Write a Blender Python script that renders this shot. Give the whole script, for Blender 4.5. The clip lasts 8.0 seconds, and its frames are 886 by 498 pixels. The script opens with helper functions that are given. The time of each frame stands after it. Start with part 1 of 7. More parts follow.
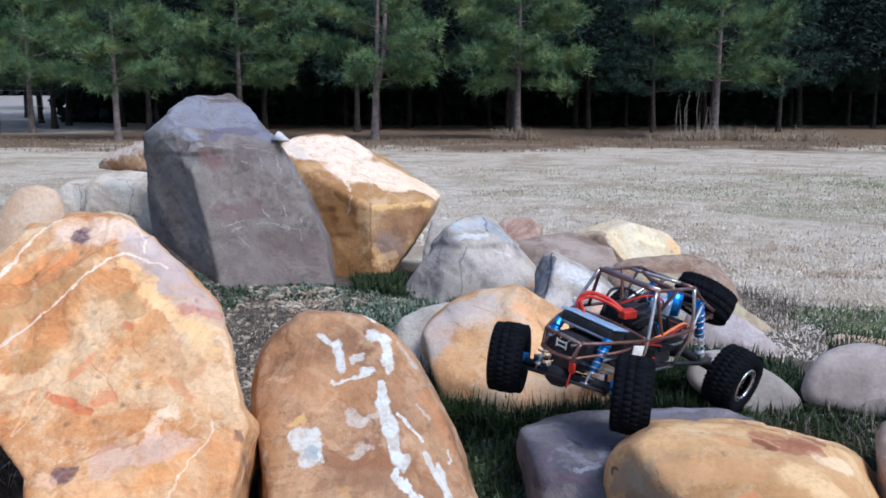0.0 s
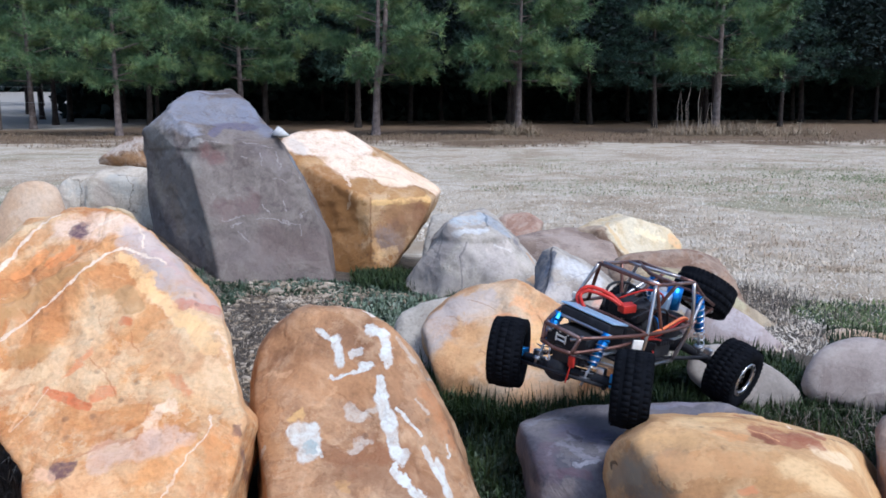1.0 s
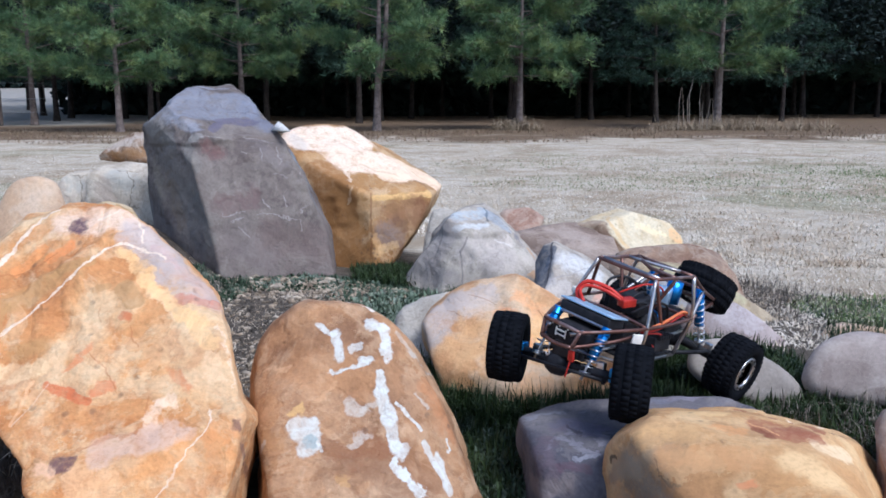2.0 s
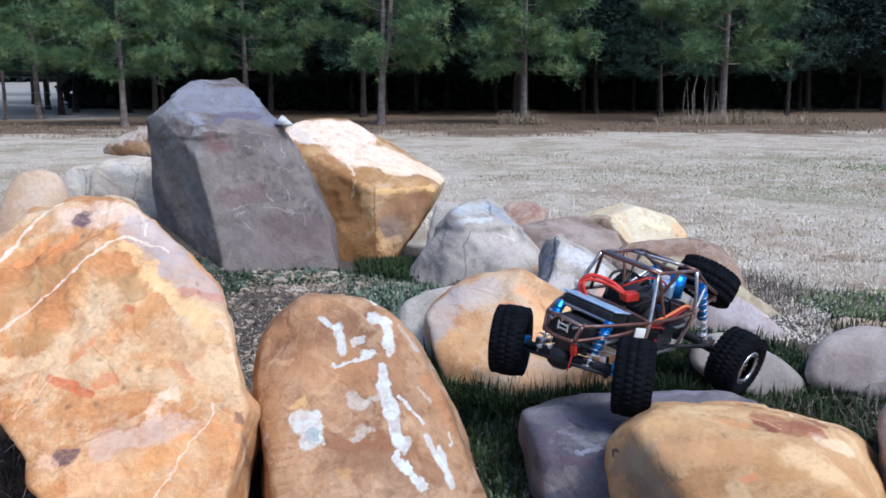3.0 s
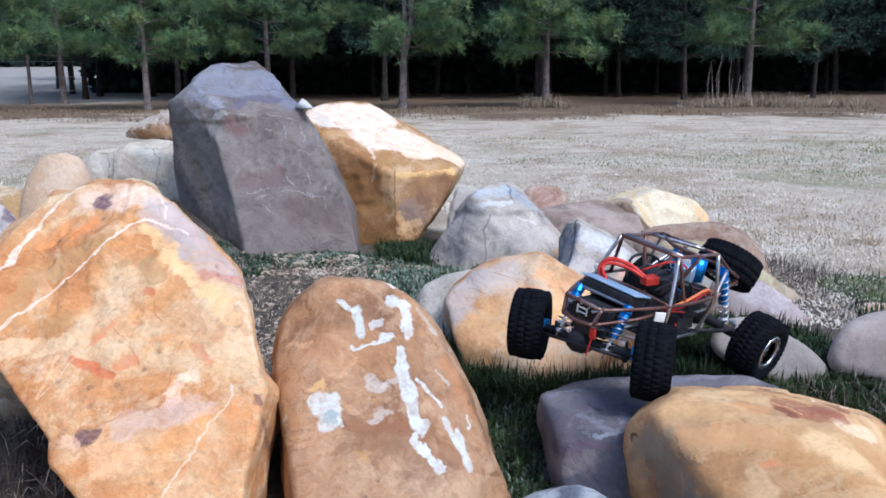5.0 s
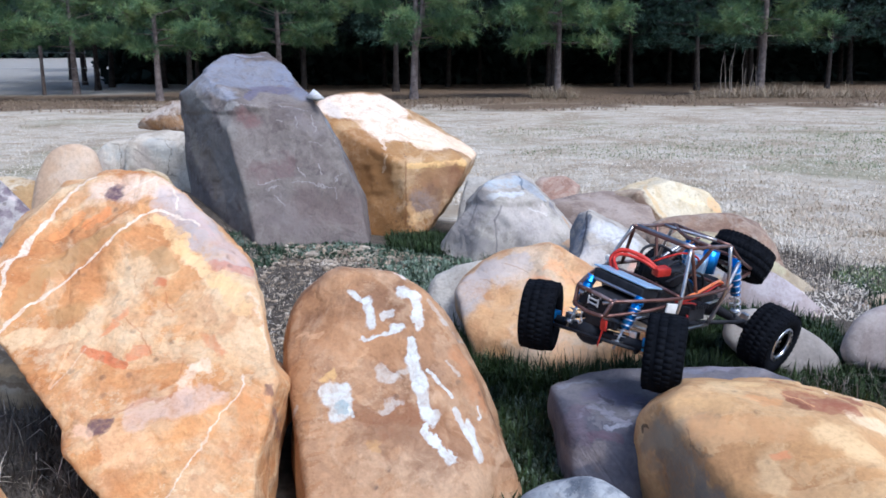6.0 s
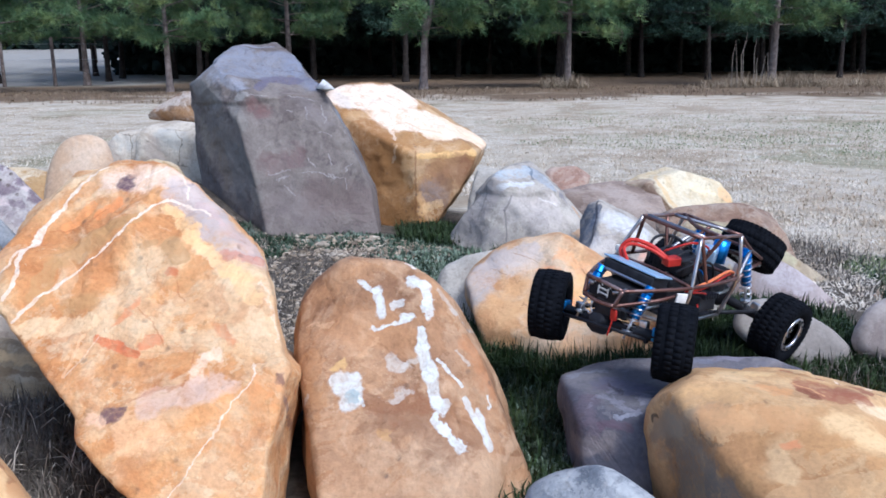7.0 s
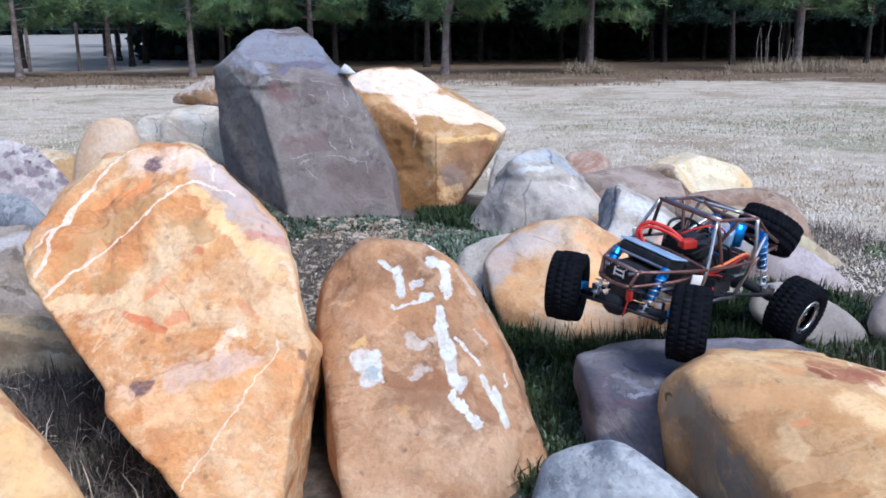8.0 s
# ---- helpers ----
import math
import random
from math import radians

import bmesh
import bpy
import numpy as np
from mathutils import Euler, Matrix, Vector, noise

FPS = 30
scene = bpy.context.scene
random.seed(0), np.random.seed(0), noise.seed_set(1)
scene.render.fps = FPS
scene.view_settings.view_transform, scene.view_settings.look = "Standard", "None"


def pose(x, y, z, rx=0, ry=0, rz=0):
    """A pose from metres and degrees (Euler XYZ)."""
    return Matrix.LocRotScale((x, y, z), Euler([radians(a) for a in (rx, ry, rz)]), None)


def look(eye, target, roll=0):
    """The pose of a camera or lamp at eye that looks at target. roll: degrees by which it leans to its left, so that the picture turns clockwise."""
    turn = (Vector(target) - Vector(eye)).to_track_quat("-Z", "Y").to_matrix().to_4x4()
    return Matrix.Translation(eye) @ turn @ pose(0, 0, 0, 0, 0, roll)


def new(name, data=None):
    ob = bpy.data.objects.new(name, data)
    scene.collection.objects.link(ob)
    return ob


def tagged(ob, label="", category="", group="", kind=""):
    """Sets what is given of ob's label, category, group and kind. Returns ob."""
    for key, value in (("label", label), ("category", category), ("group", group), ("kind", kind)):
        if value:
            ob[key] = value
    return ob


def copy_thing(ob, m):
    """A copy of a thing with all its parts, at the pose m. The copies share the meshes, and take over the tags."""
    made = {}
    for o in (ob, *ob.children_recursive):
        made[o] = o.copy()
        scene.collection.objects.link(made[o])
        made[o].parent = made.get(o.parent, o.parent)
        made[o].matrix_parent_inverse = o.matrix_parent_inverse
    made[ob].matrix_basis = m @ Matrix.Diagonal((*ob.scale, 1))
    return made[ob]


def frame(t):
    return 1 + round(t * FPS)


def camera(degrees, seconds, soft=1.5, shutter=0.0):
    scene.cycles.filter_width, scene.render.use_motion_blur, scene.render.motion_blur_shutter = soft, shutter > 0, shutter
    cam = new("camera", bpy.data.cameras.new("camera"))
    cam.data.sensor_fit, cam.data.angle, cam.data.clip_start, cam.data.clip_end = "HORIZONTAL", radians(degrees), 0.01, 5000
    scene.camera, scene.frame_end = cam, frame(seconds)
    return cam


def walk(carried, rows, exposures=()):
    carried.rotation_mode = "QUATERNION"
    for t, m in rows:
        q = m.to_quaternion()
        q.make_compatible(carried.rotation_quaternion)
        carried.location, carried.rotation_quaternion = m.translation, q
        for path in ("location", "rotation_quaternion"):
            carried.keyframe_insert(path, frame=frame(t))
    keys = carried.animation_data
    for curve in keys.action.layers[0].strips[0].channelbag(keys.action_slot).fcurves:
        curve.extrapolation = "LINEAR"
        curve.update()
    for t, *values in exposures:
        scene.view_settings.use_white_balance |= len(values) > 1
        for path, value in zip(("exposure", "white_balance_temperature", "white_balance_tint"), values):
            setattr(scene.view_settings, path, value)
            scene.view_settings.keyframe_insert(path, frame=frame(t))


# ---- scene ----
cam = camera(54.0, 8.0, soft=1.7)
PATH = [
    (0, pose(0.0000, 0.0000, 0.6800, 80.74, -0.00, 0.00)),
    (0.5, pose(0.0014, 0.0014, 0.6790, 80.59, 0.06, 0.02)),
    (1, pose(0.0044, 0.0028, 0.6775, 80.45, 0.12, 0.08)),
    (1.5, pose(0.0061, 0.0033, 0.6764, 80.31, 0.20, 0.11)),
    (3, pose(0.0103, 0.0030, 0.6748, 79.78, 0.22, 0.44)),
    (3.5, pose(0.0117, 0.0050, 0.6741, 79.54, 0.24, 0.75)),
    (4, pose(0.0135, 0.0054, 0.6736, 79.28, 0.27, 1.14)),
    (4.5, pose(0.0146, 0.0060, 0.6731, 79.01, 0.33, 1.50)),
    (6, pose(0.0155, 0.0084, 0.6723, 78.14, 0.47, 2.58)),
    (6.5, pose(0.0157, 0.0090, 0.6714, 77.85, 0.52, 2.93)),
    (7, pose(0.0155, 0.0059, 0.6717, 77.52, 0.63, 3.21)),
    (7.5, pose(0.0153, -0.0083, 0.6716, 77.08, 0.61, 3.76)),
    (8, pose(0.0205, -0.0232, 0.6701, 76.60, 0.63, 4.60)),
]
walk(cam, PATH, [(0.0, 0.24, 5460, 10), (8.0, 0.40, 5330, 10)])

# ---- light: open shade under a clear late-day sky ----
world = bpy.data.worlds.new("sky")
scene.world = world
world.use_nodes = True
wn = world.node_tree
sky = wn.nodes.new("ShaderNodeTexSky")
sky.sky_type = "NISHITA"
sky.sun_disc = False
sky.sun_elevation = radians(52)
sky.sun_rotation = radians(137)
sky.air_density = 1.0
sky.dust_density = 2.0
wn.links.new(sky.outputs[0], wn.nodes["Background"].inputs[0])
wn.nodes["Background"].inputs[1].default_value = 0.15
sun_data = bpy.data.lights.new("sun", "SUN")
sun_data.energy = 2.3
sun_data.angle = radians(22)
sun_data.color = (1.0, 0.95, 0.90)
sun = new("sun", sun_data)
sun.matrix_world = look((2.4, -2.6, 4.6), (0, 0, 0))

# ---- materials ----
def shader(name, rough=0.8, metal=0.0, spec=0.3):
    m = bpy.data.materials.new(name)
    m.use_nodes = True
    b = m.node_tree.nodes["Principled BSDF"]
    b.inputs["Roughness"].default_value = rough
    b.inputs["Metallic"].default_value = metal
    b.inputs["Specular IOR Level"].default_value = spec
    return m, m.node_tree, b


def put(nt, kind, out=0, **values):
    """A node with its inputs set by index (i0=...) or its settings by name; a socket is linked."""
    n = nt.nodes.new("ShaderNode" + kind)
    for key, v in values.items():
        if key[0] == "i" and key[1:].isdigit():
            if isinstance(v, bpy.types.NodeSocket):
                nt.links.new(v, n.inputs[int(key[1:])])
            else:
                n.inputs[int(key[1:])].default_value = v
        elif key == "op":
            n.operation = v
        elif key == "clamp":
            n.use_clamp = v
    return n.outputs[out]


def noise_of(nt, vec, scale, detail=6, rough=0.6, warp=0.0):
    n = nt.nodes.new("ShaderNodeTexNoise")
    nt.links.new(vec, n.inputs["Vector"])
    for key, v in (("Scale", scale), ("Detail", detail), ("Roughness", rough), ("Distortion", warp)):
        n.inputs[key].default_value = v
    return n.outputs[0]


def math_of(nt, op, a, b=0.0, clamp=False):
    return put(nt, "Math", op=op, i0=a, i1=b, clamp=clamp)


def span(nt, v, lo, hi):
    """v mapped smoothly from lo..hi to 0..1."""
    n = nt.nodes.new("ShaderNodeMapRange")
    n.interpolation_type = "SMOOTHSTEP"
    nt.links.new(v, n.inputs[0])
    n.inputs[1].default_value, n.inputs[2].default_value = lo, hi
    return n.outputs[0]


def blend(nt, f, a, b, how="MIX"):
    n = nt.nodes.new("ShaderNodeMix")
    n.data_type, n.blend_type = "RGBA", how
    for i, v in ((0, f), (6, a), (7, b)):
        if isinstance(v, bpy.types.NodeSocket):
            nt.links.new(v, n.inputs[i])
        elif isinstance(v, (int, float)):
            n.inputs[i].default_value = v
        else:
            n.inputs[i].default_value = (*v, 1)
    return n.outputs[2]


def ramp(nt, v, stops):
    n = nt.nodes.new("ShaderNodeValToRGB")
    nt.links.new(v, n.inputs[0])
    e = n.color_ramp.elements
    while len(e) < len(stops):
        e.new(0.5)
    for el, (p, c) in zip(e, stops):
        el.position, el.color = p, (*c, 1)
    return n.outputs[0]


def bump(nt, b, height, strength, dist):
    n = nt.nodes.new("ShaderNodeBump")
    n.inputs["Strength"].default_value, n.inputs["Distance"].default_value = strength, dist
    nt.links.new(height, n.inputs["Height"])
    nt.links.new(n.outputs[0], b.inputs["Normal"])


def facing(az, el):
    az, el = radians(az), radians(el)
    return Vector((math.cos(el) * math.sin(az), -math.cos(el) * math.cos(az), math.sin(el)))


def rock_material(name, stops, scale=5.0, warp=1.0, spots=(), specks=0.5, relief=0.006, rough=0.82, seed=0.0):
    """Stone. stops: colours from low to high noise. spots: (end, end, radius, colour with its strength, raggedness) of
    stains, mineral veins and lichen, and of light and shade put into a face's colour."""
    m, nt, b = shader(name, rough)
    obj = put(nt, "TexCoord", out=3)
    vec = put(nt, "VectorMath", op="ADD", i0=obj, i1=(seed, seed * 0.7, -seed * 0.4))
    big = noise_of(nt, vec, scale, 5, 0.56, warp * 0.5)
    col = ramp(nt, span(nt, big, 0.33, 0.67), stops)
    mid = noise_of(nt, vec, scale * 2.6, 4, 0.52, 0.5)
    col = blend(nt, math_of(nt, "MULTIPLY", span(nt, mid, 0.52, 0.62), 0.6), col, stops[-1][1])
    col = blend(nt, math_of(nt, "MULTIPLY", span(nt, mid, 0.46, 0.36), 0.55), col, stops[0][1])
    cells = nt.nodes.new("ShaderNodeTexVoronoi")
    cells.inputs["Scale"].default_value = scale * 2.2
    swirl = put(nt, "VectorMath", op="ADD", i0=vec, i1=put(nt, "VectorMath", op="SCALE", i0=put(nt, "TexNoise", out=1, i0=vec, i2=scale * 2.0, i3=6.0, i4=0.7), i3=0.35))
    nt.links.new(swirl, cells.inputs["Vector"])
    tone = put(nt, "SeparateColor", i0=cells.outputs[1])
    col = blend(nt, math_of(nt, "MULTIPLY", span(nt, tone, 0.55, 1.0), 0.45), col, stops[-1][1])
    col = blend(nt, math_of(nt, "MULTIPLY", span(nt, tone, 0.45, 0.0), 0.4), col, stops[1][1])
    flake = math_of(nt, "MULTIPLY", noise_of(nt, vec, scale * 0.75, 7, 0.58, warp * 0.7), 11.0)
    sheet, into = math_of(nt, "FLOOR", flake), math_of(nt, "FRACT", flake)
    pick = nt.nodes.new("ShaderNodeTexWhiteNoise")
    pick.noise_dimensions = "1D"
    nt.links.new(sheet, pick.inputs["W"])
    col = blend(nt, math_of(nt, "MULTIPLY", span(nt, pick.outputs[0], 0.6, 0.95), 0.28), col, stops[-1][1])
    col = blend(nt, math_of(nt, "MULTIPLY", span(nt, pick.outputs[0], 0.4, 0.05), 0.22), col, stops[0][1])
    fine = noise_of(nt, vec, 130, 4, 0.7)
    col = blend(nt, 1.0, col, ramp(nt, fine, [(0.3, (0.70, 0.70, 0.70)), (0.6, (0.88, 0.88, 0.88))]), "MULTIPLY")
    rag = noise_of(nt, vec, 30, 6, 0.62, 0.8)
    rag2 = noise_of(nt, vec, 9, 5, 0.65, 0.8)
    ragn, rag2n = span(nt, rag, 0.3, 0.7), span(nt, rag2, 0.3, 0.7)
    drift = put(nt, "VectorMath", op="SUBTRACT", i0=put(nt, "TexNoise", out=1, i0=vec, i2=22.0, i3=5.0, i4=0.6), i1=(0.5, 0.5, 0.5))
    drift = put(nt, "VectorMath", op="SCALE", i0=drift, i3=3.5)
    patchy = math_of(nt, "ADD", math_of(nt, "MULTIPLY", span(nt, rag, 0.34, 0.54), 0.4), 0.6)
    patchy = math_of(nt, "MULTIPLY", patchy, math_of(nt, "ADD", math_of(nt, "MULTIPLY", span(nt, fine, 0.34, 0.54), 0.3), 0.7))
    shared = {}
    place = obj
    for i, (a, c, radius, colour, ragged) in enumerate(spots):
        if i % 14 == 13:
            place = put(nt, "VectorMath", op="ADD", i0=obj, i1=put(nt, "VectorMath", op="SCALE", i0=col, i3=1e-7))
            shared = {k: s for k, s in shared.items() if k[0] != "shift"}
        want = ragged * (0.02 + radius)
        shift = min((0.003, 0.007, 0.015, 0.03), key=lambda k: abs(k - want))
        ragged = min((0.15, 0.35, 0.6), key=lambda k: abs(k - ragged))
        if ("shift", shift) not in shared:
            shared["shift", shift] = put(nt, "VectorMath", op="ADD", i0=place, i1=put(nt, "VectorMath", op="SCALE", i0=drift, i3=shift))
        if ("edge", ragged) not in shared:
            shared["edge", ragged] = math_of(nt, "ADD", math_of(nt, "MULTIPLY", math_of(nt, "SUBTRACT", rag2n, 0.5), ragged * 0.5), math_of(nt, "MULTIPLY", math_of(nt, "SUBTRACT", ragn, 0.5), ragged * 1.3))
        v = put(nt, "VectorMath", op="SUBTRACT", i0=shared["shift", shift], i1=tuple(a))
        line = Vector(c) - Vector(a)
        if radius < 0.02:
            inward = (Vector(a) + Vector(c)).normalized()
            line -= inward * line.dot(inward)
            depth = put(nt, "VectorMath", out=1, op="DOT_PRODUCT", i0=v, i1=tuple(inward))
            v = put(nt, "VectorMath", op="SUBTRACT", i0=v, i1=put(nt, "VectorMath", op="SCALE", i0=tuple(inward), i3=depth))
        if line.length > 0.001:
            k = put(nt, "VectorMath", out=1, op="DOT_PRODUCT", i0=v, i1=tuple(line / line.length_squared))
            along = put(nt, "VectorMath", op="SCALE", i0=tuple(line), i3=math_of(nt, "ADD", k, 0.0, True))
            v = put(nt, "VectorMath", op="SUBTRACT", i0=v, i1=along)
        ln = math_of(nt, "MULTIPLY_ADD", put(nt, "VectorMath", out=1, op="LENGTH", i0=v), 1.0 / radius)
        nt.links.new(shared["edge", ragged], ln.node.inputs[2])
        if radius > 0.016 and colour[3] < 0.85:
            f = span(nt, ln, 1.3, 0.5)
        else:
            f = span(nt, ln, 1.04 + 0.25 * ragged, 0.85 - 0.45 * ragged)
        f = math_of(nt, "MULTIPLY", f, math_of(nt, "MULTIPLY", patchy, colour[3]))
        col = blend(nt, f, col, colour[:3])
    dots = put(nt, "TexVoronoi", i0=vec, i2=42.0)
    gate = span(nt, rag2, 0.5, 0.66)
    f = math_of(nt, "MULTIPLY", math_of(nt, "MULTIPLY", span(nt, dots, 0.3, 0.12), gate), specks)
    col = blend(nt, f, col, (0.09, 0.06, 0.05))
    edges = nt.nodes.new("ShaderNodeTexVoronoi")
    edges.feature = "DISTANCE_TO_EDGE"
    edges.inputs["Scale"].default_value = scale * 1.1
    nt.links.new(put(nt, "VectorMath", op="ADD", i0=vec, i1=put(nt, "VectorMath", op="SCALE", i0=put(nt, "TexNoise", out=1, i0=vec, i2=7.0, i3=3.0, i4=0.5), i3=0.12)), edges.inputs["Vector"])
    split = math_of(nt, "MULTIPLY", span(nt, edges.outputs[0], 0.016, 0.003), span(nt, rag2, 0.52, 0.6))
    rim = math_of(nt, "MULTIPLY", span(nt, into, 0.07, 0.0), span(nt, rag2, 0.50, 0.62))
    col = blend(nt, math_of(nt, "MULTIPLY", rim, 0.03), col, tuple(0.45 * v for v in stops[0][1]))
    col = blend(nt, math_of(nt, "MULTIPLY", split, 0.03), col, tuple(0.35 * v for v in stops[0][1]))
    nt.links.new(col, b.inputs["Base Color"])
    h = math_of(nt, "ADD", math_of(nt, "MULTIPLY", big, 1.0), math_of(nt, "MULTIPLY", rag, 0.30))
    h = math_of(nt, "ADD", h, math_of(nt, "MULTIPLY", mid, 0.5))
    h = math_of(nt, "ADD", h, math_of(nt, "MULTIPLY", fine, 0.07))
    h = math_of(nt, "ADD", h, math_of(nt, "MULTIPLY", tone, 0.12))
    h = math_of(nt, "ADD", h, math_of(nt, "MULTIPLY", math_of(nt, "ADD", sheet, span(nt, into, 0.0, 0.4)), 0.08))
    bump(nt, b, h, 1.0, relief * 1.3)
    rr = math_of(nt, "ADD", math_of(nt, "MULTIPLY", mid, 0.25), rough - 0.12)
    nt.links.new(rr, b.inputs["Roughness"])
    return m


def stain_or_shade(marks, *values):
    """Adds one mark, a stain or a face's painted shade: end, end, radius, colour, raggedness."""
    marks.append(values)


ORANGE = [(0, (0.56, 0.217, 0.069)), (0.35, (0.712, 0.333, 0.123)), (0.65, (0.774, 0.423, 0.182)), (1, (0.842, 0.59, 0.341))]
OCHRE = [(0, (0.424, 0.216, 0.088)), (0.4, (0.616, 0.332, 0.133)), (0.75, (0.686, 0.401, 0.175)), (1, (0.794, 0.538, 0.278))]
RUSTY = [(0, (0.298, 0.15, 0.075)), (0.4, (0.469, 0.247, 0.119)), (0.7, (0.553, 0.314, 0.161)), (1, (0.648, 0.423, 0.252))]
SLATE = [(0, (0.121, 0.095, 0.085)), (0.4, (0.18, 0.144, 0.128)), (0.7, (0.218, 0.178, 0.157)), (1, (0.277, 0.235, 0.203))]
TAN = [(0, (0.28, 0.133, 0.045)), (0.35, (0.445, 0.231, 0.084)), (0.7, (0.54, 0.314, 0.133)), (1, (0.676, 0.467, 0.269))]
GREY = [(0.0, (0.27, 0.23, 0.195)), (0.4, (0.40, 0.348, 0.295)), (0.7, (0.50, 0.437, 0.365)), (1.0, (0.60, 0.53, 0.44))]
PURPLE = [(0.0, (0.14, 0.10, 0.115)), (0.4, (0.23, 0.175, 0.185)), (0.7, (0.32, 0.25, 0.24)), (1.0, (0.46, 0.38, 0.35))]
RIVER = [(0.0, (0.27, 0.215, 0.19)), (0.5, (0.38, 0.31, 0.275)), (1.0, (0.50, 0.43, 0.38))]
CREAM = [(0.0, (0.44, 0.26, 0.11)), (0.4, (0.62, 0.44, 0.22)), (0.7, (0.74, 0.58, 0.36)), (1.0, (0.80, 0.70, 0.52))]
OLIVE = [(0.0, (0.20, 0.14, 0.085)), (0.4, (0.36, 0.27, 0.16)), (0.7, (0.45, 0.35, 0.22)), (1.0, (0.56, 0.47, 0.34))]
PEACH = [(0.0, (0.52, 0.33, 0.20)), (0.5, (0.64, 0.44, 0.28)), (1.0, (0.71, 0.55, 0.41))]
RED = [(0.0, (0.26, 0.14, 0.10)), (0.5, (0.40, 0.24, 0.17)), (1.0, (0.55, 0.42, 0.33))]
PALE = [(0.0, (0.38, 0.335, 0.28)), (0.5, (0.53, 0.47, 0.39)), (1.0, (0.66, 0.60, 0.51))]


def simple(name, stops, scale, rough=0.8, metal=0.0, relief=0.002, spec=0.3, island=0.0):
    """A plain surface of mottled colour with a fine relief; island varies it from piece to piece."""
    m, nt, b = shader(name, rough, metal, spec)
    obj = put(nt, "TexCoord", out=3)
    n1 = noise_of(nt, obj, scale, 6, 0.65, 0.3)
    col = ramp(nt, span(nt, n1, 0.25, 0.75), stops)
    if island:
        r = put(nt, "NewGeometry", out=8)
        col = blend(nt, 1.0, col, ramp(nt, r, [(0.0, (1 - island,) * 3), (1.0, (1.0, 1.0, 1.0))]), "MULTIPLY")
    nt.links.new(col, b.inputs["Base Color"])
    if relief:
        bump(nt, b, noise_of(nt, obj, scale * 4, 5, 0.7), 0.7, relief)
    return m


# ---- ground ----
def ground_z(x, y):
    mound = 0.085 * math.exp(-((y - 2.75) / 0.9) ** 2 - ((x + 0.55) / 1.2) ** 2)
    mound += 0.24 * math.exp(-((y - 2.95) / 0.42) ** 2 - ((x + 1.25) / 0.42) ** 2)
    mound += 0.05 * math.exp(-((y - 1.95) / 0.4) ** 2 - ((x - 0.85) / 0.5) ** 2)
    roll = 0.02 * noise.noise((x * 0.6, y * 0.6, 0.0)) + (0.012 * noise.noise((x * 2.3, y * 2.3, 4.0)) if -6 < x < 6 and y < 7 else 0.0)
    rise = 0.0
    if y > 30:
        rise = 0.035 * (y - 30) * max(0.0, min(1.0, (-x - 4) / 12)) if y < 130 else 3.5 * max(0.0, min(1.0, (-x - 4) / 12))
    return mound + roll * (1.0 if y < 40 else 0.4) + rise


def axis_steps(lo, hi, near_lo, near_hi, fine):
    out, v, step = [], near_lo, fine
    while v < near_hi:
        out.append(v)
        v += fine
    step = fine
    v = near_hi
    while v < hi:
        out.append(v)
        step *= 1.14
        v += step
    out.append(hi)
    v, step = near_lo, fine
    while v > lo:
        step *= 1.14
        v -= step
        out.insert(0, max(v, lo))
    return out


def build_ground(material):
    xs, ys = axis_steps(-900, 900, -2.4, 2.6, 0.05), axis_steps(-900, 1500, 0.4, 4.6, 0.05)
    verts = [(x, y, ground_z(x, y)) for y in ys for x in xs]
    w = len(xs)
    faces = [(j * w + i, j * w + i + 1, (j + 1) * w + i + 1, (j + 1) * w + i) for j in range(len(ys) - 1) for i in range(w - 1)]
    me = bpy.data.meshes.new("ground")
    me.from_pydata(verts, [], faces)
    me.polygons.foreach_set("use_smooth", [True] * len(faces))
    me.materials.append(material)
    return tagged(new("ground", me), "pale dormant meadow with soil between the stones", "ground", kind="structure")


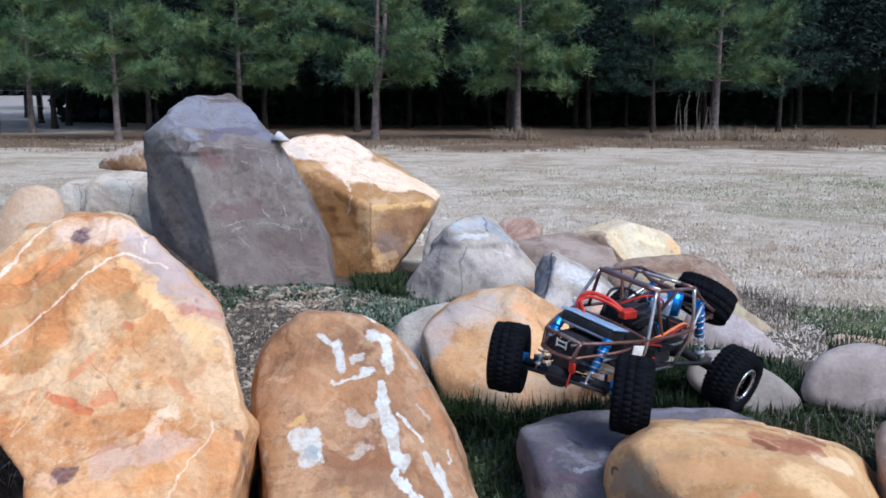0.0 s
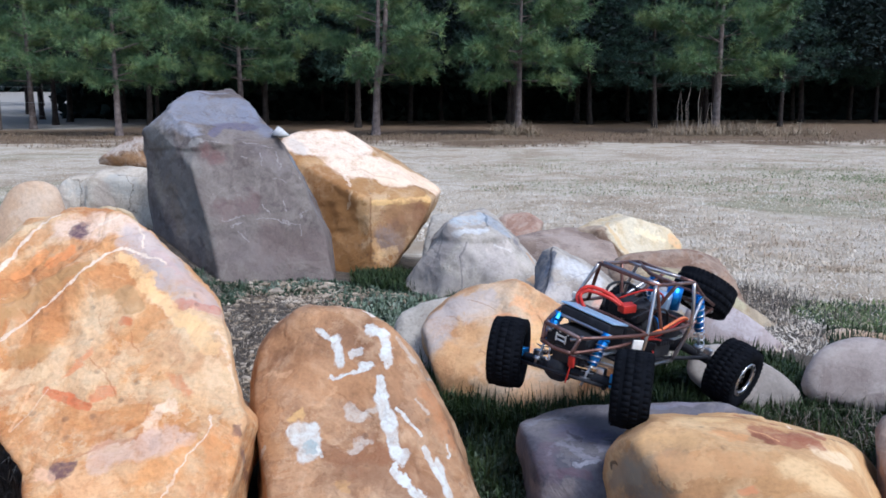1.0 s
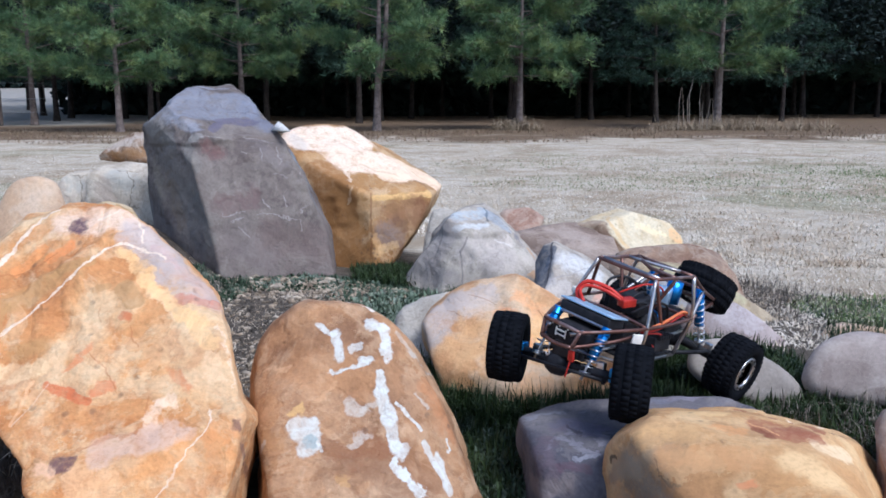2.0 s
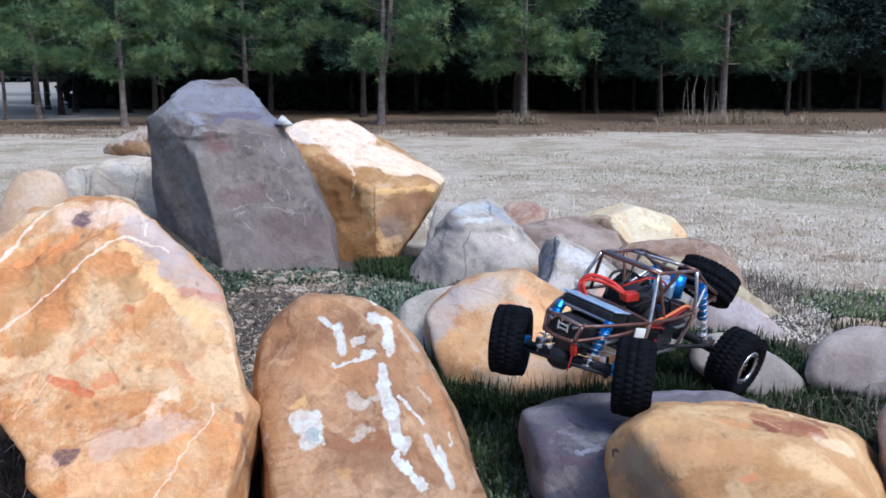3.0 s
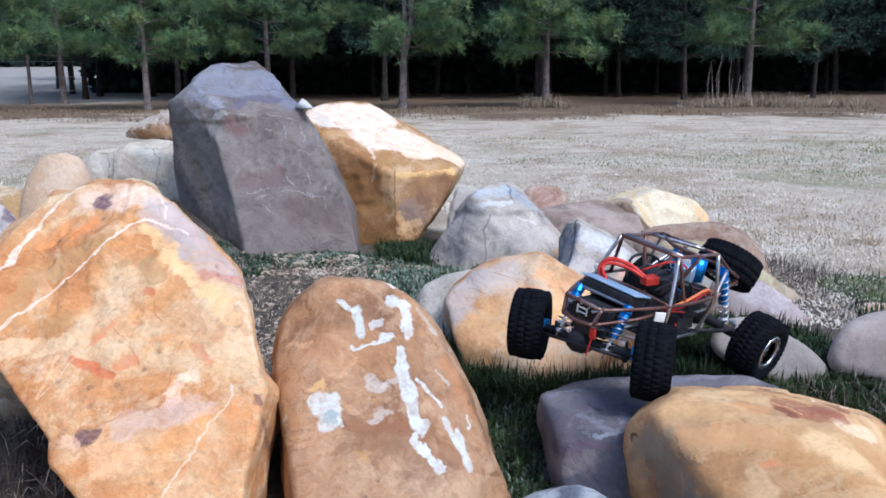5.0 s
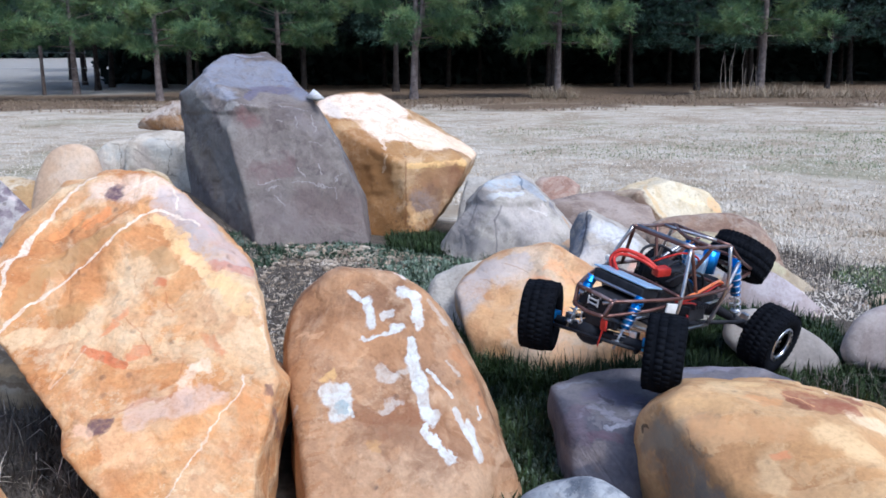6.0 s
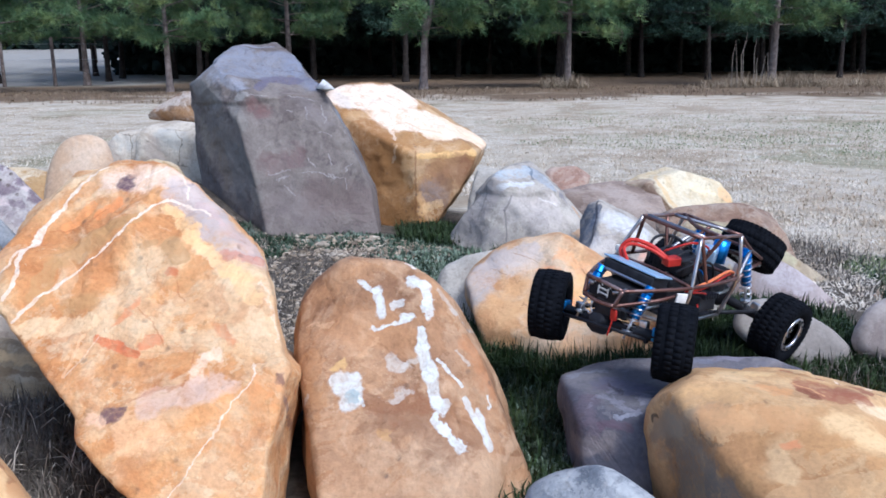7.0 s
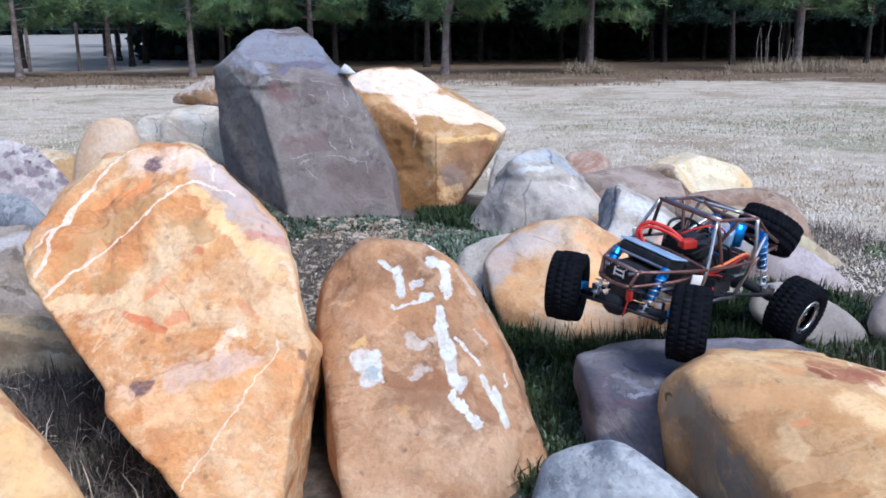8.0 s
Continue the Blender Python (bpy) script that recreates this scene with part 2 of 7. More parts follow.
def ground_material():
    m, nt, b = shader("ground", 0.95, 0.0, 0.1)
    pos = put(nt, "NewGeometry", out=0)
    big = noise_of(nt, pos, 0.55, 6, 0.6, 0.8)
    mid = noise_of(nt, pos, 3.2, 7, 0.7, 0.6)
    fine = noise_of(nt, pos, 38, 6, 0.75)
    straw = ramp(nt, mid, [(0.3, (0.42, 0.335, 0.24)), (0.5, (0.55, 0.47, 0.36)), (0.7, (0.66, 0.59, 0.49))])
    green = ramp(nt, mid, [(0.3, (0.10, 0.12, 0.04)), (0.7, (0.26, 0.26, 0.12))])
    patch = noise_of(nt, pos, 1.3, 5, 0.6, 0.5)
    straw = blend(nt, math_of(nt, "MULTIPLY", span(nt, patch, 0.52, 0.38), 0.65), straw, (0.34, 0.255, 0.165))
    straw = blend(nt, math_of(nt, "MULTIPLY", span(nt, big, 0.54, 0.66), 0.5), straw, green)
    soil = ramp(nt, fine, [(0.3, (0.055, 0.045, 0.036)), (0.7, (0.17, 0.14, 0.11))])
    litter = ramp(nt, fine, [(0.3, (0.10, 0.065, 0.04)), (0.7, (0.26, 0.185, 0.12))])
    sep = nt.nodes.new("ShaderNodeSeparateXYZ")
    nt.links.new(pos, sep.inputs[0])
    wob = math_of(nt, "MULTIPLY", math_of(nt, "SUBTRACT", mid, 0.5), 1.2)
    yw = math_of(nt, "ADD", sep.outputs[1], wob)
    xw = math_of(nt, "ADD", sep.outputs[0], wob)
    away = put(nt, "VectorMath", op="MULTIPLY", i0=put(nt, "VectorMath", op="SUBTRACT", i0=pos, i1=(-0.35, 2.1, 0.0)), i1=(0.52, 0.62, 0.0))
    away = math_of(nt, "ADD", put(nt, "VectorMath", out=1, op="LENGTH", i0=away), math_of(nt, "MULTIPLY", wob, 0.7))
    yard = span(nt, away, 1.12, 0.88)
    woods = math_of(nt, "MULTIPLY", span(nt, math_of(nt, "ADD", math_of(nt, "ADD", sep.outputs[1], math_of(nt, "MULTIPLY", wob, 1.5)), math_of(nt, "MULTIPLY", math_of(nt, "SUBTRACT", big, 0.5), 11.0)), 13.2, 15.8), span(nt, math_of(nt, "ADD", sep.outputs[1], wob), 62, 55))
    gap = math_of(nt, "MULTIPLY", span(nt, yw, 21.5, 24.5), span(nt, xw, -8.0, -10.5))
    woods = math_of(nt, "MULTIPLY", woods, math_of(nt, "SUBTRACT", 1.0, gap))
    col = blend(nt, math_of(nt, "MULTIPLY", gap, 0.75), straw, (0.33, 0.32, 0.30))
    col = blend(nt, yard, col, soil)
    col = blend(nt, woods, col, litter)
    col = blend(nt, 0.5, col, ramp(nt, fine, [(0.25, (0.45, 0.45, 0.45)), (0.75, (1.0, 1.0, 1.0))]), "MULTIPLY")
    nt.links.new(col, b.inputs["Base Color"])
    bump(nt, b, math_of(nt, "ADD", fine, math_of(nt, "MULTIPLY", mid, 0.6)), 0.7, 0.012)
    return m


ground = build_ground(ground_material())


# ---- stones ----
def mesh_object(name, bm, material, smooth=True):
    me = bpy.data.meshes.new(name)
    bm.to_mesh(me)
    bm.free()
    if smooth:
        me.polygons.foreach_set("use_smooth", [True] * len(me.polygons))
    me.materials.append(material)
    return new(name, me)


def part(name, bm, material, parent, label="", smooth=True):
    ob = mesh_object(name, bm, material, smooth)
    ob.parent = parent
    return tagged(ob, label)


SPHERES = {}


def sphere_of(level):
    if level not in SPHERES:
        bm = bmesh.new()
        bmesh.ops.create_icosphere(bm, subdivisions=level, radius=1.0)
        bm.verts.index_update()
        SPHERES[level] = (np.array([v.co[:] for v in bm.verts]), [tuple(v.index for v in f.verts) for f in bm.faces])
        bm.free()
    return SPHERES[level]


def stone(name, centre, sharp, rough, level, facets, material, label, category="boulder", steps=()):
    """A boulder: a block hewn by facets (azimuth from the camera's side, elevation, distance from the centre), its edges
    worn round (a low sharp is rounder), chipped and weathered. steps: (azimuth, elevation, offset, height, width) of broken ledges."""
    u, faces = sphere_of(level)
    sharp = sharp * 2.0
    rng = np.random.default_rng(sum(map(ord, name)))

    def reach(dirs, planes):
        total = np.zeros(len(dirs))
        for n, d in planes:
            total += np.maximum(dirs @ n, 0.0) ** sharp / d ** sharp
        return total ** (-1.0 / sharp)
    planes = [(np.array(facing(az, el)), d * 1.012) for az, el, d in facets]
    ns, ds = np.array([n for n, d in planes]), np.array([d for n, d in planes])
    chips = []
    for v in rng.normal(size=(400, 3)):
        v /= np.linalg.norm(v)
        pull = np.maximum(ns @ v, 0.0) / ds
        first, second = np.argsort(pull)[::-1][:2]
        if pull[second] < 0.93 * pull[first] or len(chips) > 9:
            continue
        n = ns[first] + ns[second] * rng.uniform(0.5, 1.5)
        n = n / np.linalg.norm(n) + rng.normal(size=3) * 0.06
        n /= np.linalg.norm(n)
        chips.append((n, float(n @ v) / pull[first] * rng.uniform(0.985, 0.999)))
    r = reach(u, planes + [c for c in chips if c[1] > 0.01])
    co = u * r[:, None]
    key = sum(map(ord, name)) * 0.37
    size = float(np.median(r))
    creases = []
    for k in range(9):
        n = rng.normal(size=3)
        creases.append((n / np.linalg.norm(n), size * rng.uniform(0.25, 0.9), rng.uniform(0, 1)))
    hewn = min(1.0, max(0.12, (sharp - 16) / 30))
    bend = co + 0.10 * size * np.array([noise.noise_vector(Vector(p) * (2.2 / size) + Vector((key, 0, 0)))[:] for p in co])
    facet = np.zeros(len(co))
    for n, wave, start in creases:
        s = (bend @ n / wave + start) % 1.0
        facet += (np.abs(s - 0.5) * 4 - 1) * wave * 0.014
    for az, el, off, height, wide in steps:
        edge = bend @ np.array(facing(az, el)) - off
        facet += height / hewn * np.clip(edge / wide + 0.5, 0, 1) * np.clip(1.0 - edge / (0.5 * size), 0, 1)
    out = []
    for (x, y, z), rr, f in zip(co, r, facet):
        q = Vector((x + key, y - key, z + key * 0.5))
        low = noise.noise(q * 4.0)
        a = noise.fractal(q * 15.0, 0.85, 2.1, 6)
        ledge = noise.noise(q * 11.0 + Vector((a, -a, a)) * 0.3) * 2.2
        ledge = (math.floor(ledge) + min(1.0, max(0.0, (ledge - math.floor(ledge)) * 6.0 - 2.5))) * 0.4
        k = 1.0 + (rough * (low * 0.25 + a * (0.25 + 0.3 * max(0.0, low)) + ledge * 0.3 * hewn) + f * hewn) / max(rr, 0.03)
        out.append((x * k, y * k, z * k))
    me = bpy.data.meshes.new(name)
    me.from_pydata(out, [], faces)
    me.polygons.foreach_set("use_smooth", [True] * len(faces))
    me.materials.append(material)
    ob = new(name, me)
    ob.location = centre
    return tagged(ob, label, category, "rock garden stones")


marks = []
stain_or_shade(marks, (-0.056, -0.009, 0.268), (0.055, -0.014, 0.273), 0.0311, (0.828, 0.631, 0.475, 0.8), 0.4)
stain_or_shade(marks, (0.079, -0.046, 0.258), (0.140, -0.096, 0.221), 0.0354, (0.487, 0.392, 0.345, 0.85), 0.25)
stain_or_shade(marks, (0.140, -0.096, 0.221), (0.196, -0.131, 0.173), 0.0354, (0.487, 0.392, 0.345, 0.85), 0.25)
stain_or_shade(marks, (0.063, -0.024, 0.265), (0.114, -0.070, 0.239), 0.0240, (0.598, 0.48, 0.416, 0.8), 0.25)
stain_or_shade(marks, (0.175, -0.097, 0.193), (0.224, -0.138, 0.161), 0.0245, (0.544, 0.383, 0.31, 0.8), 0.3)
stain_or_shade(marks, (0.182, -0.159, 0.170), (0.225, -0.141, 0.159), 0.0118, (0.533, 0.191, 0.112, 0.7), 0.4)
stain_or_shade(marks, (0.109, -0.070, 0.239), (0.155, -0.104, 0.213), 0.0077, (0.602, 0.404, 0.356, 0.5), 0.5)
stain_or_shade(marks, (-0.096, -0.137, 0.161), (-0.043, -0.108, 0.194), 0.0261, (0.477, 0.262, 0.103, 0.8), 0.22)
stain_or_shade(marks, (-0.046, -0.100, 0.200), (0.009, -0.098, 0.221), 0.0131, (0.477, 0.262, 0.103, 0.8), 0.22)
stain_or_shade(marks, (-0.112, -0.202, 0.111), (-0.106, -0.148, 0.154), 0.0137, (0.477, 0.262, 0.103, 0.75), 0.25)
stain_or_shade(marks, (-0.052, -0.210, 0.105), (-0.029, -0.211, 0.110), 0.0173, (0.477, 0.262, 0.103, 0.75), 0.25)
stain_or_shade(marks, (0.078, -0.138, 0.186), (0.103, -0.159, 0.168), 0.0162, (0.444, 0.254, 0.108, 0.85), 0.22)
stain_or_shade(marks, (0.036, -0.138, 0.181), (0.052, -0.134, 0.188), 0.0068, (0.444, 0.254, 0.108, 0.7), 0.3)
stain_or_shade(marks, (-0.065, -0.065, 0.220), (-0.035, -0.049, 0.237), 0.0124, (0.731, 0.264, 0.083, 0.8), 0.3)
stain_or_shade(marks, (-0.083, -0.044, 0.231), (-0.113, -0.074, 0.198), 0.0105, (0.763, 0.306, 0.101, 0.8), 0.3)
stain_or_shade(marks, (-0.116, -0.237, 0.075), (-0.022, -0.240, 0.084), 0.0155, (0.791, 0.551, 0.306, 0.8), 0.35)
stain_or_shade(marks, (0.131, -0.140, 0.182), (0.178, -0.180, 0.154), 0.0113, (0.856, 0.616, 0.362, 0.65), 0.4)
stain_or_shade(marks, (0.065, -0.076, 0.231), (0.118, -0.129, 0.195), 0.0117, (0.835, 0.526, 0.241, 0.75), 0.35)
stain_or_shade(marks, (0.118, -0.129, 0.195), (0.188, -0.182, 0.154), 0.0117, (0.835, 0.526, 0.241, 0.75), 0.35)
stain_or_shade(marks, (0.188, -0.182, 0.154), (0.234, -0.226, 0.122), 0.0117, (0.835, 0.526, 0.241, 0.75), 0.35)
stain_or_shade(marks, (0.241, -0.198, 0.140), (0.265, -0.242, 0.106), 0.0018, (0.796, 0.617, 0.453, 0.45), 0.6)
stain_or_shade(marks, (0.265, -0.242, 0.106), (0.285, -0.280, 0.067), 0.0018, (0.796, 0.617, 0.453, 0.45), 0.6)
stain_or_shade(marks, (0.241, -0.243, 0.106), (0.254, -0.266, 0.080), 0.0094, (0.823, 0.577, 0.342, 0.6), 0.6)
stain_or_shade(marks, (0.175, -0.318, 0.036), (0.182, -0.299, 0.054), 0.0075, (0.826, 0.604, 0.411, 0.75), 0.6)
stain_or_shade(marks, (0.182, -0.299, 0.054), (0.196, -0.294, 0.056), 0.0075, (0.826, 0.604, 0.411, 0.75), 0.6)
stain_or_shade(marks, (0.197, -0.266, 0.080), (0.212, -0.276, 0.075), 0.0102, (0.593, 0.19, 0.067, 0.65), 0.5)
stain_or_shade(marks, (0.004, -0.262, 0.065), (0.045, -0.272, 0.059), 0.0074, (0.604, 0.165, 0.06, 0.85), 0.4)
stain_or_shade(marks, (0.045, -0.272, 0.059), (0.074, -0.285, 0.053), 0.0074, (0.604, 0.165, 0.06, 0.85), 0.4)
stain_or_shade(marks, (0.080, -0.276, 0.063), (0.098, -0.271, 0.069), 0.0089, (0.632, 0.197, 0.078, 0.75), 0.4)
stain_or_shade(marks, (0.030, -0.246, 0.084), (0.040, -0.235, 0.095), 0.0083, (0.69, 0.256, 0.1, 0.7), 0.5)
stain_or_shade(marks, (0.040, -0.235, 0.095), (0.048, -0.207, 0.114), 0.0083, (0.69, 0.256, 0.1, 0.7), 0.5)
stain_or_shade(marks, (0.094, -0.177, 0.147), (0.107, -0.182, 0.145), 0.0075, (0.604, 0.165, 0.06, 0.8), 0.4)
stain_or_shade(marks, (-0.021, -0.255, 0.068), (-0.026, -0.311, 0.025), 0.0028, (0.851, 0.515, 0.273, 0.6), 0.3)
stain_or_shade(marks, (0.107, -0.357, 0.004), (0.184, -0.345, 0.023), 0.0109, (0.661, 0.446, 0.321, 0.8), 0.35)
stain_or_shade(marks, (0.184, -0.345, 0.023), (0.229, -0.342, 0.029), 0.0109, (0.661, 0.446, 0.321, 0.8), 0.35)
stain_or_shade(marks, (0.055, -0.371, -0.009), (0.081, -0.369, -0.003), 0.0076, (0.136, 0.07, 0.077, 0.9), 0.3)
stain_or_shade(marks, (0.057, -0.393, -0.017), (0.040, -0.380, -0.014), 0.0100, (0.837, 0.516, 0.315, 0.7), 0.4)
stain_or_shade(marks, (0.098, -0.405, -0.022), (0.148, -0.399, -0.020), 0.0131, (0.835, 0.515, 0.272, 0.55), 0.5)
stain_or_shade(marks, (0.200, -0.376, -0.000), (0.232, -0.356, 0.015), 0.0210, (0.75, 0.352, 0.125, 0.5), 0.6)
stain_or_shade(marks, (0.269, -0.352, 0.021), (0.288, -0.374, -0.009), 0.0177, (0.705, 0.306, 0.11, 0.55), 0.6)
stain_or_shade(marks, (0.288, -0.333, 0.042), (0.298, -0.343, 0.029), 0.0065, (0.158, 0.073, 0.066, 0.75), 0.6)
stain_or_shade(marks, (0.301, -0.332, 0.005), (0.276, -0.213, -0.091), 0.0049, (0.184, 0.099, 0.09, 0.7), 0.7)
stain_or_shade(marks, (-0.031, -0.020, 0.263), (-0.031, -0.020, 0.263), 0.0174, (0.12, 0.066, 0.081, 0.95), 0.25)
stain_or_shade(marks, (-0.080, 0.018, 0.286), (-0.110, 0.012, 0.271), 0.0024, (0.814, 0.658, 0.498, 0.88), 0.3)
stain_or_shade(marks, (-0.110, 0.012, 0.271), (-0.124, -0.022, 0.249), 0.0028, (0.814, 0.658, 0.498, 0.88), 0.3)
stain_or_shade(marks, (-0.124, -0.022, 0.249), (-0.145, -0.056, 0.218), 0.0036, (0.814, 0.658, 0.498, 0.88), 0.3)
stain_or_shade(marks, (-0.145, -0.056, 0.218), (-0.154, -0.077, 0.199), 0.0042, (0.814, 0.658, 0.498, 0.88), 0.3)
stain_or_shade(marks, (-0.154, -0.077, 0.199), (-0.160, -0.102, 0.179), 0.0044, (0.814, 0.658, 0.498, 0.88), 0.3)
stain_or_shade(marks, (-0.160, -0.102, 0.179), (-0.156, -0.189, 0.133), 0.0042, (0.814, 0.658, 0.498, 0.88), 0.3)
stain_or_shade(marks, (-0.156, -0.189, 0.133), (-0.162, -0.206, 0.114), 0.0042, (0.814, 0.658, 0.498, 0.88), 0.3)
stain_or_shade(marks, (-0.161, -0.109, 0.176), (-0.176, -0.151, 0.154), 0.0024, (0.814, 0.658, 0.498, 0.7), 0.2)
stain_or_shade(marks, (-0.176, -0.151, 0.154), (-0.193, -0.165, 0.137), 0.0024, (0.814, 0.658, 0.498, 0.7), 0.2)
stain_or_shade(marks, (0.056, -0.065, 0.242), (0.032, -0.073, 0.236), 0.0026, (0.814, 0.658, 0.498, 0.85), 0.3)
stain_or_shade(marks, (0.032, -0.073, 0.236), (0.015, -0.090, 0.224), 0.0026, (0.814, 0.658, 0.498, 0.85), 0.3)
stain_or_shade(marks, (0.015, -0.090, 0.224), (-0.008, -0.117, 0.198), 0.0026, (0.814, 0.658, 0.498, 0.85), 0.3)
stain_or_shade(marks, (-0.008, -0.117, 0.198), (-0.046, -0.141, 0.163), 0.0026, (0.814, 0.658, 0.498, 0.85), 0.3)
stain_or_shade(marks, (-0.046, -0.141, 0.163), (-0.080, -0.177, 0.131), 0.0030, (0.814, 0.658, 0.498, 0.85), 0.3)
stain_or_shade(marks, (-0.080, -0.177, 0.131), (-0.106, -0.198, 0.115), 0.0030, (0.814, 0.658, 0.498, 0.85), 0.3)
stain_or_shade(marks, (-0.106, -0.198, 0.115), (-0.139, -0.226, 0.084), 0.0030, (0.814, 0.658, 0.498, 0.85), 0.3)
stain_or_shade(marks, (0.053, -0.065, 0.243), (0.067, -0.062, 0.242), 0.0022, (0.814, 0.658, 0.498, 0.8), 0.3)
stain_or_shade(marks, (0.067, -0.062, 0.242), (0.099, -0.077, 0.231), 0.0022, (0.814, 0.658, 0.498, 0.8), 0.3)
stain_or_shade(marks, (0.099, -0.077, 0.231), (0.132, -0.093, 0.224), 0.0022, (0.814, 0.658, 0.498, 0.8), 0.3)
stain_or_shade(marks, (-0.001, -0.009, 0.276), (0.025, -0.007, 0.281), 0.0020, (0.814, 0.658, 0.498, 0.8), 0.3)
stain_or_shade(marks, (0.025, -0.007, 0.281), (0.039, 0.036, 0.278), 0.0020, (0.814, 0.658, 0.498, 0.8), 0.3)
stain_or_shade(marks, (0.039, 0.036, 0.278), (0.072, -0.022, 0.262), 0.0020, (0.814, 0.658, 0.498, 0.8), 0.3)
stain_or_shade(marks, (0.072, -0.022, 0.262), (0.088, -0.063, 0.242), 0.0020, (0.814, 0.658, 0.498, 0.8), 0.3)
stain_or_shade(marks, (0.259, -0.313, 0.048), (0.227, -0.373, -0.004), 0.0010, (0.814, 0.658, 0.498, 0.7), 0.3)
stain_or_shade(marks, (0.227, -0.373, -0.004), (0.192, -0.423, -0.056), 0.0010, (0.814, 0.658, 0.498, 0.7), 0.3)
stain_or_shade(marks, (0.192, -0.423, -0.056), (0.155, -0.472, -0.107), 0.0010, (0.814, 0.658, 0.498, 0.7), 0.3)
stain_or_shade(marks, (0.007, -0.259, 0.069), (-0.010, -0.288, 0.042), 0.0009, (0.814, 0.658, 0.498, 0.45), 0.1)
stain_or_shade(marks, (-0.010, -0.288, 0.042), (-0.024, -0.311, 0.025), 0.0009, (0.814, 0.658, 0.498, 0.45), 0.1)
stain_or_shade(marks, (-0.140, -0.084, 0.191), (-0.106, -0.078, 0.197), 0.0018, (0.417, 0.145, 0.049, 0.48), 0.4)
stain_or_shade(marks, (-0.106, -0.078, 0.197), (-0.078, -0.076, 0.210), 0.0018, (0.417, 0.145, 0.049, 0.48), 0.4)
stain_or_shade(marks, (-0.078, -0.076, 0.210), (-0.058, -0.055, 0.227), 0.0018, (0.417, 0.145, 0.049, 0.48), 0.4)
stain_or_shade(marks, (0.054, -0.221, 0.107), (0.069, -0.235, 0.100), 0.0013, (0.417, 0.145, 0.049, 0.51), 0.4)
stain_or_shade(marks, (0.069, -0.235, 0.100), (0.097, -0.258, 0.084), 0.0013, (0.417, 0.145, 0.049, 0.51), 0.4)
stain_or_shade(marks, (0.097, -0.258, 0.084), (0.108, -0.275, 0.062), 0.0013, (0.417, 0.145, 0.049, 0.51), 0.4)
stain_or_shade(marks, (0.106, -0.188, 0.135), (0.126, -0.216, 0.114), 0.0014, (0.417, 0.145, 0.049, 0.51), 0.4)
stain_or_shade(marks, (0.051, -0.157, 0.157), (0.057, -0.172, 0.138), 0.0010, (0.417, 0.145, 0.049, 0.42), 0.4)
stain_or_shade(marks, (0.165, -0.310, 0.044), (0.162, -0.287, 0.060), 0.0012, (0.417, 0.145, 0.049, 0.48), 0.4)
stain_or_shade(marks, (0.052, -0.348, -0.001), (0.089, -0.341, 0.009), 0.0016, (0.417, 0.145, 0.049, 0.45), 0.4)
stain_or_shade(marks, (0.089, -0.341, 0.009), (0.123, -0.327, 0.019), 0.0016, (0.417, 0.145, 0.049, 0.45), 0.4)
stain_or_shade(marks, (0.123, -0.327, 0.019), (0.157, -0.328, 0.029), 0.0016, (0.417, 0.145, 0.049, 0.45), 0.4)
stain_or_shade(marks, (-0.041, -0.173, 0.139), (-0.028, -0.175, 0.137), 0.0027, (0.417, 0.145, 0.049, 0.42), 0.4)
stain_or_shade(marks, (0.179, -0.244, 0.094), (0.189, -0.235, 0.104), 0.0009, (0.417, 0.145, 0.049, 0.3), 0.4)
stain_or_shade(marks, (0.152, -0.330, 0.027), (0.159, -0.327, 0.031), 0.0018, (0.417, 0.145, 0.049, 0.42), 0.4)
stain_or_shade(marks, (0.146, -0.183, 0.146), (0.156, -0.190, 0.141), 0.0019, (0.417, 0.145, 0.049, 0.36), 0.4)
stain_or_shade(marks, (-0.044, -0.068, 0.223), (-0.026, -0.066, 0.225), 0.0028, (0.417, 0.145, 0.049, 0.3), 0.4)
m_left = rock_material("orange_sandstone", ORANGE, 6.0, 1.6, relief=0.008, rough=0.8, spots=marks)
marks = []
stain_or_shade(marks, (0.014, -0.288, 0.066), (0.080, -0.296, 0.043), 0.0518, (0.209, 0.098, 0.048, 0.7), 0.6)
stain_or_shade(marks, (0.062, -0.260, 0.081), (0.113, -0.274, 0.033), 0.0349, (0.254, 0.112, 0.048, 0.6), 0.6)
stain_or_shade(marks, (-0.102, -0.176, 0.178), (0.007, -0.199, 0.158), 0.0366, (0.5, 0.255, 0.113, 0.5), 0.7)
stain_or_shade(marks, (-0.131, -0.108, 0.224), (-0.090, -0.124, 0.247), 0.0286, (0.562, 0.305, 0.145, 0.55), 0.6)
stain_or_shade(marks, (-0.141, -0.210, 0.135), (-0.122, -0.271, 0.086), 0.0218, (0.511, 0.262, 0.108, 0.5), 0.6)
stain_or_shade(marks, (-0.021, -0.270, 0.085), (0.045, -0.263, 0.082), 0.0227, (0.261, 0.108, 0.048, 0.55), 0.6)
stain_or_shade(marks, (0.112, -0.165, 0.137), (0.148, -0.193, 0.072), 0.0220, (0.474, 0.196, 0.077, 0.6), 0.5)
stain_or_shade(marks, (-0.057, -0.138, 0.230), (-0.041, -0.144, 0.225), 0.0046, (0.657, 0.657, 0.606, 0.86), 0.5)
stain_or_shade(marks, (-0.041, -0.143, 0.226), (-0.031, -0.172, 0.195), 0.0083, (0.657, 0.657, 0.606, 0.9), 0.35)
stain_or_shade(marks, (-0.009, -0.162, 0.206), (0.004, -0.159, 0.210), 0.0068, (0.657, 0.657, 0.606, 0.86), 0.5)
